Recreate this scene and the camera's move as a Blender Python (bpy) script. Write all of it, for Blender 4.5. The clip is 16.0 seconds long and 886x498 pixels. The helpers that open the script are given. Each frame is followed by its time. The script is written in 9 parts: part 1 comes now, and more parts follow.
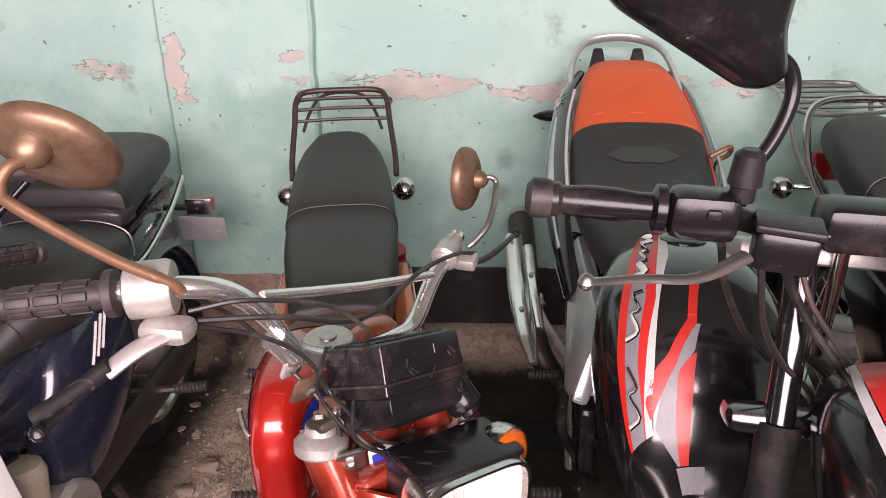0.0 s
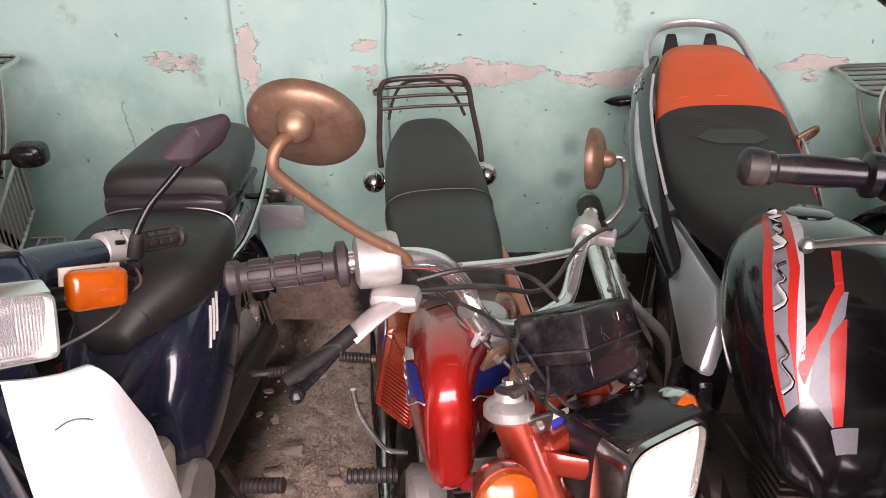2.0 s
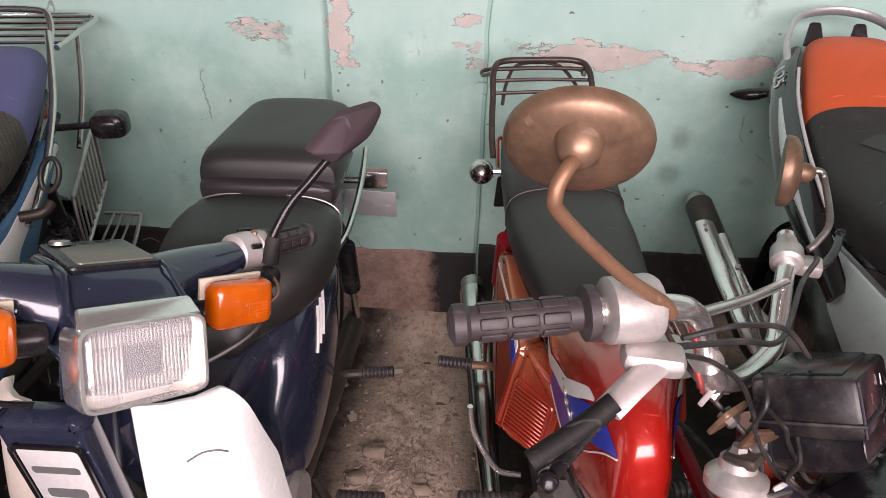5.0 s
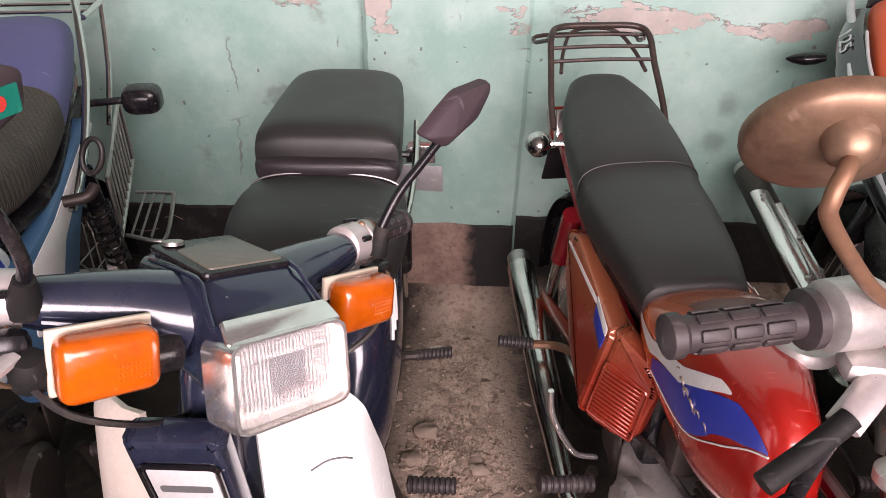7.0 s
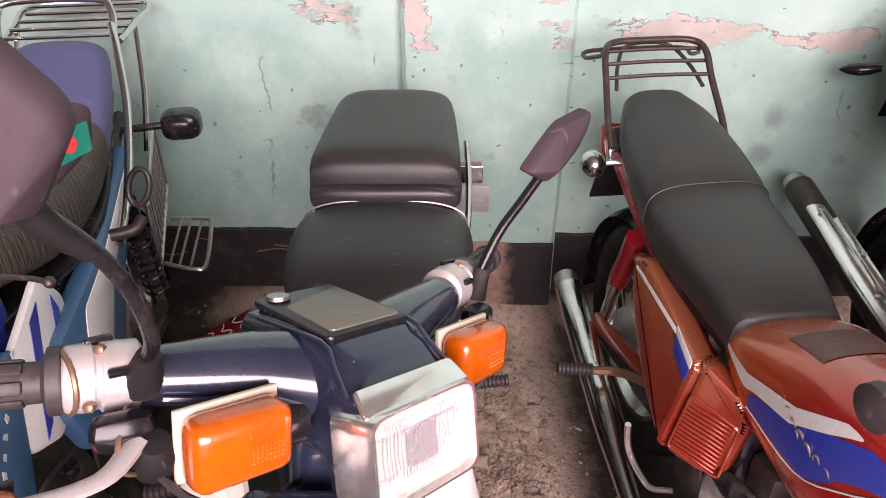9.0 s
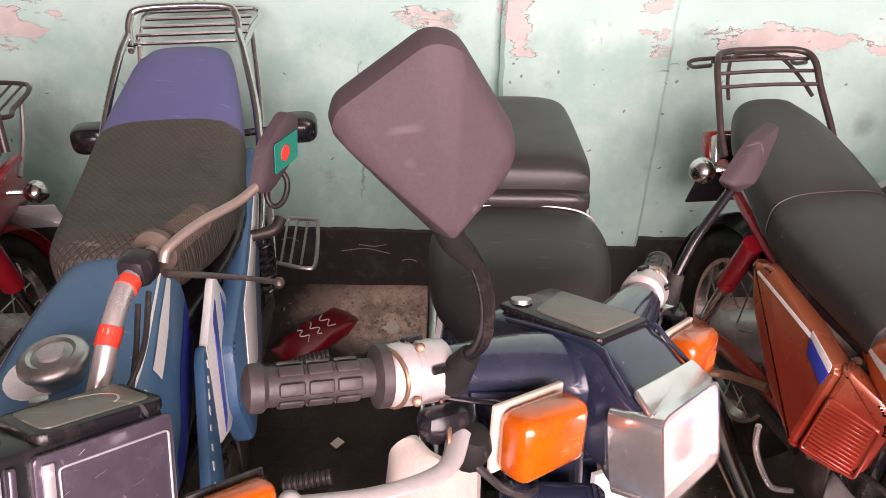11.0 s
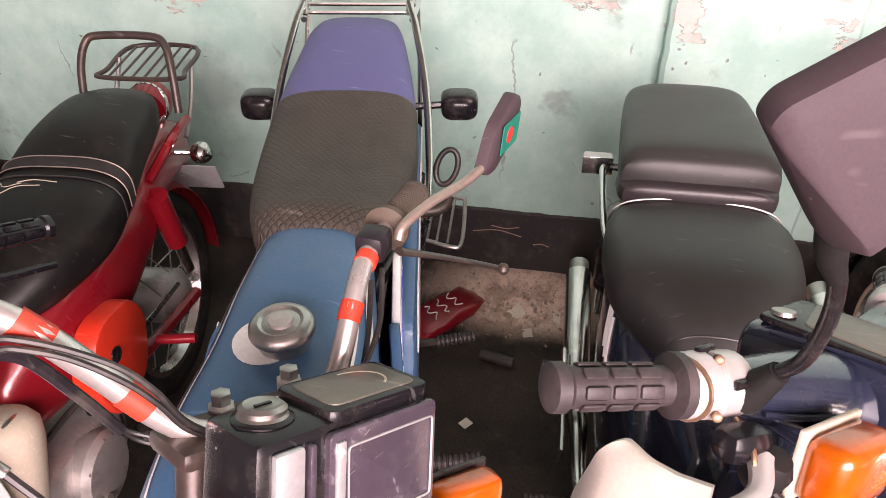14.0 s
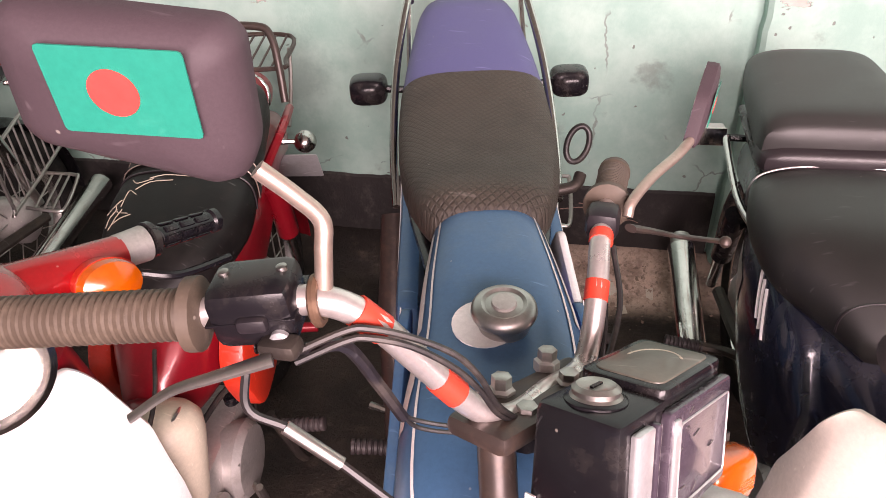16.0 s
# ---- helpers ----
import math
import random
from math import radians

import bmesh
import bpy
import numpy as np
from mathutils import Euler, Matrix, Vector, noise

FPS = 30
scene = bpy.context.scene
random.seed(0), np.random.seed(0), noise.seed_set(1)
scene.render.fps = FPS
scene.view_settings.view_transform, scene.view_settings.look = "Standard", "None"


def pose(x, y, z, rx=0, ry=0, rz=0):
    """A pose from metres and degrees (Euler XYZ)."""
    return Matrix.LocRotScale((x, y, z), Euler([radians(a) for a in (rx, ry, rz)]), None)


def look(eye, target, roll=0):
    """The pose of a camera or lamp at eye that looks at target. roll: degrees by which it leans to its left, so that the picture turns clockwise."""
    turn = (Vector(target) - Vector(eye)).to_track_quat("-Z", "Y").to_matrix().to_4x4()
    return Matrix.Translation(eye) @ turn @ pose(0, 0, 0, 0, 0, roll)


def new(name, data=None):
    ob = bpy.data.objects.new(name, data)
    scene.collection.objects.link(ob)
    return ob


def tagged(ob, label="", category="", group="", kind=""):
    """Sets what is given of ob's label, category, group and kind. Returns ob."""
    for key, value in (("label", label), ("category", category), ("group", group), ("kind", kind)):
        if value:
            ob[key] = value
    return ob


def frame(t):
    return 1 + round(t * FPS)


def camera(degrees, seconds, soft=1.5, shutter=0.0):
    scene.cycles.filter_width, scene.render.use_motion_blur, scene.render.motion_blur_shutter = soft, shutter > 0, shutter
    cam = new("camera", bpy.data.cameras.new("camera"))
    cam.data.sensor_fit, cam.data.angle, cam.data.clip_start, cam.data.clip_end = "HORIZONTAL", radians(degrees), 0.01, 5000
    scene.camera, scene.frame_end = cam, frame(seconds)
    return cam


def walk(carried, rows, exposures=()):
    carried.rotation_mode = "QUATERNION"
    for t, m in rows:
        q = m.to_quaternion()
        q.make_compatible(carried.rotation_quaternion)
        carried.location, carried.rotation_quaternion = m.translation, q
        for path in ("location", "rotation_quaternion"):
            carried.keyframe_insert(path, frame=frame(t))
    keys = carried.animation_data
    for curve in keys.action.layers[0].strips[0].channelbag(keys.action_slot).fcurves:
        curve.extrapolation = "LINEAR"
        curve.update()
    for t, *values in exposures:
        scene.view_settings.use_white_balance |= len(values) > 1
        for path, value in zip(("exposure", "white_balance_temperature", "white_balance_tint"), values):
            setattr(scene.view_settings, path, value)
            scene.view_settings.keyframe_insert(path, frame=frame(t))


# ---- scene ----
cam = camera(66.0, 16.0, soft=0.8)
PATH = [
    (0, (0.061, 0.269, 1.34), (-0.065, 2.083, 0.507), -1.0),
    (0.5, (0.027, 0.262, 1.346), (-0.038, 2.094, 0.547), -0.4),
    (1, (-0.053, 0.239, 1.345), (-0.13, 2.071, 0.544), -0.5),
    (1.5, (-0.113, 0.233, 1.341), (-0.211, 2.047, 0.504), -1.1),
    (2, (-0.173, 0.212, 1.337), (-0.281, 2.019, 0.487), -1.6),
    (2.5, (-0.218, 0.192, 1.327), (-0.317, 1.98, 0.435), -0.6),
    (3, (-0.257, 0.198, 1.329), (-0.431, 1.971, 0.42), -1.0),
    (3.5, (-0.31, 0.252, 1.321), (-0.466, 2.014, 0.389), -0.3),
    (4, (-0.348, 0.277, 1.325), (-0.514, 2.052, 0.419), 0.1),
    (4.2, (-0.354, 0.297, 1.329), (-0.523, 2.071, 0.42), 0.4),
    (6.3, (-0.534, 0.397, 1.337), (-0.672, 2.116, 0.322), 0.2),
    (6.5, (-0.553, 0.404, 1.331), (-0.667, 2.113, 0.299), 0.7),
    (7, (-0.588, 0.406, 1.338), (-0.686, 2.123, 0.317), 0.4),
    (7.5, (-0.607, 0.453, 1.342), (-0.769, 2.172, 0.333), -0.7),
    (8, (-0.622, 0.481, 1.339), (-0.777, 2.201, 0.331), -0.3),
    (8.2, (-0.64, 0.477, 1.336), (-0.787, 2.207, 0.344), -0.4),
    (10.3, (-0.865, 0.455, 1.378), (-0.89, 2.162, 0.337), 0.2),
    (10.5, (-0.891, 0.446, 1.377), (-0.947, 2.154, 0.337), -0.8),
    (11, (-0.953, 0.421, 1.38), (-1.071, 2.143, 0.369), -0.3),
    (11.5, (-0.986, 0.412, 1.381), (-1.172, 2.133, 0.379), -0.1),
    (12, (-1.002, 0.436, 1.382), (-1.302, 2.143, 0.384), -1.2),
    (12.5, (-1.016, 0.449, 1.374), (-1.395, 2.119, 0.342), -0.6),
    (13, (-1.018, 0.45, 1.38), (-1.455, 2.107, 0.348), 0.1),
    (13.5, (-1.064, 0.442, 1.378), (-1.471, 2.094, 0.326), -1.3),
    (14, (-1.133, 0.429, 1.376), (-1.469, 2.089, 0.311), 0.3),
    (14.5, (-1.182, 0.425, 1.378), (-1.495, 2.097, 0.326), -0.2),
    (15, (-1.249, 0.417, 1.372), (-1.57, 2.06, 0.278), -0.7),
    (15.5, (-1.305, 0.403, 1.37), (-1.581, 2.038, 0.252), -1.8),
    (16, (-1.363, 0.388, 1.373), (-1.74, 2.011, 0.266), -2.9),
]
walk(cam, [(t, look(eye, target, roll)) for t, eye, target, roll in PATH],
     [(0, 0.10, 6950, 21), (1.5, 0.06, 6850, 20), (3.0, -0.02, 6800, 18), (4.2, -0.04, 6800, 18), (6.3, 0.14, 6850, 20), (8.0, 0.30, 6950, 23), (10.5, 0.58, 7150, 29), (11.3, 0.54, 7200, 29), (12.3, 0.48, 7250, 29), (13.5, 0.74, 7350, 28), (14.5, 0.86, 7350, 26), (15.0, 0.90, 7400, 31), (16.0, 0.90, 7400, 29)])

# ---- world and light ----
world = bpy.data.worlds.new("world")
scene.world = world
world.use_nodes = True
_wn = world.node_tree.nodes
_sky = _wn.new("ShaderNodeTexSky")
_sky.sky_type, _sky.sun_disc = "NISHITA", False
_sky.sun_elevation, _sky.sun_rotation = radians(48), radians(200)
world.node_tree.links.new(_sky.outputs[0], _wn["Background"].inputs[0])
_wn["Background"].inputs[1].default_value = 0.022


def area_light(name, place, target, sx, sy, watts, colour):
    data = bpy.data.lights.new(name, "AREA")
    data.shape, data.size, data.size_y, data.energy, data.color = "RECTANGLE", sx, sy, watts, colour
    ob = new(name, data)
    ob.matrix_world = look(place, target)
    return ob


# daylight through the open shop front behind the camera
area_light("shop_front_daylight", (0.1, -1.75, 1.95), (-0.5, 2.3, 0.75), 3.4, 1.5, 250, (1.0, 0.90, 0.94))

# ---- materials ----


def mat(name, col, rough=0.5, metal=0.0, dirt=None, amount=0.35, scale=14.0, fine=160.0, bump=0.06, coat=0.0, spec=0.5, sharp=0.5, lintiness=0.35, scratches=0.4):
    """A painted, rubber or metal surface with dirt in patches and fine grain."""
    m = bpy.data.materials.new(name)
    m.use_nodes = True
    nt = m.node_tree
    n, link = nt.nodes, nt.links.new
    b = n["Principled BSDF"]
    tc = n.new("ShaderNodeTexCoord")
    big = n.new("ShaderNodeTexNoise")
    big.inputs["Scale"].default_value, big.inputs["Detail"].default_value, big.inputs["Roughness"].default_value = scale, 6, 0.65
    small = n.new("ShaderNodeTexNoise")
    small.inputs["Scale"].default_value, small.inputs["Detail"].default_value, small.inputs["Roughness"].default_value = fine, 7, 0.75
    link(tc.outputs["Object"], big.inputs["Vector"])
    link(tc.outputs["Object"], small.inputs["Vector"])
    ramp = n.new("ShaderNodeMapRange")
    ramp.inputs["From Min"].default_value, ramp.inputs["From Max"].default_value = sharp, sharp + 0.25
    ramp.inputs["To Max"].default_value = amount
    link(big.outputs["Fac"], ramp.inputs["Value"])
    mix = n.new("ShaderNodeMixRGB")
    mix.inputs[1].default_value = (*col, 1)
    d = dirt or tuple(c * 0.55 + 0.02 for c in col)
    mix.inputs[2].default_value = (*d, 1)
    link(ramp.outputs[0], mix.inputs[0])
    speck = n.new("ShaderNodeMixRGB")
    speck.blend_type = "MULTIPLY"
    speck.inputs[0].default_value = 0.38
    link(mix.outputs[0], speck.inputs[1])
    link(small.outputs["Fac"], speck.inputs[2])
    gain = n.new("ShaderNodeMixRGB")
    gain.blend_type = "MULTIPLY"
    gain.inputs[0].default_value, gain.inputs[2].default_value = 1.0, (1.22, 1.22, 1.22, 1)
    # lint and pale dust specks
    lint = n.new("ShaderNodeTexVoronoi")
    lint.inputs["Scale"].default_value = 75
    link(tc.outputs["Object"], lint.inputs["Vector"])
    near = n.new("ShaderNodeMapRange")
    near.inputs["From Min"].default_value, near.inputs["From Max"].default_value = 0.13, 0.07
    link(lint.outputs["Distance"], near.inputs["Value"])
    some = n.new("ShaderNodeMath")
    some.operation = "GREATER_THAN"
    some.inputs[1].default_value = 0.86
    link(lint.outputs["Color"], some.inputs[0])
    both = n.new("ShaderNodeMath")
    both.operation = "MULTIPLY"
    link(near.outputs[0], both.inputs[0])
    link(some.outputs[0], both.inputs[1])
    less = n.new("ShaderNodeMath")
    less.operation = "MULTIPLY"
    less.inputs[1].default_value = lintiness
    link(both.outputs[0], less.inputs[0])
    dusted = n.new("ShaderNodeMixRGB")
    dusted.inputs[2].default_value = (0.42, 0.38, 0.33, 1)
    link(less.outputs[0], dusted.inputs[0])
    link(speck.outputs[0], dusted.inputs[1])
    # scratches along one direction
    mp = n.new("ShaderNodeMapping")
    mp.inputs["Rotation"].default_value, mp.inputs["Scale"].default_value = (0.5, 0.3, 0.7), (14, 130, 40)
    link(tc.outputs["Object"], mp.inputs["Vector"])
    scr = n.new("ShaderNodeTexNoise")
    scr.inputs["Scale"].default_value, scr.inputs["Detail"].default_value = 1.0, 2
    link(mp.outputs[0], scr.inputs["Vector"])
    cut = n.new("ShaderNodeMapRange")
    cut.inputs["From Min"].default_value, cut.inputs["From Max"].default_value, cut.inputs["To Max"].default_value = 0.68, 0.76, scratches
    link(scr.outputs["Fac"], cut.inputs["Value"])
    scored = n.new("ShaderNodeMixRGB")
    scored.inputs[2].default_value = (*(min(1.0, c * 1.5 + 0.08) for c in col), 1)
    link(cut.outputs[0], scored.inputs[0])
    link(dusted.outputs[0], scored.inputs[1])
    link(scored.outputs[0], gain.inputs[1])
    link(gain.outputs[0], b.inputs["Base Color"])
    rr = n.new("ShaderNodeMapRange")
    rr.inputs["To Min"].default_value, rr.inputs["To Max"].default_value = max(0.03, rough - 0.12), min(1.0, rough + 0.18)
    link(big.outputs["Fac"], rr.inputs["Value"])
    link(rr.outputs[0], b.inputs["Roughness"])
    b.inputs["Metallic"].default_value = metal
    b.inputs["Coat Weight"].default_value = coat
    b.inputs["Coat Roughness"].default_value = 0.08
    b.inputs["Specular IOR Level"].default_value = spec
    if bump:
        bp = n.new("ShaderNodeBump")
        bp.inputs["Strength"].default_value, bp.inputs["Distance"].default_value = bump, 0.002
        link(small.outputs["Fac"], bp.inputs["Height"])
        link(bp.outputs[0], b.inputs["Normal"])
    return m


def glassy(name, col, rough=0.15, weight=0.6, dirt=None, amount=0.15, bump=0.02):
    m = mat(name, col, rough, 0, dirt, amount, 34.0, 90.0, bump, 0.8)
    b = m.node_tree.nodes["Principled BSDF"]
    b.inputs["Transmission Weight"].default_value = weight
    b.inputs["IOR"].default_value = 1.45
    return m


DUST = (0.30, 0.25, 0.20)
chrome = mat("worn_chrome", (0.62, 0.60, 0.58), 0.16, 1.0, (0.30, 0.20, 0.13), 0.35, 22, bump=0.03)
steel = mat("dull_steel", (0.46, 0.44, 0.42), 0.36, 1.0, (0.20, 0.14, 0.10), 0.5, 18)
alloy = mat("cast_alloy", (0.50, 0.47, 0.45), 0.42, 0.6, (0.17, 0.14, 0.11), 0.6, 16, bump=0.15)
rusty = mat("brown_lacquered_metal", (0.25, 0.155, 0.10), 0.40, 0.6, (0.11, 0.06, 0.04), 0.85, 22, sharp=0.44)
pale_bar = mat("pale_silver_bar", (0.66, 0.61, 0.59), 0.28, 0.75, (0.36, 0.25, 0.2), 0.4, 22)
worn_stem = mat("worn_brownish_chrome", (0.44, 0.35, 0.30), 0.34, 0.7, (0.22, 0.14, 0.10), 0.5, 22)
rust_tube = mat("brown_rusty_tube", (0.25, 0.135, 0.08), 0.45, 0.5, (0.14, 0.07, 0.045), 0.6, 25)
dark_tube = mat("dark_enamel_tube", (0.055, 0.040, 0.035), 0.35, 0.3, (0.16, 0.10, 0.07), 0.5, 25)
rubber = mat("black_rubber", (0.013, 0.012, 0.012), 0.62, 0, DUST, 0.12, 20, bump=0.2, spec=0.2)
grip_rubber = mat("worn_grey_grip_rubber", (0.036, 0.028, 0.029), 0.5, 0, (0.13, 0.105, 0.10), 0.5, 20, bump=0.2)
brown_grip = mat("worn_brown_grip_rubber", (0.085, 0.062, 0.045), 0.6, 0, (0.20, 0.15, 0.11), 0.5, 20, bump=0.2)
plastic = mat("black_plastic", (0.009, 0.008, 0.010), 0.22, 0, DUST, 0.10, 14, bump=0.05, spec=0.38)
grey_plastic = mat("grey_purple_mirror_plastic", (0.060, 0.042, 0.049), 0.6, 0, (0.088, 0.068, 0.069), 0.5, 6, fine=420, bump=0.12, spec=0.25)
dusty_plastic = mat("dusty_black_plastic", (0.018, 0.015, 0.018), 0.38, 0, DUST, 0.25, 14, bump=0.08, spec=0.3)
pale_alloy = mat("pale_worn_alloy", (0.60, 0.55, 0.54), 0.38, 0.5, (0.34, 0.27, 0.22), 0.55, 20, bump=0.1)
vinyl = mat("black_seat_vinyl", (0.016, 0.0145, 0.0135), 0.47, 0, (0.032, 0.029, 0.026), 0.6, 7, fine=380, bump=0.22, spec=0.78)
black_vinyl = mat("worn_black_vinyl", (0.008, 0.007, 0.007), 0.42, 0, (0.05, 0.042, 0.036), 0.25, 16, fine=380, bump=0.2, spec=0.3, scratches=0.6)
vinyl_shiny = mat("glossy_seat_vinyl", (0.030, 0.024, 0.027), 0.30, 0, (0.06, 0.05, 0.05), 0.3, 8, fine=300, bump=0.1)
tan_vinyl = mat("worn_brown_black_vinyl", (0.062, 0.049, 0.038), 0.6, 0, (0.035, 0.030, 0.026), 0.7, 9, fine=300, bump=0.35)
blue_vinyl = mat("violet_blue_vinyl", (0.090, 0.088, 0.218), 0.52, 0, (0.11, 0.115, 0.22), 0.6, 6, fine=380, bump=0.2)
orange_vinyl = mat("orange_vinyl", (0.62, 0.085, 0.018), 0.48, 0, (0.40, 0.08, 0.03), 0.5, 6, fine=380, bump=0.2)
dusty_vinyl = mat("dusty_black_vinyl", (0.018, 0.015, 0.015), 0.55, 0, (0.085, 0.072, 0.062), 0.35, 14, fine=380, bump=0.25)
red_paint = mat("metallic_red_paint", (0.36, 0.010, 0.012), 0.24, 0.3, (0.42, 0.05, 0.02), 0.3, 4, coat=0.7, bump=0.01)
deep_red = mat("deep_red_paint", (0.24, 0.007, 0.014), 0.28, 0.15, (0.16, 0.01, 0.012), 0.4, 8, coat=0.6, bump=0.01)
orange_red = mat("faded_orange_red_paint", (0.36, 0.040, 0.020), 0.26, 0.45, (0.30, 0.11, 0.06), 0.65, 6, coat=0.8, bump=0.02)
signal_red = mat("bright_red_plastic", (0.62, 0.035, 0.014), 0.38, 0, (0.35, 0.03, 0.02), 0.4, 9, coat=0.2)
navy = mat("navy_blue_paint", (0.016, 0.020, 0.040), 0.22, 0.1, (0.05, 0.05, 0.07), 0.3, 8, coat=0.8, bump=0.01)
blue_paint = mat("faded_blue_paint", (0.045, 0.122, 0.230), 0.42, 0.05, (0.10, 0.17, 0.23), 0.6, 9, coat=0.15, bump=0.03)
bright_blue = mat("blue_stripe", (0.03, 0.045, 0.35), 0.3, 0, amount=0.2, coat=0.4)
white_stripe = mat("white_stripe", (0.72, 0.70, 0.68), 0.35, 0, (0.5, 0.46, 0.40), 0.4, 12, coat=0.3)
white_plastic = mat("white_plastic", (0.80, 0.79, 0.775), 0.32, 0, (0.66, 0.62, 0.56), 0.35, 5, coat=0.3, bump=0.01)
cream = mat("cream_plastic", (0.62, 0.54, 0.43), 0.45, 0, (0.42, 0.34, 0.25), 0.5, 8)
black_paint = mat("gloss_black_paint", (0.007, 0.006, 0.007), 0.14, 0, (0.03, 0.027, 0.027), 0.12, 9, coat=0.9, bump=0.0, lintiness=0.08, scratches=0.12)
badge_silver = mat("bright_badge_silver", (0.70, 0.69, 0.68), 0.3, 0.3, (0.5, 0.48, 0.46), 0.4, 14)
grey_decal = mat("grey_decal", (0.22, 0.21, 0.23), 0.4, 0.1, (0.17, 0.16, 0.17), 0.4, 12, coat=0.1, bump=0.0)
# beige copy of white_plastic: the left shield's shade is in the colour
shaded_white = mat("shaded_white_plastic", (0.69, 0.61, 0.53), 0.4, 0, (0.50, 0.42, 0.34), 0.4, 6)
lilac_plastic = mat("scuffed_lilac_grey_plastic", (0.060, 0.046, 0.062), 0.22, 0.1, (0.12, 0.098, 0.115), 0.5, 18, coat=0.4, scratches=0.8)
silver_paint = mat("silver_paint", (0.56, 0.56, 0.57), 0.34, 0.6, (0.30, 0.29, 0.28), 0.5, 8, coat=0.4)
red_decal = mat("red_decal", (0.52, 0.022, 0.016), 0.34, 0, (0.38, 0.02, 0.015), 0.3, 9, coat=0.15, bump=0.0)
white_decal = mat("white_decal", (0.50, 0.49, 0.485), 0.36, 0, (0.45, 0.43, 0.41), 0.3, 12, coat=0.1, bump=0.0)
amber = glassy("amber_lens", (0.70, 0.125, 0.002), 0.16, 0.30, (0.40, 0.055, 0.004), 0.6, 0.22)
red_lens = glassy("red_lens", (0.42, 0.02, 0.015), 0.2, 0.3, (0.22, 0.012, 0.01), 0.5, 0.2)
clear_lens = glassy("clear_ribbed_lens", (0.99, 0.96, 0.92), 0.05, 0.90)
reflector = mat("headlight_reflector", (0.74, 0.71, 0.67), 0.24, 0.62, amount=0.05, bump=0.0, lintiness=0.0, scratches=0.0)
mirror_glass = mat("mirror_glass", (0.82, 0.84, 0.84), 0.03, 1.0, amount=0.02, bump=0.0)
dial = mat("dusty_dial_glass", (0.13, 0.12, 0.095), 0.45, 0, (0.24, 0.215, 0.165), 0.6, 14, coat=0.25, bump=0.0)
green_sticker = mat("green_sticker", (0.0, 0.22, 0.155), 0.45, 0, (0.04, 0.28, 0.21), 0.5, 12, bump=0.02)
red_sticker = mat("red_sticker", (0.75, 0.06, 0.05), 0.4, 0, amount=0.2, bump=0.02)
red_tape = mat("red_tape", (0.62, 0.05, 0.025), 0.42, 0, amount=0.3)
oily = mat("oily_dark_metal", (0.055, 0.045, 0.04), 0.45, 0.6, (0.15, 0.12, 0.09), 0.6, 16, bump=0.25)
cable_black = mat("black_cable", (0.018, 0.016, 0.016), 0.4, 0, DUST, 0.2, 20)
paper = mat("scrap_paper", (0.62, 0.57, 0.48), 0.8, 0, (0.40, 0.34, 0.26), 0.5, 30)
ink = mat("dark_grey_print", (0.10, 0.10, 0.10), 0.5)


def nodes_of(name):
    m = bpy.data.materials.new(name)
    m.use_nodes = True
    return m, m.node_tree.nodes, m.node_tree.links.new, m.node_tree.nodes["Principled BSDF"]


def maths(n, link, op, a, b=0.0):
    k = n.new("ShaderNodeMath")
    k.operation = op
    for i, v in enumerate((a, b)):
        if isinstance(v, (int, float)):
            k.inputs[i].default_value = v
        else:
            link(v, k.inputs[i])
    return k.outputs[0]


def noise_of(n, link, vec, scale, detail=6, rough=0.6):
    k = n.new("ShaderNodeTexNoise")
    k.inputs["Scale"].default_value, k.inputs["Detail"].default_value, k.inputs["Roughness"].default_value = scale, detail, rough
    link(vec, k.inputs["Vector"])
    return k.outputs["Fac"]


def step_of(n, link, value, lo, hi):
    k = n.new("ShaderNodeMapRange")
    k.interpolation_type = "SMOOTHSTEP"
    k.inputs["From Min"].default_value, k.inputs["From Max"].default_value = lo, hi
    link(value, k.inputs["Value"])
    return k.outputs[0]


def mixed(n, link, fac, a, b):
    k = n.new("ShaderNodeMixRGB")
    for i, v in enumerate((fac, a, b)):
        if isinstance(v, (int, float)):
            k.inputs[i].default_value = v
        elif isinstance(v, tuple):
            k.inputs[i].default_value = (*v, 1)
        else:
            link(v, k.inputs[i])
    return k.outputs[0]


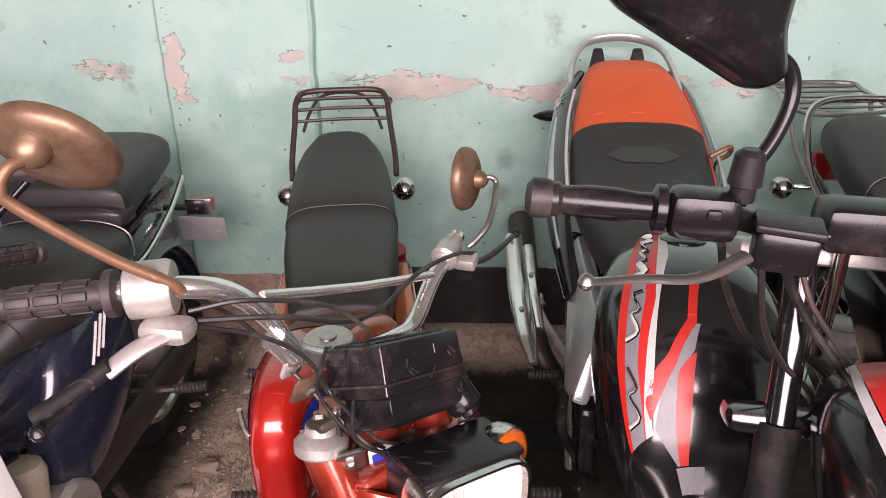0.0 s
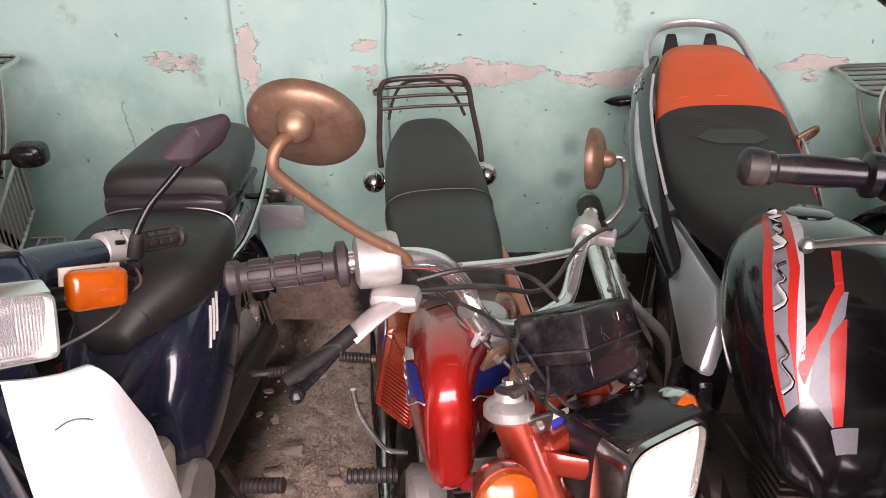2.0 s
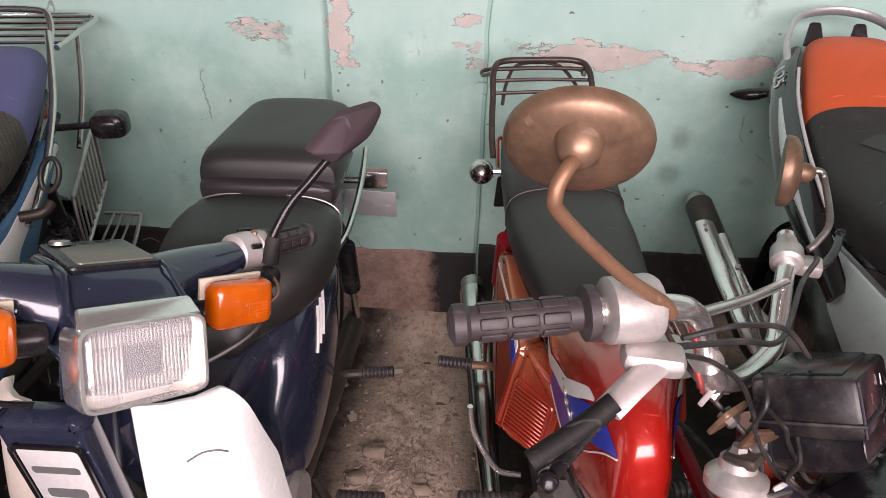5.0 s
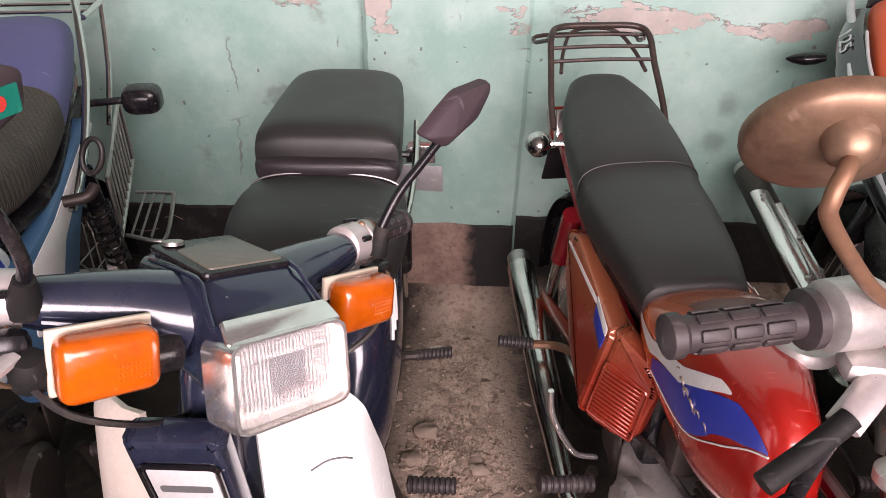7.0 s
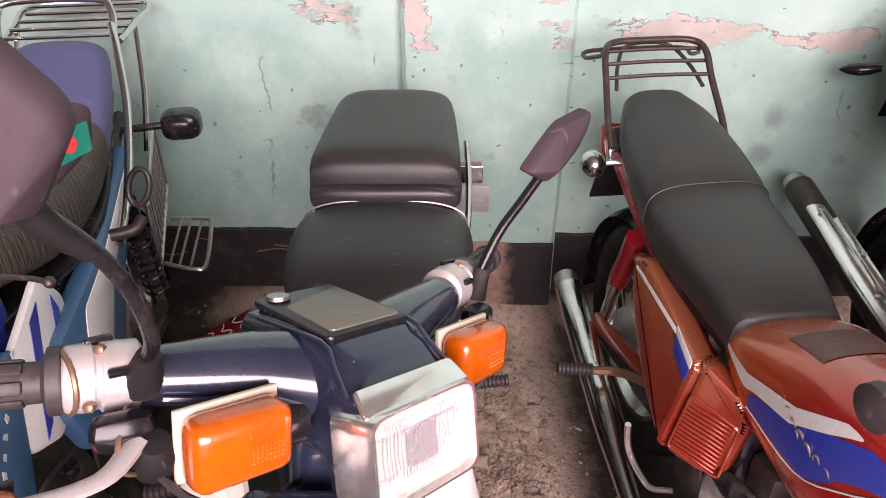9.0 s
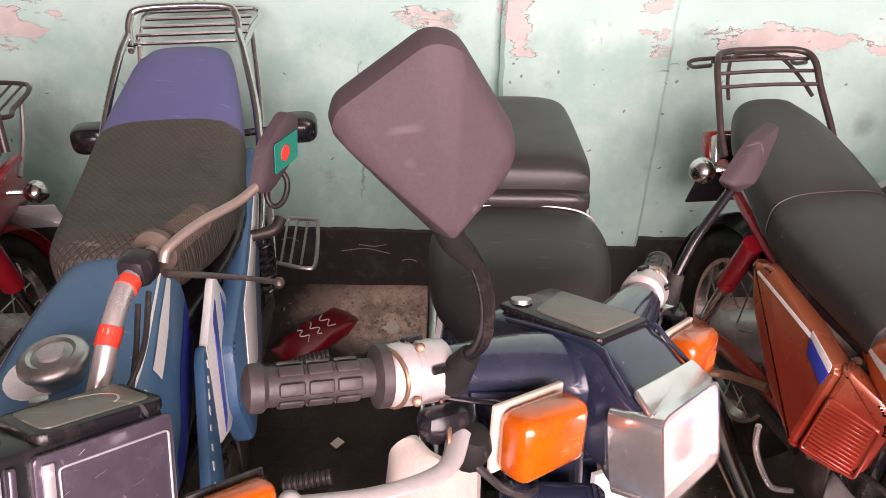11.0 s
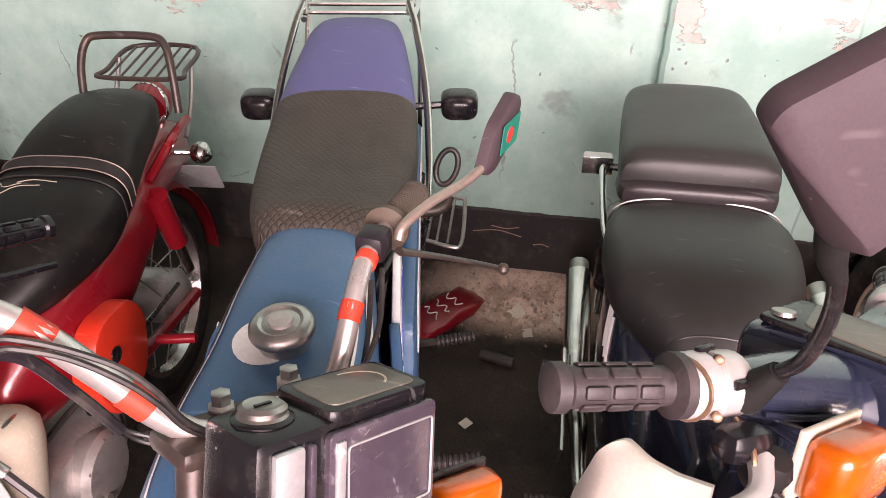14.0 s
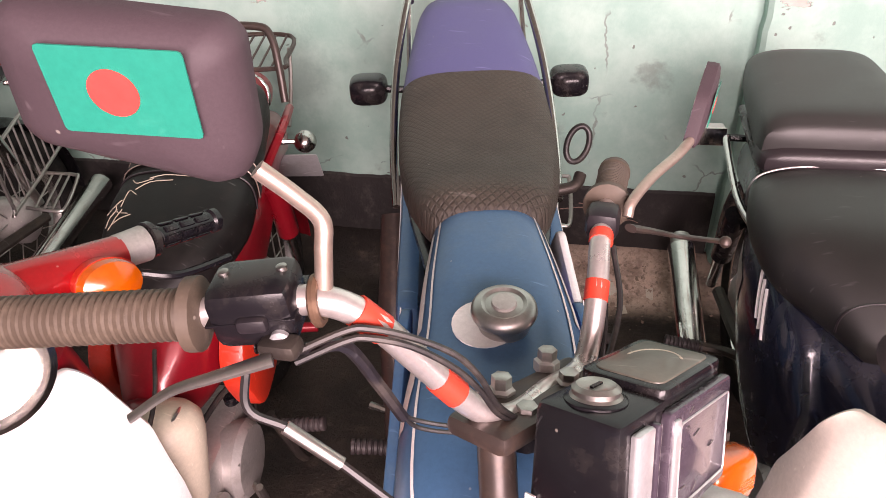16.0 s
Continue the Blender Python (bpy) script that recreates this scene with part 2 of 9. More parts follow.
def wall_material():
    """Mint green limewash, flaked down to pink plaster in patches, with chips and hairline cracks."""
    m, n, link, b = nodes_of("flaking_mint_limewash")
    geo = n.new("ShaderNodeNewGeometry")
    pos = geo.outputs["Position"]
    sep = n.new("ShaderNodeSeparateXYZ")
    link(pos, sep.inputs[0])
    x, z = sep.outputs[0], sep.outputs[2]
    flat_map = n.new("ShaderNodeMapping")
    flat_map.inputs["Scale"].default_value = (0.55, 1, 1.3)
    link(pos, flat_map.inputs["Vector"])
    flatwise = flat_map.outputs[0]
    big, mid, fine = noise_of(n, link, pos, 1.7), noise_of(n, link, pos, 9, 8, 0.7), noise_of(n, link, pos, 60, 5)
    ragged = maths(n, link, "ADD", maths(n, link, "MULTIPLY", noise_of(n, link, flatwise, 11, 9, 0.66), 4.6), maths(n, link, "MULTIPLY", noise_of(n, link, pos, 3.1, 3), 1.2))
    flaked = None
    # centre x, z and half sizes of the flaked patches
    for cx, cz, rx, rz in ((-0.88, 1.0, 0.055, 0.16), (-0.52, 0.99, 0.075, 0.13), (-0.16, 0.935, 0.24, 0.06), (0.20, 0.91, 0.22, 0.045), (-1.10, 0.965, 0.17, 0.06), (-2.25, 0.95, 0.2, 0.08), (0.70, 0.93, 0.25, 0.05)):
        dx = maths(n, link, "DIVIDE", maths(n, link, "SUBTRACT", x, cx), rx)
        dz = maths(n, link, "DIVIDE", maths(n, link, "SUBTRACT", z, cz), rz)
        d = maths(n, link, "SQRT", maths(n, link, "ADD", maths(n, link, "MULTIPLY", dx, dx), maths(n, link, "MULTIPLY", dz, dz)))
        d = maths(n, link, "ADD", d, ragged)
        flaked = d if flaked is None else maths(n, link, "MINIMUM", flaked, d)
    patch = maths(n, link, "SUBTRACT", 1.0, step_of(n, link, flaked, 3.36, 3.43))
    rim = maths(n, link, "MULTIPLY", step_of(n, link, flaked, 3.33, 3.39), maths(n, link, "SUBTRACT", 1.0, step_of(n, link, flaked, 3.42, 3.46)))
    paint = mixed(n, link, step_of(n, link, big, 0.35, 0.7), (0.37, 0.575, 0.51), (0.49, 0.665, 0.605))
    paint = mixed(n, link, maths(n, link, "MULTIPLY", step_of(n, link, mid, 0.52, 0.75), 0.35), paint, (0.59, 0.695, 0.65))
    # shade on the lower wall put into the colour: darker green, ragged upper edge
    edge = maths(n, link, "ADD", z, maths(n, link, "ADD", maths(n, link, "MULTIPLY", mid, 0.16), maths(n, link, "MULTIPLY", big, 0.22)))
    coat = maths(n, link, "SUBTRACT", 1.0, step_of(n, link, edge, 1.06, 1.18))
    low_shade = mixed(n, link, step_of(n, link, noise_of(n, link, pos, 4.5, 6, 0.65), 0.35, 0.68), (0.27, 0.455, 0.39), (0.41, 0.59, 0.52))
    paint = mixed(n, link, maths(n, link, "MULTIPLY", coat, 0.85), paint, low_shade)
    pink = mixed(n, link, step_of(n, link, mid, 0.4, 0.65), (0.60, 0.33, 0.315), (0.68, 0.50, 0.465))
    col = mixed(n, link, maths(n, link, "MULTIPLY", patch, maths(n, link, "ADD", 0.2, maths(n, link, "MULTIPLY", mid, 0.7))), paint, pink)
    col = mixed(n, link, maths(n, link, "MULTIPLY", maths(n, link, "MULTIPLY", rim, step_of(n, link, noise_of(n, link, pos, 9, 3), 0.45, 0.6)), 0.75), col, (0.13, 0.11, 0.10))
    v = n.new("ShaderNodeTexVoronoi")
    v.inputs["Scale"].default_value = 13
    warp = n.new("ShaderNodeVectorMath")
    warp.operation = "ADD"
    nz = n.new("ShaderNodeTexNoise")
    nz.inputs["Scale"].default_value = 30
    link(pos, nz.inputs["Vector"])
    sc = n.new("ShaderNodeVectorMath")
    sc.operation = "SCALE"
    sc.inputs["Scale"].default_value = 0.035
    link(nz.outputs["Color"], sc.inputs[0])
    link(pos, warp.inputs[0])
    link(sc.outputs[0], warp.inputs[1])
    link(warp.outputs[0], v.inputs["Vector"])
    chip = maths(n, link, "MULTIPLY", maths(n, link, "SUBTRACT", 1.0, step_of(n, link, v.outputs["Distance"], 0.050, 0.082)), step_of(n, link, noise_of(n, link, pos, 5, 2), 0.42, 0.48))
    col = mixed(n, link, maths(n, link, "MULTIPLY", chip, 0.8), col, (0.17, 0.17, 0.155))
    # short dark nicks where the limewash has lifted
    nick_map = n.new("ShaderNodeMapping")
    nick_map.inputs["Scale"].default_value = (0.6, 1, 1.5)
    link(warp.outputs[0], nick_map.inputs["Vector"])
    v2 = n.new("ShaderNodeTexVoronoi")
    v2.inputs["Scale"].default_value = 21
    link(nick_map.outputs[0], v2.inputs["Vector"])
    nick = maths(n, link, "MULTIPLY", maths(n, link, "SUBTRACT", 1.0, step_of(n, link, v2.outputs["Distance"], 0.07, 0.10)), step_of(n, link, noise_of(n, link, pos, 7, 3), 0.55, 0.60))
    col = mixed(n, link, maths(n, link, "MULTIPLY", nick, 0.85), col, (0.11, 0.11, 0.10))
    chip = maths(n, link, "MAXIMUM", chip, nick)
    # soot smudges and hairline cracks
    smut = step_of(n, link, noise_of(n, link, pos, 6.5, 7, 0.62), 0.60, 0.74)
    col = mixed(n, link, maths(n, link, "MULTIPLY", smut, 0.55), col, (0.16, 0.185, 0.165))
    # three dark spots with mottled edges
    for cx, cz, rx, rz in ((0.12, 0.70, 0.040, 0.045), (0.10, 0.585, 0.045, 0.045), (-2.29, 0.65, 0.16, 0.15)):
        dx = maths(n, link, "DIVIDE", maths(n, link, "SUBTRACT", x, cx), rx)
        dz = maths(n, link, "DIVIDE", maths(n, link, "SUBTRACT", z, cz), rz)
        k = maths(n, link, "SQRT", maths(n, link, "ADD", maths(n, link, "MULTIPLY", dx, dx), maths(n, link, "MULTIPLY", dz, dz)))
        k = maths(n, link, "SUBTRACT", 1.0, step_of(n, link, maths(n, link, "ADD", k, mid), 0.75, 1.6))
        col = mixed(n, link, maths(n, link, "MULTIPLY", k, 0.45), col, (0.10, 0.12, 0.11))
    crk = n.new("ShaderNodeTexVoronoi")
    crk.feature = "DISTANCE_TO_EDGE"
    crk.inputs["Scale"].default_value = 3.2
    link(warp.outputs[0], crk.inputs["Vector"])
    crack = maths(n, link, "MULTIPLY", maths(n, link, "SUBTRACT", 1.0, step_of(n, link, crk.outputs["Distance"], 0.004, 0.011)), step_of(n, link, noise_of(n, link, pos, 4.2, 3), 0.57, 0.64))
    col = mixed(n, link, maths(n, link, "MULTIPLY", crack, 0.6), col, (0.15, 0.14, 0.13))
    link(col, b.inputs["Base Color"])
    b.inputs["Roughness"].default_value = 0.75
    bp = n.new("ShaderNodeBump")
    bp.inputs["Strength"].default_value, bp.inputs["Distance"].default_value = 0.6, 0.004
    h = maths(n, link, "ADD", maths(n, link, "MULTIPLY", mid, 0.7), maths(n, link, "MULTIPLY", fine, 0.25))
    h = maths(n, link, "SUBTRACT", h, maths(n, link, "ADD", maths(n, link, "MULTIPLY", patch, 0.5), maths(n, link, "MULTIPLY", chip, 0.6)))
    link(h, bp.inputs["Height"])
    link(bp.outputs[0], b.inputs["Normal"])
    return m


def earthy(name, cols, rough, scale, strength):
    m, n, link, b = nodes_of(name)
    geo = n.new("ShaderNodeNewGeometry")
    pos = geo.outputs["Position"]
    big, mid, fine = noise_of(n, link, pos, scale), noise_of(n, link, pos, scale * 7, 8, 0.7), noise_of(n, link, pos, scale * 45, 5)
    c = mixed(n, link, step_of(n, link, big, 0.38, 0.66), cols[0], cols[1])
    c = mixed(n, link, maths(n, link, "MULTIPLY", step_of(n, link, mid, 0.5, 0.72), 0.8), c, cols[2])
    c = mixed(n, link, maths(n, link, "MULTIPLY", step_of(n, link, fine, 0.55, 0.75), 0.5), c, cols[3])
    link(c, b.inputs["Base Color"])
    r = maths(n, link, "ADD", maths(n, link, "MULTIPLY", mid, 0.3), rough - 0.15)
    link(r, b.inputs["Roughness"])
    bp = n.new("ShaderNodeBump")
    bp.inputs["Strength"].default_value, bp.inputs["Distance"].default_value = strength, 0.006
    link(maths(n, link, "ADD", mid, maths(n, link, "MULTIPLY", fine, 0.4)), bp.inputs["Height"])
    link(bp.outputs[0], b.inputs["Normal"])
    return m


def quilted(m, scale):
    """Adds the relief of a diagonal quilted grain to a vinyl, with groove shade put into its colour."""
    n, link = m.node_tree.nodes, m.node_tree.links.new
    tc = n.new("ShaderNodeTexCoord")
    grids = []
    for turn in (40, -48):
        mp = n.new("ShaderNodeMapping")
        mp.inputs["Rotation"].default_value = (0, 0, radians(turn))
        link(tc.outputs["Object"], mp.inputs["Vector"])
        w = n.new("ShaderNodeTexWave")
        w.inputs["Scale"].default_value, w.inputs["Distortion"].default_value, w.inputs["Detail"].default_value = scale, 1.2, 2
        link(mp.outputs[0], w.inputs["Vector"])
        grids.append(step_of(n, link, w.outputs["Fac"], 0.0, 0.35))
    h = maths(n, link, "MULTIPLY", grids[0], grids[1])
    base = n["Principled BSDF"].inputs["Base Color"]
    dark = n.new("ShaderNodeMixRGB")
    dark.blend_type = "MULTIPLY"
    dark.inputs[0].default_value = 0.3
    link(base.links[0].from_socket, dark.inputs[1])
    link(h, dark.inputs[2])
    link(dark.outputs[0], base)
    bp = n.new("ShaderNodeBump")
    bp.inputs["Strength"].default_value, bp.inputs["Distance"].default_value = 0.6, 0.003
    link(h, bp.inputs["Height"])
    b = n["Principled BSDF"]
    if b.inputs["Normal"].is_linked:
        link(b.inputs["Normal"].links[0].from_socket, bp.inputs["Normal"])
    link(bp.outputs[0], b.inputs["Normal"])
    return m


quilted(tan_vinyl, 32)
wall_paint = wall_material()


def floor_material():
    """Dark concrete with dry brown earth trodden into the wider gaps."""
    m, n, link, b = nodes_of("dark_concrete_with_earth")
    geo = n.new("ShaderNodeNewGeometry")
    pos = geo.outputs["Position"]
    sep = n.new("ShaderNodeSeparateXYZ")
    link(pos, sep.inputs[0])
    x, y = sep.outputs[0], sep.outputs[1]
    big, mid, fine = noise_of(n, link, pos, 3.0), noise_of(n, link, pos, 14, 9, 0.72), noise_of(n, link, pos, 85, 6)
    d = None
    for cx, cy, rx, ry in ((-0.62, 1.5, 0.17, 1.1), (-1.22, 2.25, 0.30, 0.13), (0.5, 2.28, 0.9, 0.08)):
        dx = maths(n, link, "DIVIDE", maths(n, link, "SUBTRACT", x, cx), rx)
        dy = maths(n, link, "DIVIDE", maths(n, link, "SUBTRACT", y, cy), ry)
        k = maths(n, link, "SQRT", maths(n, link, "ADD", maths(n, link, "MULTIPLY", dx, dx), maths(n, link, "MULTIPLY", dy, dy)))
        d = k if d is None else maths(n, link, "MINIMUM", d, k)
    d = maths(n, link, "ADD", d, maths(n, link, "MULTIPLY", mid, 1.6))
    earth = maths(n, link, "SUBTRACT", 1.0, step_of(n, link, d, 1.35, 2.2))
    dark_base = mixed(n, link, step_of(n, link, big, 0.35, 0.65), (0.044, 0.034, 0.028), (0.016, 0.013, 0.0115))
    dark_base = mixed(n, link, maths(n, link, "MULTIPLY", step_of(n, link, mid, 0.5, 0.75), 0.6), dark_base, (0.095, 0.073, 0.058))
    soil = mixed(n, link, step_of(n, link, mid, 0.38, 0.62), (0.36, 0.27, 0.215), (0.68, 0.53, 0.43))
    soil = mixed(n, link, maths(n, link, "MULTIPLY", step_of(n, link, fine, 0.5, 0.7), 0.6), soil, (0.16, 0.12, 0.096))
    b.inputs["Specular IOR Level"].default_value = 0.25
    link(mixed(n, link, earth, dark_base, soil), b.inputs["Base Color"])
    link(maths(n, link, "ADD", maths(n, link, "MULTIPLY", earth, 0.4), 0.45), b.inputs["Roughness"])
    bp = n.new("ShaderNodeBump")
    bp.inputs["Strength"].default_value, bp.inputs["Distance"].default_value = 1.0, 0.008
    link(maths(n, link, "ADD", mid, maths(n, link, "MULTIPLY", fine, 0.5)), bp.inputs["Height"])
    link(bp.outputs[0], b.inputs["Normal"])
    return m


satin_chrome = mat("satin_chrome", (0.80, 0.77, 0.75), 0.16, 0.9, (0.45, 0.39, 0.34), 0.3, 20, bump=0.02, lintiness=0.05, scratches=0.15)


def faded(m, axis, lo, hi, tint, amount):
    """The colour fades to a tint along one axis, with a mottled edge."""
    n, link = m.node_tree.nodes, m.node_tree.links.new
    base = n["Principled BSDF"].inputs["Base Color"]
    src = base.links[0].from_socket
    geo = n.new("ShaderNodeNewGeometry")
    sep = n.new("ShaderNodeSeparateXYZ")
    link(geo.outputs["Position"], sep.inputs[0])
    v = maths(n, link, "ADD", sep.outputs[axis], maths(n, link, "MULTIPLY", noise_of(n, link, geo.outputs["Position"], 9, 4), 0.10))
    link(mixed(n, link, maths(n, link, "MULTIPLY", step_of(n, link, v, lo, hi), amount), src, tint), base)
    return m


# tank red that turns orange towards the rear
tank_red = faded(mat("red_to_orange_tank_paint", (0.42, 0.014, 0.009), 0.22, 0.3, (0.46, 0.05, 0.015), 0.35, 4, coat=0.9, bump=0.01), 1, 1.12, 1.40, (0.66, 0.14, 0.030), 0.8)
# the cover's upper sheen is mixed into its colour by height
cover_red = faded(mat("copper_red_paint_sheen_top", (0.37, 0.042, 0.020), 0.26, 0.4, (0.32, 0.09, 0.045), 0.5, 6, coat=0.8, bump=0.02), 2, 0.60, 0.70, (0.48, 0.17, 0.08), 0.7)


def pier_skirting():
    """Black dado paint, come away from the plaster towards one end."""
    m, n, link, b = nodes_of("half_lost_black_dado")
    geo = n.new("ShaderNodeNewGeometry")
    pos = geo.outputs["Position"]
    sep = n.new("ShaderNodeSeparateXYZ")
    link(pos, sep.inputs[0])
    mid, fine = noise_of(n, link, pos, 14, 10, 0.75), noise_of(n, link, pos, 70, 5)
    gone = maths(n, link, "SUBTRACT", 1.0, step_of(n, link, maths(n, link, "ADD", sep.outputs[0], maths(n, link, "MULTIPLY", mid, 0.16)), -0.555, -0.515))
    plaster = mixed(n, link, step_of(n, link, mid, 0.35, 0.65), (0.22, 0.145, 0.115), (0.40, 0.27, 0.215))
    plaster = mixed(n, link, maths(n, link, "MULTIPLY", step_of(n, link, fine, 0.5, 0.7), 0.5), plaster, (0.15, 0.10, 0.08))
    paint = mixed(n, link, step_of(n, link, mid, 0.55, 0.75), (0.022, 0.019, 0.019), (0.07, 0.06, 0.055))
    link(mixed(n, link, gone, paint, plaster), b.inputs["Base Color"])
    b.inputs["Roughness"].default_value = 0.75
    bp = n.new("ShaderNodeBump")
    bp.inputs["Strength"].default_value, bp.inputs["Distance"].default_value = 0.8, 0.006
    link(maths(n, link, "SUBTRACT", mid, maths(n, link, "MULTIPLY", gone, 0.4)), bp.inputs["Height"])
    link(bp.outputs[0], b.inputs["Normal"])
    return m


pier_dado = pier_skirting()
skirt_black = earthy("flaked_black_skirting_paint", ((0.022, 0.019, 0.019), (0.035, 0.030, 0.029), (0.075, 0.066, 0.06), (0.012, 0.011, 0.011)), 0.55, 2.4, 0.5)
bare_plaster = earthy("bare_pink_plaster", ((0.36, 0.235, 0.19), (0.28, 0.18, 0.145), (0.42, 0.30, 0.25), (0.2, 0.14, 0.115)), 0.85, 3.0, 0.7)
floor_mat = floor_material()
rubble_mat = earthy("earth_crumbs", ((0.34, 0.26, 0.205), (0.25, 0.185, 0.145), (0.46, 0.365, 0.295), (0.15, 0.115, 0.09)), 0.9, 6, 0.6)
# surfaces out of view, coloured dark to hold down bounced light
plain_wall = earthy("low_bounce_wall", ((0.20, 0.24, 0.22), (0.17, 0.20, 0.185), (0.23, 0.26, 0.24), (0.14, 0.16, 0.15)), 0.8, 1.2, 0.2)
ceiling_mat = earthy("low_bounce_ceiling", ((0.22, 0.20, 0.18), (0.17, 0.155, 0.14), (0.26, 0.24, 0.215), (0.12, 0.11, 0.10)), 0.85, 1.0, 0.2)

# ---- mesh helpers ----
NUDGE = [Vector((0, 0, 0))]  # offset of the steering assembly being built


def V(*a):
    return Vector(a)


class Local:
    """A frame: origin, yaw in degrees, or three axes; called with local metres it gives the world point."""

    def __init__(self, origin, yaw=0.0, pitch=0.0, roll=0.0, axes=None):
        if axes:
            e1, e2, e3 = axes
            r = Matrix((e1, e2, e3)).transposed().to_4x4()
        else:
            r = Euler((radians(pitch), radians(roll), radians(yaw))).to_matrix().to_4x4()
            r = Matrix.Rotation(radians(yaw), 4, "Z") @ Matrix.Rotation(radians(pitch), 4, "X") @ Matrix.Rotation(radians(roll), 4, "Y")
        self.m = Matrix.Translation(origin) @ r

    def __call__(self, x, y, z):
        return self.m @ Vector((x, y, z))

    def at(self, x, y, z, yaw=0.0, pitch=0.0, roll=0.0):
        k = Local((0, 0, 0))
        k.m = self.m @ Matrix.Translation((x, y, z)) @ Matrix.Rotation(radians(yaw), 4, "Z") @ Matrix.Rotation(radians(pitch), 4, "X") @ Matrix.Rotation(radians(roll), 4, "Y")
        return k


def frame_from(origin, along, up):
    """x along the first direction, z as near to up as can be."""
    e1 = Vector(along).normalized()
    e3 = Vector(up)
    e3 = (e3 - e3.dot(e1) * e1).normalized()
    return Local(origin, axes=(e1, e3.cross(e1), e3))


def thing(name, place, label, category, group=""):
    ob = new(name)
    ob.empty_display_size = 0.1
    ob.location = place
    return tagged(ob, label, category, group)


def part(name, bm, material, parent, label="", smooth=True, kind=""):
    """Links a bmesh, given in world metres, as one mesh object under a thing or one of its parts."""
    root = parent
    while root and root.parent:
        root = root.parent
    if root:
        bmesh.ops.translate(bm, vec=NUDGE[0] - Vector(root.location), verts=bm.verts)
    me = bpy.data.meshes.new(name)
    bmesh.ops.recalc_face_normals(bm, faces=bm.faces)
    bm.to_mesh(me)
    bm.free()
    if smooth:
        me.polygons.foreach_set("use_smooth", [True] * len(me.polygons))
        me.set_sharp_from_angle(angle=radians(38))
    me.materials.append(material)
    ob = new(name, me)
    if parent:
        ob.parent = parent
    if label:
        ob["label"] = label
    if kind:
        ob["kind"] = kind
    return ob


def solid(name, bm, material, label="", category="", group="", kind="", smooth=True):
    """A one-mesh thing with its origin at its base."""
    lo = Vector((min(v.co.x for v in bm.verts), min(v.co.y for v in bm.verts), min(v.co.z for v in bm.verts)))
    hi = Vector((max(v.co.x for v in bm.verts), max(v.co.y for v in bm.verts), max(v.co.z for v in bm.verts)))
    o = Vector(((lo.x + hi.x) / 2, (lo.y + hi.y) / 2, lo.z))
    bmesh.ops.translate(bm, vec=-o, verts=bm.verts)
    ob = part(name, bm, material, None, smooth=smooth)
    ob.location = o
    return tagged(ob, label, category, group, kind)


def smooth_path(pts, k=6, closed=False):
    pts = [Vector(p) for p in pts]
    if len(pts) < 3 or k < 2:
        return pts
    out, n = [], len(pts)
    rng = range(n if closed else n - 1)
    for i in rng:
        p0 = pts[(i - 1) % n] if closed or i > 0 else 2 * pts[0] - pts[1]
        p1, p2 = pts[i], pts[(i + 1) % n]
        p3 = pts[(i + 2) % n] if closed or i + 2 < n else 2 * pts[-1] - pts[-2]
        for j in range(k):
            t = j / k
            out.append(0.5 * (2 * p1 + (p2 - p0) * t + (2 * p0 - 5 * p1 + 4 * p2 - p3) * t * t + (3 * p1 - p0 - 3 * p2 + p3) * t ** 3))
    if not closed:
        out.append(pts[-1])
    return out


def skin(bm, rings, closed_ring=True, caps=True, loop=False):
    vs = [[bm.verts.new(p) for p in r] for r in rings]
    n = len(vs[0])
    for a, b in zip(vs, vs[1:] + ([vs[0]] if loop else [])):
        for i in range(n if closed_ring else n - 1):
            bm.faces.new((a[i], a[(i + 1) % n], b[(i + 1) % n], b[i]))
    if caps and not loop and closed_ring:
        bm.faces.new(vs[0][::-1])
        bm.faces.new(vs[-1])
    return vs


def tube(pts, r, seg=10, k=6, closed=False, bm=None, flat=None):
    """A round bar along a smooth path; r may be a number or a list along the given points. flat: (sideways, upward) stretch."""
    bm = bm or bmesh.new()
    path = smooth_path(pts, k, closed)
    n = len(path)
    rs = [r] * n if isinstance(r, (int, float)) else [float(np.interp(i / max(1, n - 1), np.linspace(0, 1, len(r)), r)) for i in range(n)]
    rings, side = [], None
    for i, p in enumerate(path):
        a = path[(i - 1) % n] if closed or i > 0 else path[0]
        b = path[(i + 1) % n] if closed or i < n - 1 else path[-1]
        d = (b - a).normalized()
        if side is None:
            side = d.cross(V(0, 0, 1)) if abs(d.z) < 0.95 else d.cross(V(1, 0, 0))
        side = (side - side.dot(d) * d).normalized()
        up = side.cross(d)
        fx, fz = flat or (1, 1)
        rings.append([p + rs[i] * (fx * math.cos(q) * side + fz * math.sin(q) * up) for q in np.linspace(0, 2 * math.pi, seg, endpoint=False)])
    skin(bm, rings, loop=closed)
    return bm


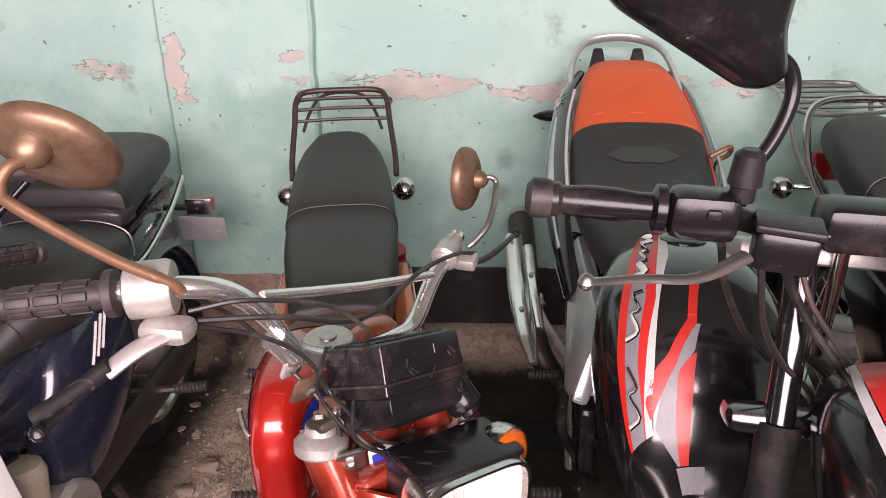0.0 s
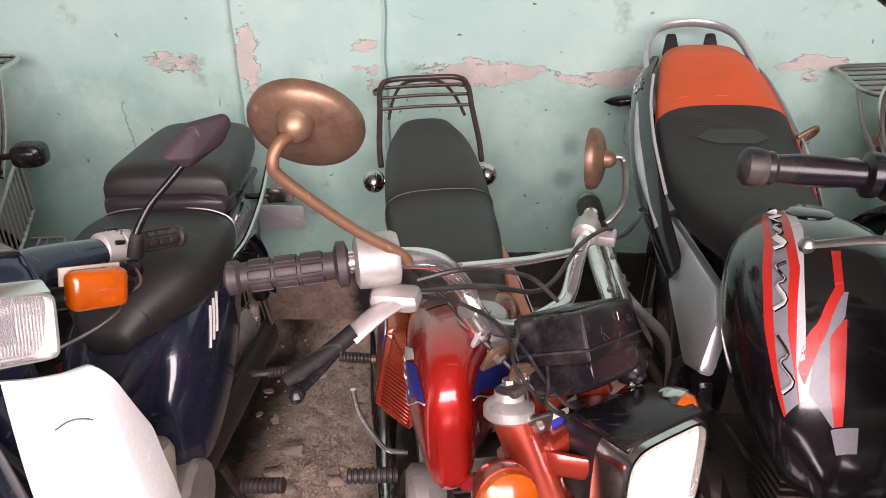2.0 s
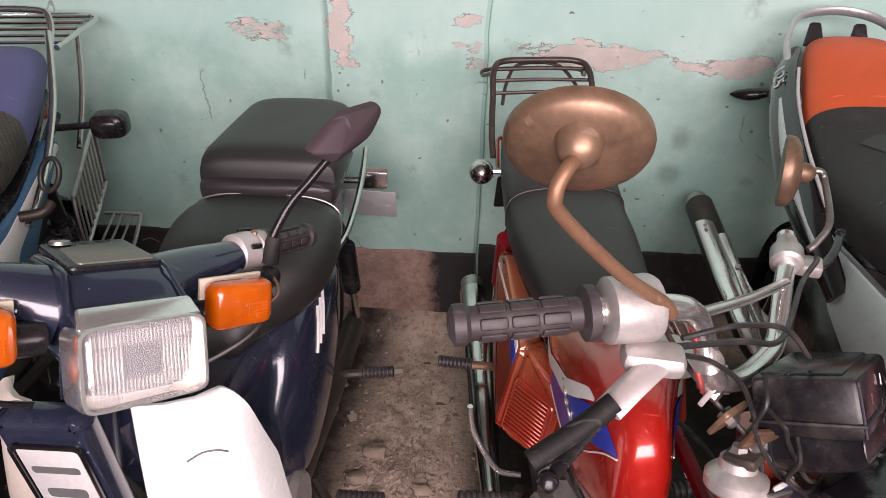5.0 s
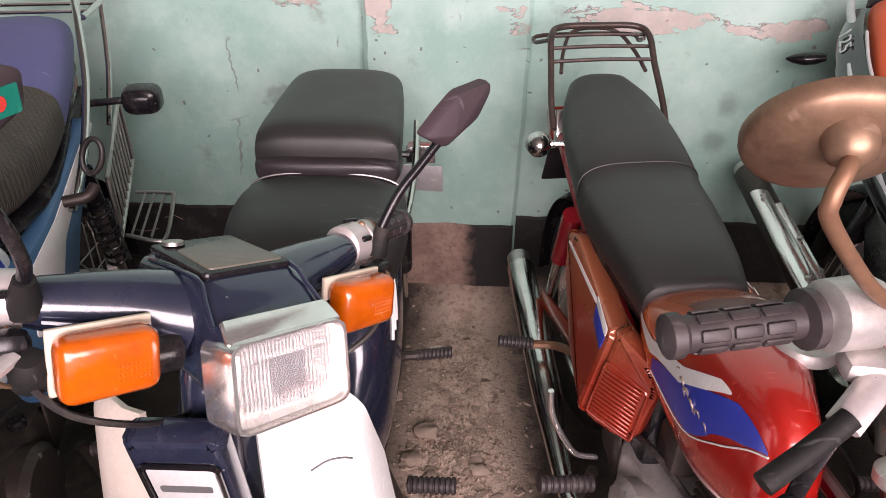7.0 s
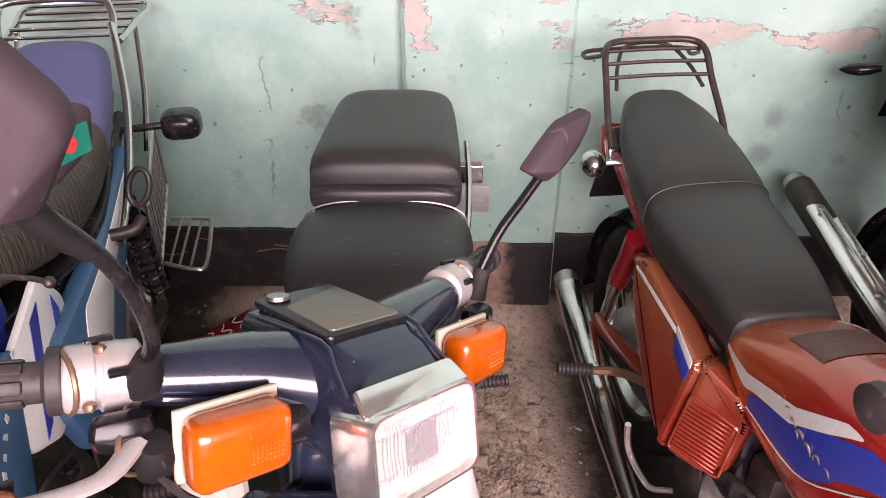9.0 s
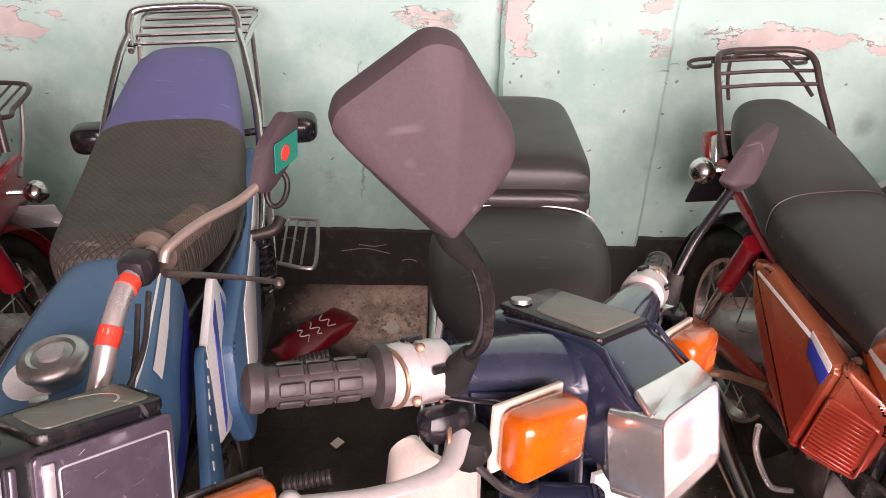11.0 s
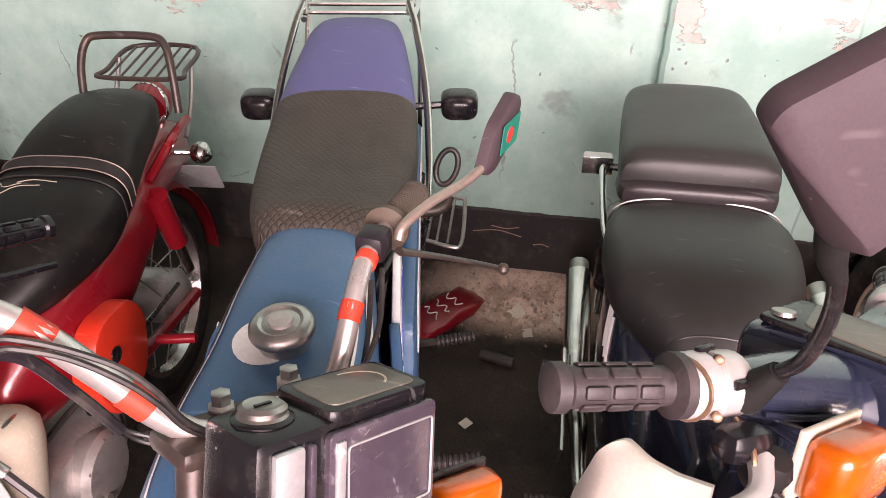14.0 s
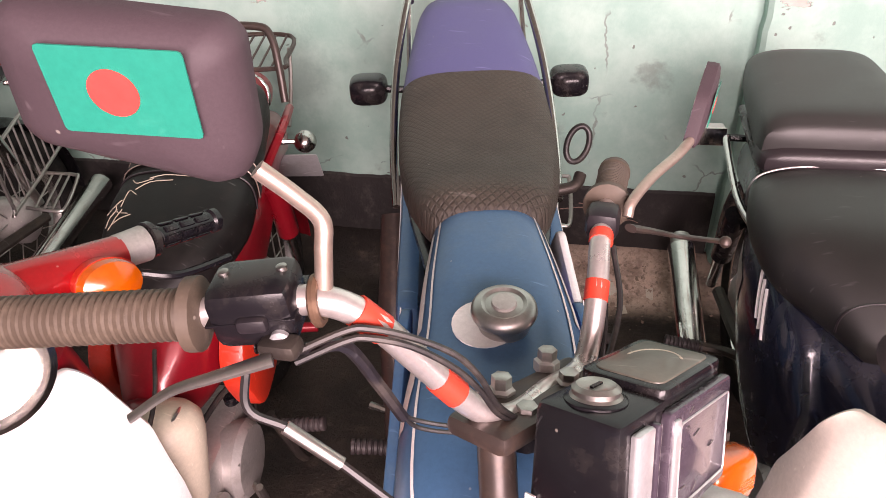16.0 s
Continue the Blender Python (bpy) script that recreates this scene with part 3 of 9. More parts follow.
def box(fr, sx, sy, sz, bevel=0.004, bm=None, seg=2, taper=(1, 1)):
    """A bevelled block centred on a frame; taper scales the top."""
    own = bmesh.new()
    bmesh.ops.create_cube(own, size=1)
    for v in own.verts:
        tx, ty = taper if v.co.z > 0 else (1, 1)
        v.co = Vector((v.co.x * sx * tx, v.co.y * sy * ty, v.co.z * sz))
    if bevel:
        bmesh.ops.bevel(own, geom=own.edges[:], offset=bevel, segments=seg, affect="EDGES", profile=0.5)
    bmesh.ops.transform(own, matrix=fr.m, verts=own.verts)
    if bm is None:
        return own
    me = bpy.data.meshes.new("tmp")
    own.to_mesh(me)
    own.free()
    bm.from_mesh(me)
    bpy.data.meshes.remove(me)
    return bm


def lathe(fr, profile, seg=20, bm=None, squash=1.0):
    """A turned shape about the frame's z axis; profile: (radius, z)."""
    bm = bm or bmesh.new()
    rings = [[fr(max(r, 1e-4) * math.cos(q), squash * max(r, 1e-4) * math.sin(q), z) for q in np.linspace(0, 2 * math.pi, seg, endpoint=False)] for r, z in profile]
    skin(bm, rings)
    return bm


def plate(fr, outline, thick, bevel=0.003, bm=None, dome=0.0):
    """A flat outline (local x, z) given thickness along local y, edges rounded."""
    own = bmesh.new()
    f = own.faces.new([own.verts.new((x, -thick / 2, z)) for x, z in outline])
    ex = bmesh.ops.extrude_face_region(own, geom=[f])
    bmesh.ops.translate(own, vec=(0, thick, 0), verts=[g for g in ex["geom"] if isinstance(g, bmesh.types.BMVert)])
    if bevel:
        bmesh.ops.bevel(own, geom=own.edges[:], offset=bevel, segments=2, affect="EDGES", profile=0.5)
    bmesh.ops.transform(own, matrix=fr.m, verts=own.verts)
    if bm is None:
        return own
    me = bpy.data.meshes.new("tmp")
    own.to_mesh(me)
    own.free()
    bm.from_mesh(me)
    bpy.data.meshes.remove(me)
    return bm


def rounded(outline, r=0.01, k=4):
    """Round the corners of a closed outline."""
    out, n = [], len(outline)
    for i in range(n):
        p0, p1, p2 = (Vector(outline[(i + j) % n]) for j in (-1, 0, 1))
        a, b = (p0 - p1), (p2 - p1)
        rr = min(r, a.length * 0.45, b.length * 0.45)
        s, e = p1 + a.normalized() * rr, p1 + b.normalized() * rr
        for j in range(k + 1):
            t = j / k
            out.append(tuple((1 - t) ** 2 * s + 2 * t * (1 - t) * p1 + t * t * e))
    return out


class Loft:
    """A body along a frame's y axis. Stations: (y, x, z, half width, half height, squareness)."""

    def __init__(self, fr, stations, seg=28, k=5, round_ends=(0.5, 0.5)):
        self.fr, self.seg = fr, seg
        self.path = smooth_path([Vector(s[:3]) for s in stations], k)
        self.size = smooth_path([Vector(s[3:6]) for s in stations], k)
        self.ends = round_ends

    def point(self, s, q, off=0.0):
        """s from 0 to 1 along the body, q the angle: 0 at the right flank, 90 degrees on top."""
        f = s * (len(self.path) - 1)
        i = min(int(f), len(self.path) - 2)
        p, z = self.path[i].lerp(self.path[i + 1], f - i), self.size[i].lerp(self.size[i + 1], f - i)
        c, d = math.cos(q), math.sin(q)
        e = 2 / z.z
        return self.fr(p.y + (z.x + off) * math.copysign(abs(c) ** e, c), p.x, p.z + (z.y + off) * math.copysign(abs(d) ** e, d))

    def mesh(self, bm=None):
        bm = bm or bmesh.new()
        rings = []
        n = len(self.path)
        for i in range(n):
            rings.append([self.point(i / (n - 1), q) for q in np.linspace(0, 2 * math.pi, self.seg, endpoint=False)])
        for end, amount in ((0, self.ends[0]), (-1, self.ends[1])):
            ring = rings[end]
            c = sum(ring, Vector()) / len(ring)
            nxt = rings[1] if end == 0 else rings[-2]
            d = (c - sum(nxt, Vector()) / len(nxt)).normalized()
            reach = min((p - c).length for p in ring) * amount
            extra = [[c + (p - c) * math.cos(t) + d * reach * math.sin(t) for p in ring] for t in (0.5, 0.95, 1.3)]
            rings = extra[::-1] + rings if end == 0 else rings + extra
        skin(bm, rings)
        return bm

    def band(self, s0, s1, q0, q1, off=0.0015, n=14, m=6, bm=None, both=False):
        """A thin sheet that hugs the body between angles q0(s) and q1(s), in degrees; numbers or functions of 0..1."""
        bm = bm or bmesh.new()
        for side in ((1, -1) if both else (1,)):
            rows = []
            for i in range(n + 1):
                t = i / n
                a, b = (q(t) if callable(q) else q for q in (q0, q1))
                row = []
                for j in range(m + 1):
                    ang = radians(a + (b - a) * j / m)
                    row.append(self.point(s0 + (s1 - s0) * t, ang if side == 1 else math.pi - ang, off))
                rows.append(row)
            skin(bm, rows, closed_ring=False)
        return bm


def lin(*kv):
    """A function of 0..1 through the given evenly spaced values."""
    return lambda t: float(np.interp(t, np.linspace(0, 1, len(kv)), kv))


def knots(s0, s1, pairs):
    """A function of 0..1 between s0 and s1 through pairs of place and value."""
    return lambda t: float(np.interp(s0 + (s1 - s0) * t, [p[0] for p in pairs], [p[1] for p in pairs]))


def wheel(parent, fr, radius, width, spokes=20, rim_mat=None, drum=0.075):
    """A spoked wheel with its axle along the frame's x axis: hub, tyre, rim and spokes."""
    turn = fr.at(0, 0, 0, 0, 0, 90)
    hub = part("wheel", lathe(turn, [(0.02, -0.07), (drum * 0.6, -0.065), (drum, -0.045), (drum, 0.045), (drum * 0.6, 0.065), (0.02, 0.07)], 20), alloy, parent)
    bm = bmesh.new()
    rings = []
    for q in np.linspace(0, 2 * math.pi, 40, endpoint=False):
        c, s = math.cos(q), math.sin(q)
        ring = []
        for a in np.linspace(0, 2 * math.pi, 12, endpoint=False):
            rr = radius - width * 0.55 + width * 0.55 * math.sin(a)
            ring.append(fr(width * 0.5 * math.copysign(abs(math.cos(a)) ** 0.8, math.cos(a)), rr * c, rr * s))
        rings.append(ring)
    skin(bm, rings, loop=True)
    part("tyre", bm, rubber, hub)
    bm = bmesh.new()
    rr = radius - width * 1.16
    rings = [[fr(x, (rr + d) * math.cos(q), (rr + d) * math.sin(q)) for x, d in ((-0.024, 0.002), (-0.026, 0.016), (0, 0.006), (0.026, 0.016), (0.024, 0.002), (0, -0.008))] for q in np.linspace(0, 2 * math.pi, 40, endpoint=False)]
    skin(bm, rings, loop=True)
    part("rim", bm, rim_mat or chrome, hub)
    bm = bmesh.new()
    for i in range(spokes):
        q = 2 * math.pi * i / spokes
        q2 = q + (0.35 if i % 2 else -0.35)
        sx = 0.035 if (i // 2) % 2 else -0.035
        tube([fr(sx, drum * math.cos(q2), drum * math.sin(q2)), fr(0, rr * math.cos(q), rr * math.sin(q))], 0.0021, 6, 1, bm=bm)
    part("spokes", bm, steel, hub)
    return hub


def ribbed_grip(parent, a, b, r, material, ribs=7, rings=0):
    """A hand grip between two points with raised pads or rings."""
    a, b = Vector(a), Vector(b)
    fr = frame_from(a, b - a, (0, 0, 1))
    length = (b - a).length
    turn = fr.at(0, 0, 0, 0, 0, 90)
    prof = [(r * 0.55, -0.004), (r * 1.02, 0.0), (r * 1.05, 0.010), (r * 0.86, 0.014)]
    if rings:
        for i in range(rings):
            z = 0.016 + (length - 0.034) * i / rings
            s = (length - 0.034) / rings
            prof += [(r * 0.86, z), (r, z + 0.25 * s), (r, z + 0.6 * s), (r * 0.86, z + 0.85 * s)]
    prof += [(r * 0.86, length - 0.016), (r * 1.42, length - 0.012), (r * 1.42, length - 0.003), (r * 0.9, length)]
    g = part("grip", lathe(turn, prof, 18), material, parent)
    if not rings:
        bm = bmesh.new()
        cols = 3
        for i in range(ribs):
            q = 2 * math.pi * i / ribs
            for j in range(cols):
                s = (length - 0.046) / cols
                x0 = 0.02 + j * s + 0.5 * s
                k = fr.at(x0, r * 0.90 * math.cos(q), r * 0.90 * math.sin(q), 0, math.degrees(q) - 90)
                box(k, s * 0.88, 2 * math.pi * r / ribs * 0.62, r * 0.19, 0.0022, bm, 2)
        part("tread", bm, material, g, kind="stuff")
    return g


def bolt(parent, fr, r=0.008, h=0.008, material=None, name="bolt"):
    return part(name, lathe(fr, [(r, 0), (r, h * 0.8), (r * 0.7, h), (0.001, h)], 6), material or steel, parent)


def cable(parent, pts, r=0.0035, material=None, name="cable"):
    return part(name, tube(pts, r, 7, 7), material or cable_black, parent)

# ---- the setting ----
WALL_Y, PILLAR_Y = 2.35, 2.305
X0, X1, Y0, TOP = -4.3, 2.5, -2.0, 2.95


def grid_sheet(xs, ys, height):
    bm = bmesh.new()
    vs = [[bm.verts.new((x, y, height(x, y))) for x in xs] for y in ys]
    for a, b in zip(vs, vs[1:]):
        for i in range(len(xs) - 1):
            bm.faces.new((a[i], a[i + 1], b[i + 1], b[i]))
    return bm


def ground_height(x, y):
    h = 0.006 * noise.noise(V(x * 3, y * 3, 0)) + 0.004 * noise.noise(V(x * 11, y * 11, 2))
    foot = max(0.0, (y - 2.19) / 0.16)
    return h + 0.11 * min(1.0, foot) ** 0.8


def block(x0, x1, y0, y1, z0, z1, bevel=0.0):
    return box(Local(((x0 + x1) / 2, (y0 + y1) / 2, (z0 + z1) / 2)), x1 - x0, y1 - y0, z1 - z0, bevel)


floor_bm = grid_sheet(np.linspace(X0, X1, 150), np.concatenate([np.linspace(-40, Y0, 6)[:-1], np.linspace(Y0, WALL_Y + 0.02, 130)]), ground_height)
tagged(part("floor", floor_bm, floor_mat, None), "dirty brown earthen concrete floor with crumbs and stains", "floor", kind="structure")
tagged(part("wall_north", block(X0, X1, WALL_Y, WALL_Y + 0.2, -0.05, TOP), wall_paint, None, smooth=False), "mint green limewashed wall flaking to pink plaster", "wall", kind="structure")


def pillar_mesh():
    """A shallow plastered pier with soft, uneven edges."""
    bm = bmesh.new()
    rows = []
    for z in np.linspace(-0.05, TOP, 80):
        w = 0.006 * noise.noise(V(0.3, 0, z * 6)) + 0.004 * noise.noise(V(4, 0, z * 25))
        u = 0.006 * noise.noise(V(9.3, 0, z * 6)) + 0.004 * noise.noise(V(7, 0, z * 25))
        lean = 0.02 * (1.1 - z)
        a, b = -0.918 + w - lean, -0.455 + u - lean
        rows.append([V(a - 0.004, WALL_Y + 0.01, z), V(a, PILLAR_Y + 0.012, z), V(a + 0.012, PILLAR_Y, z), V((a + b) / 2, PILLAR_Y - 0.002, z), V(b - 0.01, PILLAR_Y, z), V(b, PILLAR_Y + 0.01, z), V(b + 0.003, WALL_Y + 0.01, z)])
    skin(bm, rows, closed_ring=False)
    return bm


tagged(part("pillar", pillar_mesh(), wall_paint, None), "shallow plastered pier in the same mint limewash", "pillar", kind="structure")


def skirting(x0, x1, y, z1, seed):
    """A black painted dado with a ragged upper edge."""
    bm = bmesh.new()
    xs = np.linspace(x0, x1, max(4, int((x1 - x0) / 0.02)))
    rows = []
    for x in xs:
        e = z1 + 0.006 * noise.noise(V(x * 8, seed, 0)) + 0.004 * noise.noise(V(x * 30, seed, 3))
        rows.append([V(x, y + 0.004, -0.03), V(x, y - 0.010, -0.03), V(x, y - 0.010, e - 0.006), V(x, y - 0.004, e), V(x, y + 0.004, e)])
    skin(bm, rows)
    return bm


for name, a, b, y, z1, m, lab in (
        ("baseboard_1", X0, -0.952, WALL_Y, 0.318, skirt_black, "black painted dado with scratches"),
        ("baseboard_2", -0.930, -0.476, PILLAR_Y, 0.304, pier_dado, "dado half flaked to bare pink plaster"),
        ("baseboard_3", -0.466, X1, WALL_Y, 0.318, skirt_black, "black painted dado with scratches")):
    tagged(part(name, skirting(a, b, y, z1, len(name) + a), m, None), lab, "baseboard", kind="structure")

dado = bpy.data.objects["baseboard_1"]
for x, z, dx, dz in ((-1.42, 0.235, 0.16, 0.012), (-1.36, 0.262, 0.09, -0.006), (-1.22, 0.205, 0.05, 0.006), (-1.62, 0.270, 0.06, 0.010), (-1.75, 0.225, 0.10, -0.008)):
    part("scratch", tube([V(x, WALL_Y - 0.0105, z), V(x + dx * 0.5, WALL_Y - 0.0105, z + dz), V(x + dx, WALL_Y - 0.0105, z - dz * 0.4)], 0.0016, 6, 4), bare_plaster, dado, "pale scratch through the paint")

# ceiling, side walls and lintel added out of view to close the room
tagged(part("ceiling", block(X0 - 0.2, X1 + 0.2, Y0 - 0.2, WALL_Y + 0.2, TOP, TOP + 0.15), ceiling_mat, None, smooth=False), "unseen ceiling, coloured dark to limit bounce", "ceiling", kind="structure")
tagged(part("wall_west", block(X0 - 0.2, X0, Y0, WALL_Y + 0.2, -0.05, TOP), plain_wall, None, smooth=False), "unseen grey-green side wall, coloured dark to limit bounce", "wall", kind="structure")
tagged(part("wall_east", block(X1, X1 + 0.2, Y0, WALL_Y + 0.2, -0.05, TOP), plain_wall, None, smooth=False), "unseen grey-green side wall, coloured dark to limit bounce", "wall", kind="structure")
tagged(part("lintel", block(X0 - 0.2, X1 + 0.2, Y0 - 0.2, Y0, 2.88, TOP), plain_wall, None, smooth=False), "plain unseen lintel over the open shop front", "wall", kind="structure")

# ---- parts shared by the motorcycles ----


def headlight(parent, fr, hw, hh, depth, shell, rim_mat, square=5.0, flutes=9, name="headlight"):
    """A lamp that looks along the frame's -y: open shell, rim, deep reflector bowl, bulb and a fluted lens."""

    def ring(k, y, sq, n=44):
        out = []
        for q in np.linspace(0, 2 * math.pi, n, endpoint=False):
            c, s = math.cos(q), math.sin(q)
            out.append(fr(hw * k * math.copysign(abs(c) ** (2 / sq), c), y, hh * k * math.copysign(abs(s) ** (2 / sq), s)))
        return out

    bm = bmesh.new()
    skin(bm, [ring(0.97, -0.004, square), ring(1.0, 0.0, square), ring(1.02, 0.025, square), ring(0.88, depth * 0.6, 2 + (square - 2) * 0.5), ring(0.6, depth * 0.9, 3), ring(0.3, depth, 2.4), ring(0.01, depth * 1.02, 2)], caps=False)
    h = part(name, bm, shell, parent)
    bm = bmesh.new()
    skin(bm, [ring(k, y, square) for y, k in ((0.030, 1.03), (-0.012, 1.045), (-0.021, 1.02), (-0.021, 0.965), (-0.004, 0.935))], caps=False)
    part("rim", bm, rim_mat, h)
    pane = part("lens", Loft(fr, [(-0.0185, 0, 0, hw * 0.60, hh * 0.58, square), (-0.0165, 0, 0, hw * 0.84, hh * 0.83, square), (-0.0120, 0, 0, hw * 0.945, hh * 0.945, square), (-0.0095, 0, 0, hw * 0.945, hh * 0.945, square)], round_ends=(0.02, 0.0)).mesh(), clear_lens, h, "clear fluted headlight glass")
    pane.visible_shadow = False
    bm = bmesh.new()
    flutes *= 2
    for i in range(flutes):
        x = hw * 0.80 * (2 * (i + 0.5) / flutes - 1)
        for z0, z1 in ((-0.74, -0.40), (-0.36, 0.40), (0.46, 0.74)):
            if abs(x) < hw * 0.3 and z1 == 0.40:
                continue
            tube([fr(x, -0.0070, hh * z0), fr(x, -0.0060, hh * (z0 + z1) / 2), fr(x, -0.0070, hh * z1)], hw * 0.013, 5, 2, bm=bm)
    ridges = part("fluting", bm, clear_lens, h, kind="stuff")
    ridges.visible_shadow = False
    bowl = min(depth * 0.62, 0.6 * hw)
    bm = bmesh.new()
    skin(bm, [ring(k, -0.006 + bowl * (1 - (k / 0.955) ** 2), 2 + (square - 2) * k ** 2) for k in (0.955, 0.86, 0.74, 0.60, 0.45, 0.30, 0.16, 0.02)], caps=False)
    part("reflector", bm, reflector, h, "bright reflector bowl")
    part("bulb", lathe(fr.at(0, bowl - 0.006, 0, 0, 90), [(0.012, 0), (0.012, 0.006), (0.007, 0.009), (0.006, 0.020), (0.002, 0.023)], 14), steel, h)
    return h


def lamp_box(parent, fr, sx, sy, sz, lens_mat, back_mat, name="indicator", bevel=0.012):
    """A rectangular indicator that looks along -y."""
    h = part(name, box(fr.at(0, sy * 0.19, 0), sx * 1.04, sy * 0.10, sz * 1.06, sy * 0.03), back_mat, parent)
    part("lens", box(fr.at(0, -sy * 0.16, 0), sx, sy * 0.66, sz, min(bevel, sy * 0.28), seg=3), lens_mat, h)
    bm = bmesh.new()
    for i in range(8):
        for j in range(4):
            box(fr.at(sx * (0.05 + 0.30 * i / 7), -sy * 0.487, sz * (0.22 * j / 3 - 0.20)), sx * 0.026, 0.0016, sz * 0.045, 0.0005, bm, 1)
    part("prism_relief", bm, lens_mat, h, kind="stuff")
    return h


def round_lamp(parent, fr, r, lens_mat, back_mat, stalk, name="indicator"):
    """A round indicator that looks along -y, on a stalk."""
    turn = fr.at(0, 0, 0, 0, 90)
    h = part(name, lathe(turn, [(0.003, -r * 1.1), (r * 0.55, -r * 0.95), (r * 0.9, -r * 0.5), (r, 0), (r, 0.008)], 18), back_mat, parent)
    part("lens", lathe(turn, [(r * 0.94, 0.004), (r * 0.9, r * 0.45), (r * 0.55, r * 0.75), (0.002, r * 0.8)], 18), lens_mat, h)
    part("stalk", tube(stalk, 0.007, 8, 4), back_mat, h)
    return h


def dish_mirror(parent, centre, back, r, stem, stem_mat, back_mat, rs=0.006, lift=0.0):
    """A round mirror; back is the direction in which its back looks."""
    back = Vector(back).normalized()
    fr = frame_from(centre, back.orthogonal(), back)
    h = part("mirror", lathe(fr, [(r * 0.985, -0.006), (r, 0.0), (r * 0.975, 0.006), (r * 0.93, 0.010), (r * 0.75, 0.016), (r * 0.42, 0.021), (r * 0.15, 0.0225), (0.002, 0.0225)], 36), back_mat, parent, "round brown metal mirror back")
    rise = (V(0, 0, 1) - back.z * back).normalized() * lift
    part("ball_joint", lathe(frame_from(Vector(centre) + rise, back.orthogonal(), back), [(r * 0.34, 0.010), (r * 0.30, 0.022), (r * 0.26, 0.033), (r * 0.12, 0.040), (0.002, 0.041)], 24), back_mat, h)
    part("mirror_glass", lathe(fr, [(0.002, -0.0045), (r * 0.95, -0.0045), (r * 0.95, -0.0025), (0.002, -0.0025)], 32), mirror_glass, h)
    part("stem", tube(stem, rs, 16, 6), stem_mat, h)
    return h


def shell_mirror(parent, fr, outline, depth, stem, stem_mat, shell_mat, rs=0.006, corner=0.012, apex=None, facet=False):
    """A plastic mirror whose back bulges along the frame's -y; outline in local x and z."""
    ol = rounded(outline, corner, 5)
    cx, cz = sum(p[0] for p in ol) / len(ol), sum(p[1] for p in ol) / len(ol)
    rings = []
    steps = ((0.010, 0.93), (0.012, 0.985), (0.004, 1.0), (-depth * 0.25, 0.985), (-depth * 0.6, 0.90), (-depth * 0.85, 0.72), (-depth * 0.97, 0.45), (-depth, 0.15))
    if facet:
        steps = ((0.010, 0.93), (0.012, 0.985), (0.004, 1.0), (-depth * 0.20, 0.975), (-depth * 0.34, 0.90), (-depth * 0.40, 0.86), (-depth * 0.70, 0.50), (-depth * 0.96, 0.16), (-depth, 0.06))
    for y, k in steps:
        ax, az = apex or (cx, cz)
        ox, oz = cx + (ax - cx) * (1 - k), cz + (az - cz) * (1 - k)
        rings.append([fr(ox + (x - cx) * k, y, oz + (z - cz) * k) for x, z in ol])
    bm = bmesh.new()
    skin(bm, rings)
    h = part("mirror", bm, shell_mat, parent)
    bm = bmesh.new()
    skin(bm, [[fr(cx + (x - cx) * 0.92, 0.0125, cz + (z - cz) * 0.92) for x, z in ol], [fr(cx + (x - cx) * 0.92, 0.0095, cz + (z - cz) * 0.92) for x, z in ol]])
    part("mirror_glass", bm, mirror_glass, h)
    part("stem", tube(stem, rs, 16, 6), stem_mat, h)
    return h


def footpeg(parent, a, b, r=0.012, grooves=9):
    a, b = Vector(a), Vector(b)
    fr = frame_from(a, b - a, (0, 0, 1)).at(0, 0, 0, 0, 0, 90)
    n = (b - a).length
    prof = [(r * 0.5, 0)]
    for i in range(grooves):
        z, s = n * i / grooves, n / grooves
        prof += [(r * 0.8, z), (r, z + 0.2 * s), (r, z + 0.7 * s), (r * 0.8, z + 0.9 * s)]
    prof += [(r * 0.5, n)]
    return part("footpeg", lathe(fr, prof, 12), grip_rubber, parent)


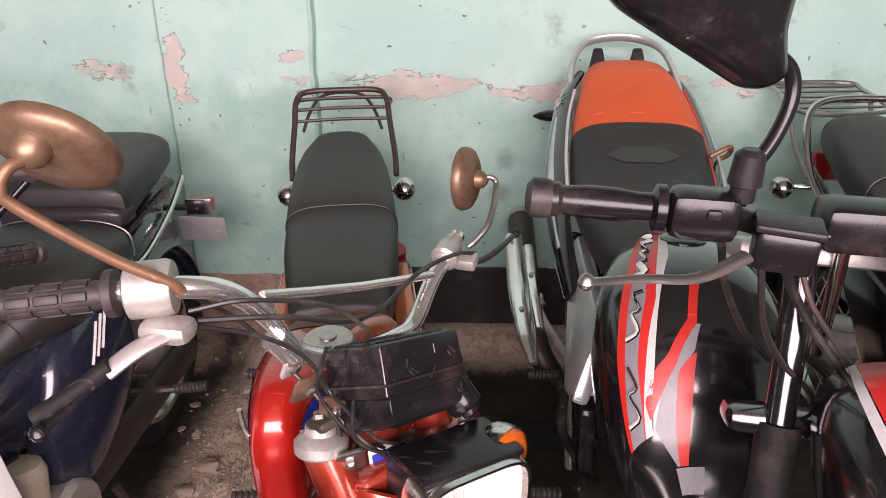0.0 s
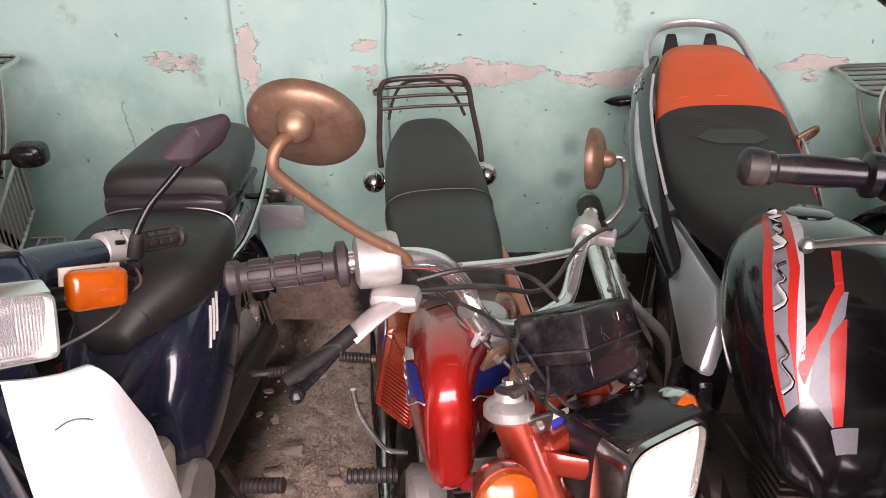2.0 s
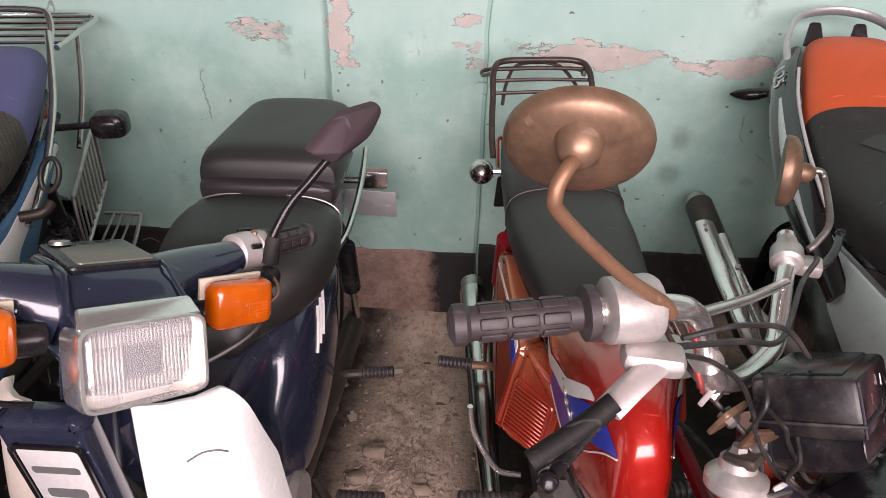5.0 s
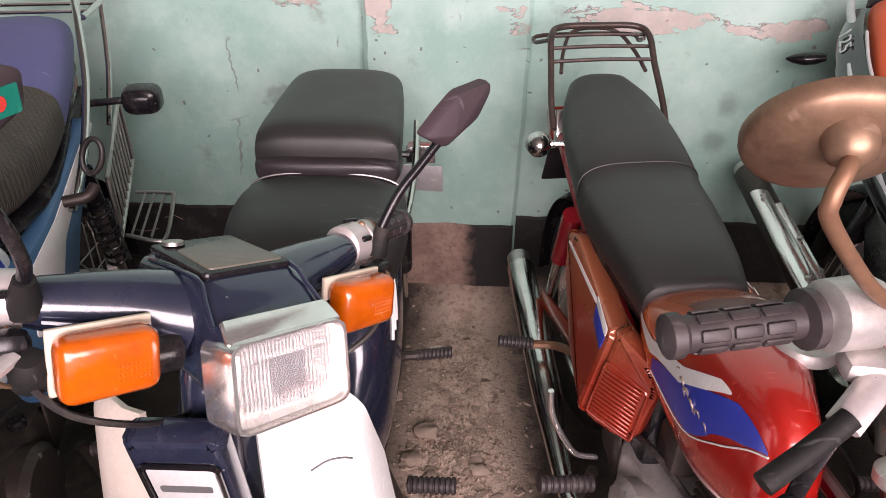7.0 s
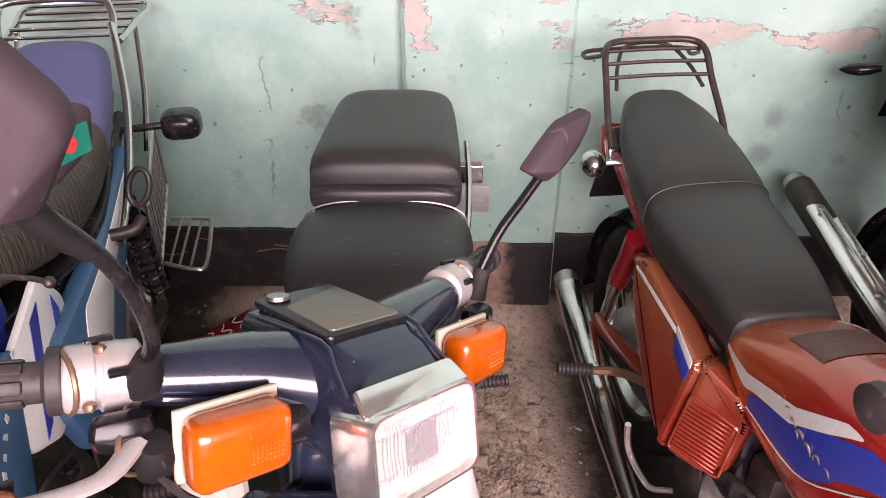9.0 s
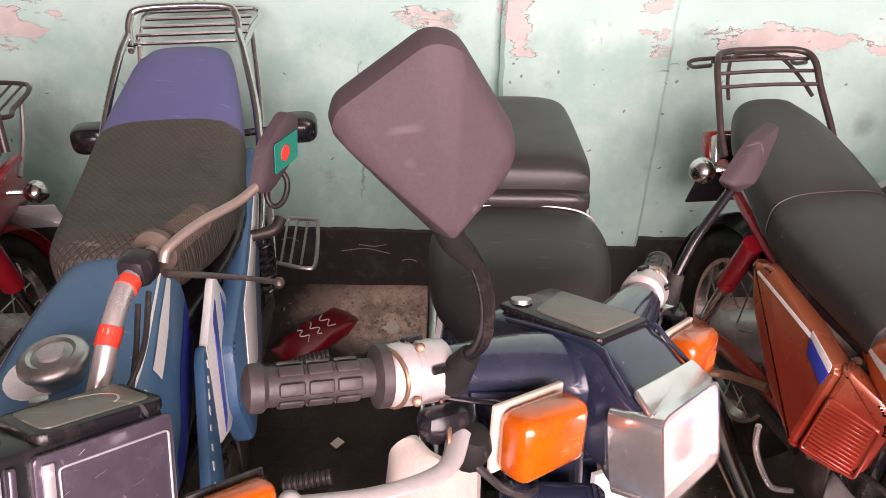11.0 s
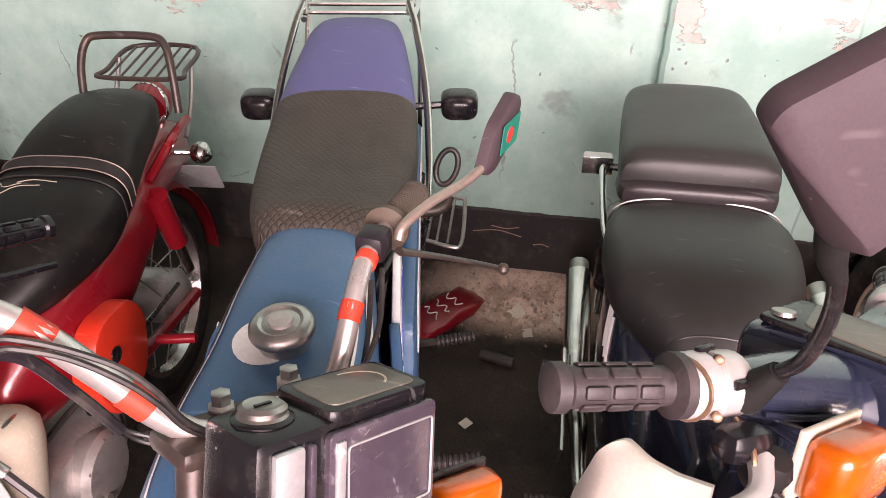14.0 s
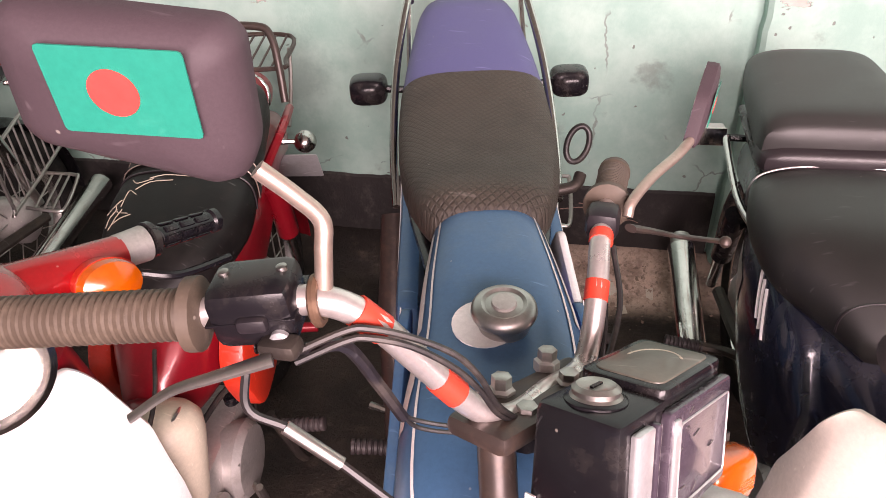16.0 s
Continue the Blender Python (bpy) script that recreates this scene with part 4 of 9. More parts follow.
def engine(parent, fr, s=1.0, tone=None):
    """A single-cylinder engine: crankcase, round side cover, finned barrel and head."""
    tone = tone or alloy
    e = part("engine", box(fr, 0.20 * s, 0.34 * s, 0.18 * s, 0.03), tone, parent)
    for side in (-1, 1):
        turn = fr.at(side * 0.10 * s, 0.02, 0, 0, 0, 90 * side)
        part("side_cover", lathe(turn, [(0.085 * s, -0.02), (0.088 * s, 0.018), (0.075 * s, 0.032), (0.03, 0.036), (0.002, 0.036)], 24), tone, e)
        part("gear_cover", lathe(fr.at(side * 0.095 * s, -0.115, -0.01, 0, 0, 90 * side), [(0.05, -0.01), (0.052, 0.015), (0.04, 0.026), (0.002, 0.027)], 20), tone, e)
    part("cylinder", box(fr.at(0, -0.10, 0.16 * s, 0, -12), 0.09 * s, 0.085 * s, 0.16, 0.006), oily, e)
    for i in range(8):
        part("fin", box(fr.at(0, -0.10, 0.10 * s + i * 0.016, 0, -12), 0.125 * s, 0.12 * s, 0.006, 0.002, None, 1), oily, e)
    for side in (-1, 1):
        for i in range(6):
            q = math.pi * 2 * i / 6 + 0.3
            part("cover_bolt", lathe(fr.at(side * 0.126 * s, 0.02 + 0.072 * s * math.cos(q), 0.072 * s * math.sin(q), 0, 0, 90 * side), [(0.0065, -0.006), (0.0065, 0.005), (0.004, 0.007), (0.001, 0.007)], 6), steel, e)
        part("mounting_plate", plate(fr.at(side * 0.098, 0.19, 0.06, 90), rounded([(-0.05, -0.09), (0.05, -0.06), (0.04, 0.07), (-0.03, 0.06)], 0.015, 3), 0.006, 0.0015), oily, e)
        part("mounting_bolt", lathe(fr.at(side * 0.100, 0.19, 0.09, 0, 0, 90 * side), [(0.012, 0), (0.012, 0.010), (0.007, 0.012), (0.007, 0.02), (0.001, 0.02)], 6), steel, e)
        part("hose", tube([fr(side * 0.05, -0.02, 0.12), fr(side * 0.085, 0.06, 0.15), fr(side * 0.10, 0.14, 0.12), fr(side * 0.08, 0.20, 0.03)], 0.006, 8, 5), cable_black, e)
        part("pedal_shaft", tube([fr(side * 0.12, -0.06, -0.05), fr(side * 0.15, -0.10, -0.045), fr(side * 0.155, -0.19, -0.02)], 0.0065, 8, 4), steel, e)
        part("pedal_rubber", tube([fr(side * 0.145, -0.19, -0.02), fr(side * 0.20, -0.19, -0.018)], 0.011, 10, 1), rubber, e)
    part("spark_plug", lathe(fr.at(0.05, -0.15, 0.235 * s, 0, 20, 25), [(0.012, 0), (0.012, 0.02), (0.008, 0.022), (0.008, 0.05), (0.001, 0.052)], 10), pale_alloy, e)
    part("plug_lead", tube([fr(0.06, -0.165, 0.28 * s), fr(0.075, -0.18, 0.31 * s), fr(0.07, -0.12, 0.34 * s), fr(0.03, -0.02, 0.35 * s)], 0.004, 7, 5), cable_black, e)
    part("oil_cap", lathe(fr.at(0.075, 0.10, 0.088 * s), [(0.016, 0), (0.016, 0.012), (0.012, 0.016), (0.001, 0.016)], 14), plastic, e)
    return e


def drum_brake_rear(parent, fr, radius, width, swing_from, spread=0.085, fork_mat=None):
    """Rear wheel with its swing arm."""
    w = wheel(parent, fr, radius, width)
    for side in (-1, 1):
        part("swing_arm", tube([fr(side * spread, 0.02, 0), fr(side * spread * 0.9, -0.2, 0.02), Vector(swing_from) + (fr(side * spread * 0.7, 0, 0) - fr(0, 0, 0))], 0.016, 8, 4), fork_mat or oily, parent)
    return w


def fork(parent, top, axle, u, half, tube_mat, slider_mat, slip=0.5):
    """Two telescopic legs between the clamps and the axle."""
    top, axle, u = Vector(top), Vector(axle), Vector(u).normalized()
    for side in (-1, 1):
        a, b = top + u * half * side, axle + u * half * side
        leg = part("fork_leg", tube([a, a.lerp(b, slip)], 0.0165, 12, 1), tube_mat, parent)
        part("fork_slider", tube([a.lerp(b, slip - 0.02), b], [0.023, 0.021], 12, 2), slider_mat, leg)


def mudguard(parent, fr, radius, width, a0, a1, material, name="mudguard"):
    """A curved guard about the frame's x axis from angle a0 to a1, in degrees from the rear upward."""
    bm = bmesh.new()
    rings = []
    for q in np.linspace(radians(a0), radians(a1), 20):
        ring = []
        for t in np.linspace(-1, 1, 7):
            rr = radius - 0.022 * t * t
            ring.append(fr(width * t, rr * math.cos(q), rr * math.sin(q)))
        for t in np.linspace(1, -1, 7):
            rr = radius - 0.022 * t * t - 0.003
            ring.append(fr(width * t * 0.97, rr * math.cos(q), rr * math.sin(q)))
        rings.append(ring)
    skin(bm, rings)
    return part(name, bm, material, parent)


def lever(parent, pts, r, material, name="lever", ball=True):
    h = part(name, tube(pts, [r * 1.25, r, r * 0.85, r * 0.8], 9, 6, flat=(1.25, 0.75)), material, parent)
    if not ball:
        return h
    p = Vector(pts[-1])
    part("lever_ball", lathe(Local(p), [(0.002, -r * 1.5), (r * 1.1, -r), (r * 1.5, 0), (r * 1.1, r), (0.002, r * 1.5)], 12), material, h)
    return h


def seam(parent, body, s, off=0.0015, r=0.0018, material=None, q0=-10, q1=190):
    """A stitched welt across a seat."""
    pts = [body.point(s, radians(q), off) for q in np.linspace(q0, q1, 24)]
    return part("seam", tube(pts, r, 6, 1), material or vinyl_shiny, parent)


def chain_guard(parent, a, b, material, r=0.02):
    return part("chain_guard", tube([a, Vector(a).lerp(Vector(b), 0.5) + V(0, 0, 0.01), b], r, 10, 4, flat=(0.5, 1.2)), material, parent)


# ---- the red motorcycle with the long black seat ----


def red_motorcycle():
    F = Local((-0.152, 1.037, 0), yaw=9.6)
    m = thing("motorcycle", (-0.20, 1.30, 0), "red motorcycle with a long black seat and brown round mirrors", "motorcycle", "parked motorcycles")
    # seat
    body = Loft(F.at(-0.005, 0, 0), [(0.345, 0, 0.668, 0.094, 0.048, 3.2), (0.42, 0, 0.690, 0.106, 0.055, 3.2), (0.54, 0, 0.708, 0.121, 0.060, 3.2), (0.63, 0, 0.722, 0.125, 0.062, 3.2), (0.68, 0, 0.748, 0.124, 0.063, 3.2), (0.78, 0, 0.783, 0.119, 0.062, 3.0), (0.88, 0, 0.815, 0.104, 0.058, 2.9), (0.955, 0, 0.838, 0.076, 0.048, 2.8)], 36, round_ends=(0.25, 0.5))
    s = part("seat", body.mesh(), vinyl, m, "long black vinyl seat with a cross seam")
    seam(s, body, 0.50, 0.0008, 0.0016, vinyl)
    part("seat_pan", Loft(F, [(0.36, 0, 0.632, 0.090, 0.016, 4), (0.6, 0, 0.668, 0.118, 0.016, 4), (0.86, 0, 0.755, 0.092, 0.018, 4), (0.92, 0, 0.775, 0.07, 0.014, 4)], 24).mesh(), plastic, s)
    # tank
    tank = Loft(F, [(-0.075, -0.074, 0.672, 0.024, 0.060, 2.6), (-0.055, -0.074, 0.682, 0.036, 0.092, 2.6), (-0.005, -0.068, 0.690, 0.049, 0.108, 2.8), (0.09, -0.047, 0.672, 0.078, 0.123, 2.8), (0.21, -0.018, 0.657, 0.100, 0.105, 2.8), (0.30, 0, 0.650, 0.108, 0.074, 2.8), (0.365, 0, 0.648, 0.092, 0.044, 2.8)], 40, round_ends=(0.5, 0.3))
    t = part("fuel_tank", tank.mesh(), tank_red, m, "red fuel tank turning orange to the rear, with white and blue flashes")
    for q in (lambda a: a + 10, lambda a: 170 - a):
        part("blue_flash", tank.band(0.20, 0.72, knots(0.20, 0.72, [(0.20, q(24)), (0.38, q(24)), (0.48, q(10)), (0.57, q(-4)), (0.72, q(-11))]), knots(0.20, 0.72, [(0.20, q(22)), (0.31, q(3)), (0.50, q(-17)), (0.72, q(-20))]), 0.0012, 26, 6), bright_blue, t)
        part("white_flash", tank.band(0.41, 1.0, knots(0.41, 1.0, [(0.41, q(26)), (0.45, q(28)), (0.57, q(8)), (0.75, q(-3)), (1, q(-1))]), knots(0.41, 1.0, [(0.41, q(24)), (0.48, q(10)), (0.57, q(-4)), (0.75, q(-11)), (1, q(-7))]), 0.0013, 26, 5), white_stripe, t)
        part("pin_line", tube([tank.point(a, radians(q(b)), 0.0015) for a, b in ((0.19, 22), (0.29, 4), (0.40, -10), (0.52, -19), (0.72, -22))], 0.0012, 6, 4), white_stripe, t)
    part("tank_badge", tank.band(0.60, 0.74, 62, 118, 0.0012, 6, 8), mat("faded_dark_badge", (0.13, 0.03, 0.022), 0.4), t)
    c = F.at(-0.004, 0.078, 0.790, 0, 2)
    cap = part("fuel_cap", lathe(c, [(0.040, 0), (0.040, 0.010), (0.036, 0.016), (0.018, 0.018), (0.002, 0.018)], 28), alloy, t)
    part("key_slot", lathe(c.at(0, 0, 0.018), [(0.013, 0), (0.012, 0.004), (0.002, 0.004)], 16), steel, cap)
    # side covers with grille ribs and a flash
    for side in (-1, 1):
        k = F.at(side * 0.116, 0, 0.66, 90, -side * 12).at(0, 0, -0.66)
        out = -side
        cover = part("side_cover", plate(k, rounded([(0.340, 0.618), (0.60, 0.668), (0.655, 0.645), (0.60, 0.575), (0.47, 0.485), (0.340, 0.435)], 0.014), 0.05, 0.012), cover_red, m, "copper-red side cover with a paler, painted sheen at the top" if side < 0 else "")
        nose = k.at(0.350, 0, 0, -side * 40)
        part("cover_front", plate(nose, rounded([(-0.108, 0.565), (-0.085, 0.602), (0.0, 0.630), (0.0, 0.440), (-0.045, 0.434), (-0.092, 0.444), (-0.106, 0.470)], 0.014), 0.05, 0.012), cover_red, cover)
        # a raised grille with a pale border
        part("grille_frame", tube([nose(x, 0.0262 * out, z) for x, z in rounded([(-0.098, 0.452), (-0.092, 0.556), (-0.006, 0.566), (-0.006, 0.452)], 0.008, 3)], 0.0028, 6, 1, closed=True), cover_red, cover)
        for i in range(12):
            part("grille_rib", box(nose.at(-0.050 + 0.0006 * i, 0.0266 * out, 0.459 + i * 0.0084), 0.080, 0.008, 0.0048, 0.0016, None, 1), cover_red, cover)
        part("white_flash", plate(k.at(0, 0.0262 * out, 0), rounded([(0.348, 0.602), (0.350, 0.618), (0.425, 0.637), (0.42, 0.624)], 0.003, 2), 0.002, 0.0005), white_stripe, cover)
        part("white_line", plate(k.at(0, 0.0262 * out, 0), rounded([(0.420, 0.622), (0.425, 0.631), (0.62, 0.640), (0.62, 0.634)], 0.002, 2), 0.002, 0.0005), white_stripe, cover)
        part("blue_flash", plate(k.at(0, 0.0264 * out, 0), rounded([(0.350, 0.574), (0.348, 0.601), (0.419, 0.622), (0.408, 0.596)], 0.004, 2), 0.002, 0.0005), bright_blue, cover)
        # rear suspension unit
        a, b = F(side * 0.118, 0.70, 0.66), F(side * 0.11, 0.835, 0.36)
        sh = part("shock_absorber", tube([a, a.lerp(b, 0.5)], 0.022, 16, 1), deep_red, m)
        part("shock_rod", tube([a.lerp(b, 0.5), b], [0.016, 0.013], 10, 1), chrome, sh)
    part("air_box", box(F.at(-0.02, 0.32, 0.48), 0.14, 0.13, 0.22, 0.02), plastic, m)
    # rear carrier
    rack = part("rear_carrier", tube([F(-0.130, 0.865, 0.79), F(-0.130, 0.905, 0.835), F(-0.122, 0.965, 0.905), F(-0.116, 1.005, 0.958), F(-0.09, 1.035, 0.974), F(0.0, 1.04, 0.976), F(0.09, 1.035, 0.974), F(0.116, 1.005, 0.958), F(0.122, 0.965, 0.905), F(0.130, 0.905, 0.835), F(0.130, 0.865, 0.79)], 0.0075, 10, 7), dark_tube, m, "dark tubular rear carrier")
    for y, z in ((1.03, 0.955), (1.0, 0.935), (0.972, 0.912)):
        part("carrier_bar", tube([F(-0.118, y, z), F(0, y + 0.003, z + 0.002), F(0.118, y, z)], 0.0045, 8, 3), dark_tube, rack)
    part("inner_loop", tube([F(-0.100, 0.955, 0.890), F(-0.085, 1.005, 0.925), F(-0.055, 1.055, 0.957), F(0.0, 1.068, 0.964), F(0.055, 1.055, 0.957), F(0.085, 1.005, 0.925), F(0.100, 0.955, 0.890)], 0.0045, 8, 5), dark_tube, rack)
    part("carrier_edge", tube([F(-0.116, 1.035, 0.945), F(-0.130, 1.10, 0.925), F(-0.105, 1.125, 0.935), F(0.105, 1.125, 0.935), F(0.130, 1.10, 0.925), F(0.116, 1.035, 0.945)], 0.005, 8, 5), dark_tube, rack)
    # tail
    wr = F.at(0, 0.835, 0.295)
    drum_brake_rear(m, wr, 0.295, 0.085, F(0, 0.33, 0.33), 0.10)
    mudguard(m, wr, 0.325, 0.06, -8, 112, plastic, "rear_mudguard")
    tail = part("tail_lamp", box(F.at(-0.05, 1.02, 0.745, 0, -25), 0.10, 0.05, 0.085, 0.012), red_lens, m)
    part("lamp_bracket", box(F.at(-0.05, 0.985, 0.745, 0, -25), 0.09, 0.03, 0.09, 0.006), chrome, tail)
    part("number_plate", plate(F.at(0, 1.06, 0.62, 0, 25), rounded([(-0.09, -0.06), (0.09, -0.06), (0.09, 0.06), (-0.09, 0.06)], 0.008), 0.003, 0.001), dusty_plastic, m)
    for side in (-1, 1):
        f2 = F.at(side * 0.150, 0.915, 0.735, 180)
        round_lamp(m, f2, 0.030, amber, chrome, [F(side * 0.09, 0.90, 0.74), F(side * 0.13, 0.91, 0.737), F(side * 0.148, 0.915, 0.735)])
    # exhaust
    ex = part("exhaust", tube([F(-0.02, -0.13, 0.36), F(-0.10, -0.11, 0.24), F(-0.17, 0.12, 0.19), F(-0.175, 0.34, 0.20), F(-0.17, 0.50, 0.225), F(-0.165, 0.62, 0.262), F(-0.152, 0.99, 0.348)], [0.017, 0.017, 0.018, 0.02, 0.026, 0.036, 0.036], 16, 6), chrome, m, "long grey-green chromed silencer")
    part("exhaust_tip", tube([F(-0.152, 0.975, 0.345), F(-0.151, 1.03, 0.357)], 0.031, 16, 1), steel, ex)
    # frame, engine, pegs
    for side in (-1, 1):
        part("frame_rail", tube([F(side * 0.05, -0.06, 0.60), F(side * 0.085, 0.3, 0.575), F(side * 0.10, 0.66, 0.66), F(side * 0.085, 0.95, 0.735)], 0.013, 8, 5), deep_red, m)
        footpeg(m, F(side * 0.255, 0.31, 0.295), F(side * 0.145, 0.31, 0.285), 0.017)
        footpeg(m, F(side * 0.270, 0.67, 0.357), F(side * 0.19, 0.66, 0.350), 0.014)
        part("peg_hanger", tube([F(side * 0.20, 0.66, 0.350), F(side * 0.14, 0.64, 0.355), F(side * 0.12, 0.52, 0.42)], 0.010, 8, 4), rust_tube, m)
    part("down_tube", tube([F(0, -0.115, 0.70), F(0, -0.10, 0.52), F(0, -0.02, 0.28), F(0, 0.02, 0.22)], 0.019, 10, 5), orange_red, m)
    engine(m, F.at(0, 0.175, 0.30))
    part("chain_guard", tube([F(-0.10, 0.38, 0.40), F(-0.115, 0.6, 0.40), F(-0.12, 0.85, 0.34)], 0.022, 10, 5, flat=(0.45, 1.1)), orange_red, m)
    part("brake_pedal", tube([V(-0.440, 1.372, 0.466), V(-0.437, 1.372, 0.432), V(-0.429, 1.371, 0.398), V(-0.405, 1.372, 0.345), V(-0.377, 1.373, 0.304), V(-0.335, 1.38, 0.290)], 0.0060, 10, 5), satin_chrome, m)
    part("kick_lever", tube([F(0.14, 0.28, 0.30), F(0.165, 0.34, 0.38), F(0.17, 0.38, 0.46)], 0.008, 8, 4), steel, m)
    part("carburettor", box(F.at(-0.03, 0.22, 0.47), 0.09, 0.07, 0.09, 0.015), oily, m)
    part("centre_stand", tube([F(-0.12, 0.38, 0.24), F(-0.16, 0.40, 0.06), F(-0.17, 0.44, 0.014)], 0.012, 8, 4), oily, m)
    # steering, turned towards the right lock
    NUDGE[0] = V(0.014, 0.012, 0.012)
    u = V(0.64, 0.765, -0.06).normalized()
    S = frame_from((-0.125, 0.985, 0.80), u, (-0.12, 0.34, 0.93))
    axle = V(0.10, 0.80, 0.29)
    wf = frame_from(axle, V(u.x, u.y, 0), (0, 0, 1))
    wheel(m, wf, 0.29, 0.075)
    mudguard(m, wf, 0.315, 0.05, 60, 200, chrome, "front_mudguard")
    fork(m, (-0.096, 0.968, 0.765), axle, u, 0.085, steel, alloy)
    part("steering_head", tube([V(-0.075, 0.94, 0.55), V(-0.10, 0.985, 0.78)], 0.028, 16, 1), orange_red, m)
    sh = frame_from((-0.098, 0.954, 0.715), (0.80, 0.55, 0), (-0.1, 0.2, 0.95))
    st = part("sticker", plate(sh.at(0, -0.0295, 0), rounded([(-0.018, -0.020), (0.018, -0.020), (0.018, 0.020), (-0.018, 0.020)], 0.003, 2), 0.002, 0.0004), white_stripe, m, "small white and blue sticker")
    part("print_bar", plate(sh.at(0, -0.0312, 0.006), rounded([(-0.014, -0.006), (0.014, -0.006), (0.014, 0.006), (-0.014, 0.006)], 0.002, 2), 0.001, 0), bright_blue, st)
    part("top_clamp", box(frame_from((-0.096, 0.968, 0.792), u, (-0.12, 0.34, 0.93)), 0.19, 0.036, 0.014, 0.005), oily, m)
    part("lower_clamp", box(S.at(0.045, -0.035, -0.11), 0.22, 0.06, 0.03, 0.008), orange_red, m)
    part("stem_nut", lathe(S.at(-0.02, 0.02, 0.03), [(0.022, 0), (0.022, 0.012), (0.014, 0.014), (0.014, 0.026), (0.002, 0.028)], 6), steel, m)
    for side in (-1, 1):
        top = V(-0.096, 0.968, 0.765) + u * 0.085 * side
        low = top + (axle + u * 0.085 * side - top) * 0.42
        fc = part("fork_cover", tube([top, low], 0.027, 18, 1), orange_red, m)
        ring = Local(top, pitch=-15)
        part("cover_ring", lathe(ring, [(0.029, -0.012), (0.033, -0.008), (0.033, 0.004), (0.028, 0.010), (0.020, 0.014), (0.019, 0.024), (0.002, 0.024)], 24), alloy, fc)
        part("cap_nut", lathe(ring.at(0, 0, 0.022), [(0.013, 0), (0.013, 0.008), (0.009, 0.011), (0.009, 0.017), (0.001, 0.018)], 6), steel, fc)
    part("lamp_bracket", tube([V(-0.15, 0.903, 0.70), V(-0.09, 0.87, 0.71), V(-0.03, 0.87, 0.70), V(0.0, 0.90, 0.69)], 0.014, 10, 4, flat=(0.6, 1.3)), orange_red, m)
    bar = part("handlebar", tube([(-0.448, 0.828, 0.996), (-0.36, 0.848, 1.000), (-0.272, 0.870, 0.999), (-0.232, 0.903, 0.975), (-0.205, 0.932, 0.925), (-0.185, 0.950, 0.872), (-0.14, 0.985, 0.838), (-0.08, 1.06, 0.822), (-0.055, 1.105, 0.822), (-0.035, 1.165, 0.855), (-0.010, 1.235, 0.878), (0.0, 1.275, 0.884)], 0.0125, 14, 6), satin_chrome, m, "chromed handlebar turned to its lock")
    part("cross_bar", tube([(-0.212, 0.940, 0.952), (-0.12, 1.055, 0.905), (-0.034, 1.165, 0.868)], 0.0065, 10, 2), satin_chrome, bar)
    ribbed_grip(bar, (-0.452, 0.827, 0.996), (-0.328, 0.855, 1.000), 0.0178, grip_rubber)
    k = frame_from((-0.296, 0.864, 1.000), (0.14, 0.035, 0.0), (0, 0, 1))
    sw = part("switch_housing", lathe(k.at(-0.028, 0, 0, 0, 0, 90), [(0.022, 0), (0.030, 0.004), (0.031, 0.042), (0.028, 0.048), (0.02, 0.05)], 20), alloy, bar, "worn cast aluminium control housing")
    part("lever_perch", box(k.at(0.012, -0.028, -0.034, -20), 0.055, 0.035, 0.024, 0.010), alloy, bar)
    lever(bar, [k(0.0, -0.045, -0.035), k(-0.035, -0.062, -0.047), k(-0.075, -0.085, -0.075), k(-0.10, -0.102, -0.088)], 0.0062, plastic)
    part("lever_arm", tube([k(0.02, -0.030, -0.034), k(-0.012, -0.052, -0.038), k(-0.042, -0.068, -0.052)], 0.0095, 10, 4, flat=(1.4, 0.7)), pale_alloy, bar)
    k2 = frame_from((-0.012, 1.232, 0.878), (0.10, 0.34, 0.07), (0, 0, 1))
    part("throttle_housing", lathe(k2.at(-0.028, 0, 0, 0, 0, 90), [(0.017, 0), (0.022, 0.004), (0.022, 0.032), (0.016, 0.042), (0.013, 0.06)], 18), alloy, bar)
    part("brake_perch", box(k2.at(-0.005, -0.03, -0.012), 0.03, 0.035, 0.02, 0.005), alloy, bar)
    lever(bar, [k2(-0.005, -0.035, -0.014), k2(0.02, -0.055, -0.02), k2(0.06, -0.07, -0.022), k2(0.11, -0.080, -0.028)], 0.0055, plastic)
    dish_mirror(bar, (-0.359, 0.860, 1.152), (-0.06, -0.82, -0.57), 0.059, [(-0.362, 0.818, 1.154), (-0.371, 0.804, 1.150), (-0.378, 0.796, 1.134), (-0.371, 0.801, 1.114), (-0.316, 0.830, 1.052), (-0.274, 0.850, 1.016), (-0.264, 0.858, 1.000)], rust_tube, rusty, lift=0.026)
    dish_mirror(bar, (0.010, 1.355, 0.955), (0.95, -0.31, 0.05), 0.054, [(0.038, 1.346, 0.959), (0.056, 1.346, 0.960), (0.063, 1.338, 0.946), (0.052, 1.27, 0.912), (0.030, 1.245, 0.890), (0.018, 1.238, 0.882)], steel, rusty, 0.005)
    # clocks and headlight
    k = frame_from((-0.068, 0.970, 0.878), (0.597, 0.751, -0.281), (-0.172, 0.462, 0.87))
    cl = part("instrument_panel", box(k.at(0, 0, -0.031), 0.142, 0.104, 0.062, 0.006, taper=(0.97, 0.95)), plastic, m, "scratched black plastic instrument panel")
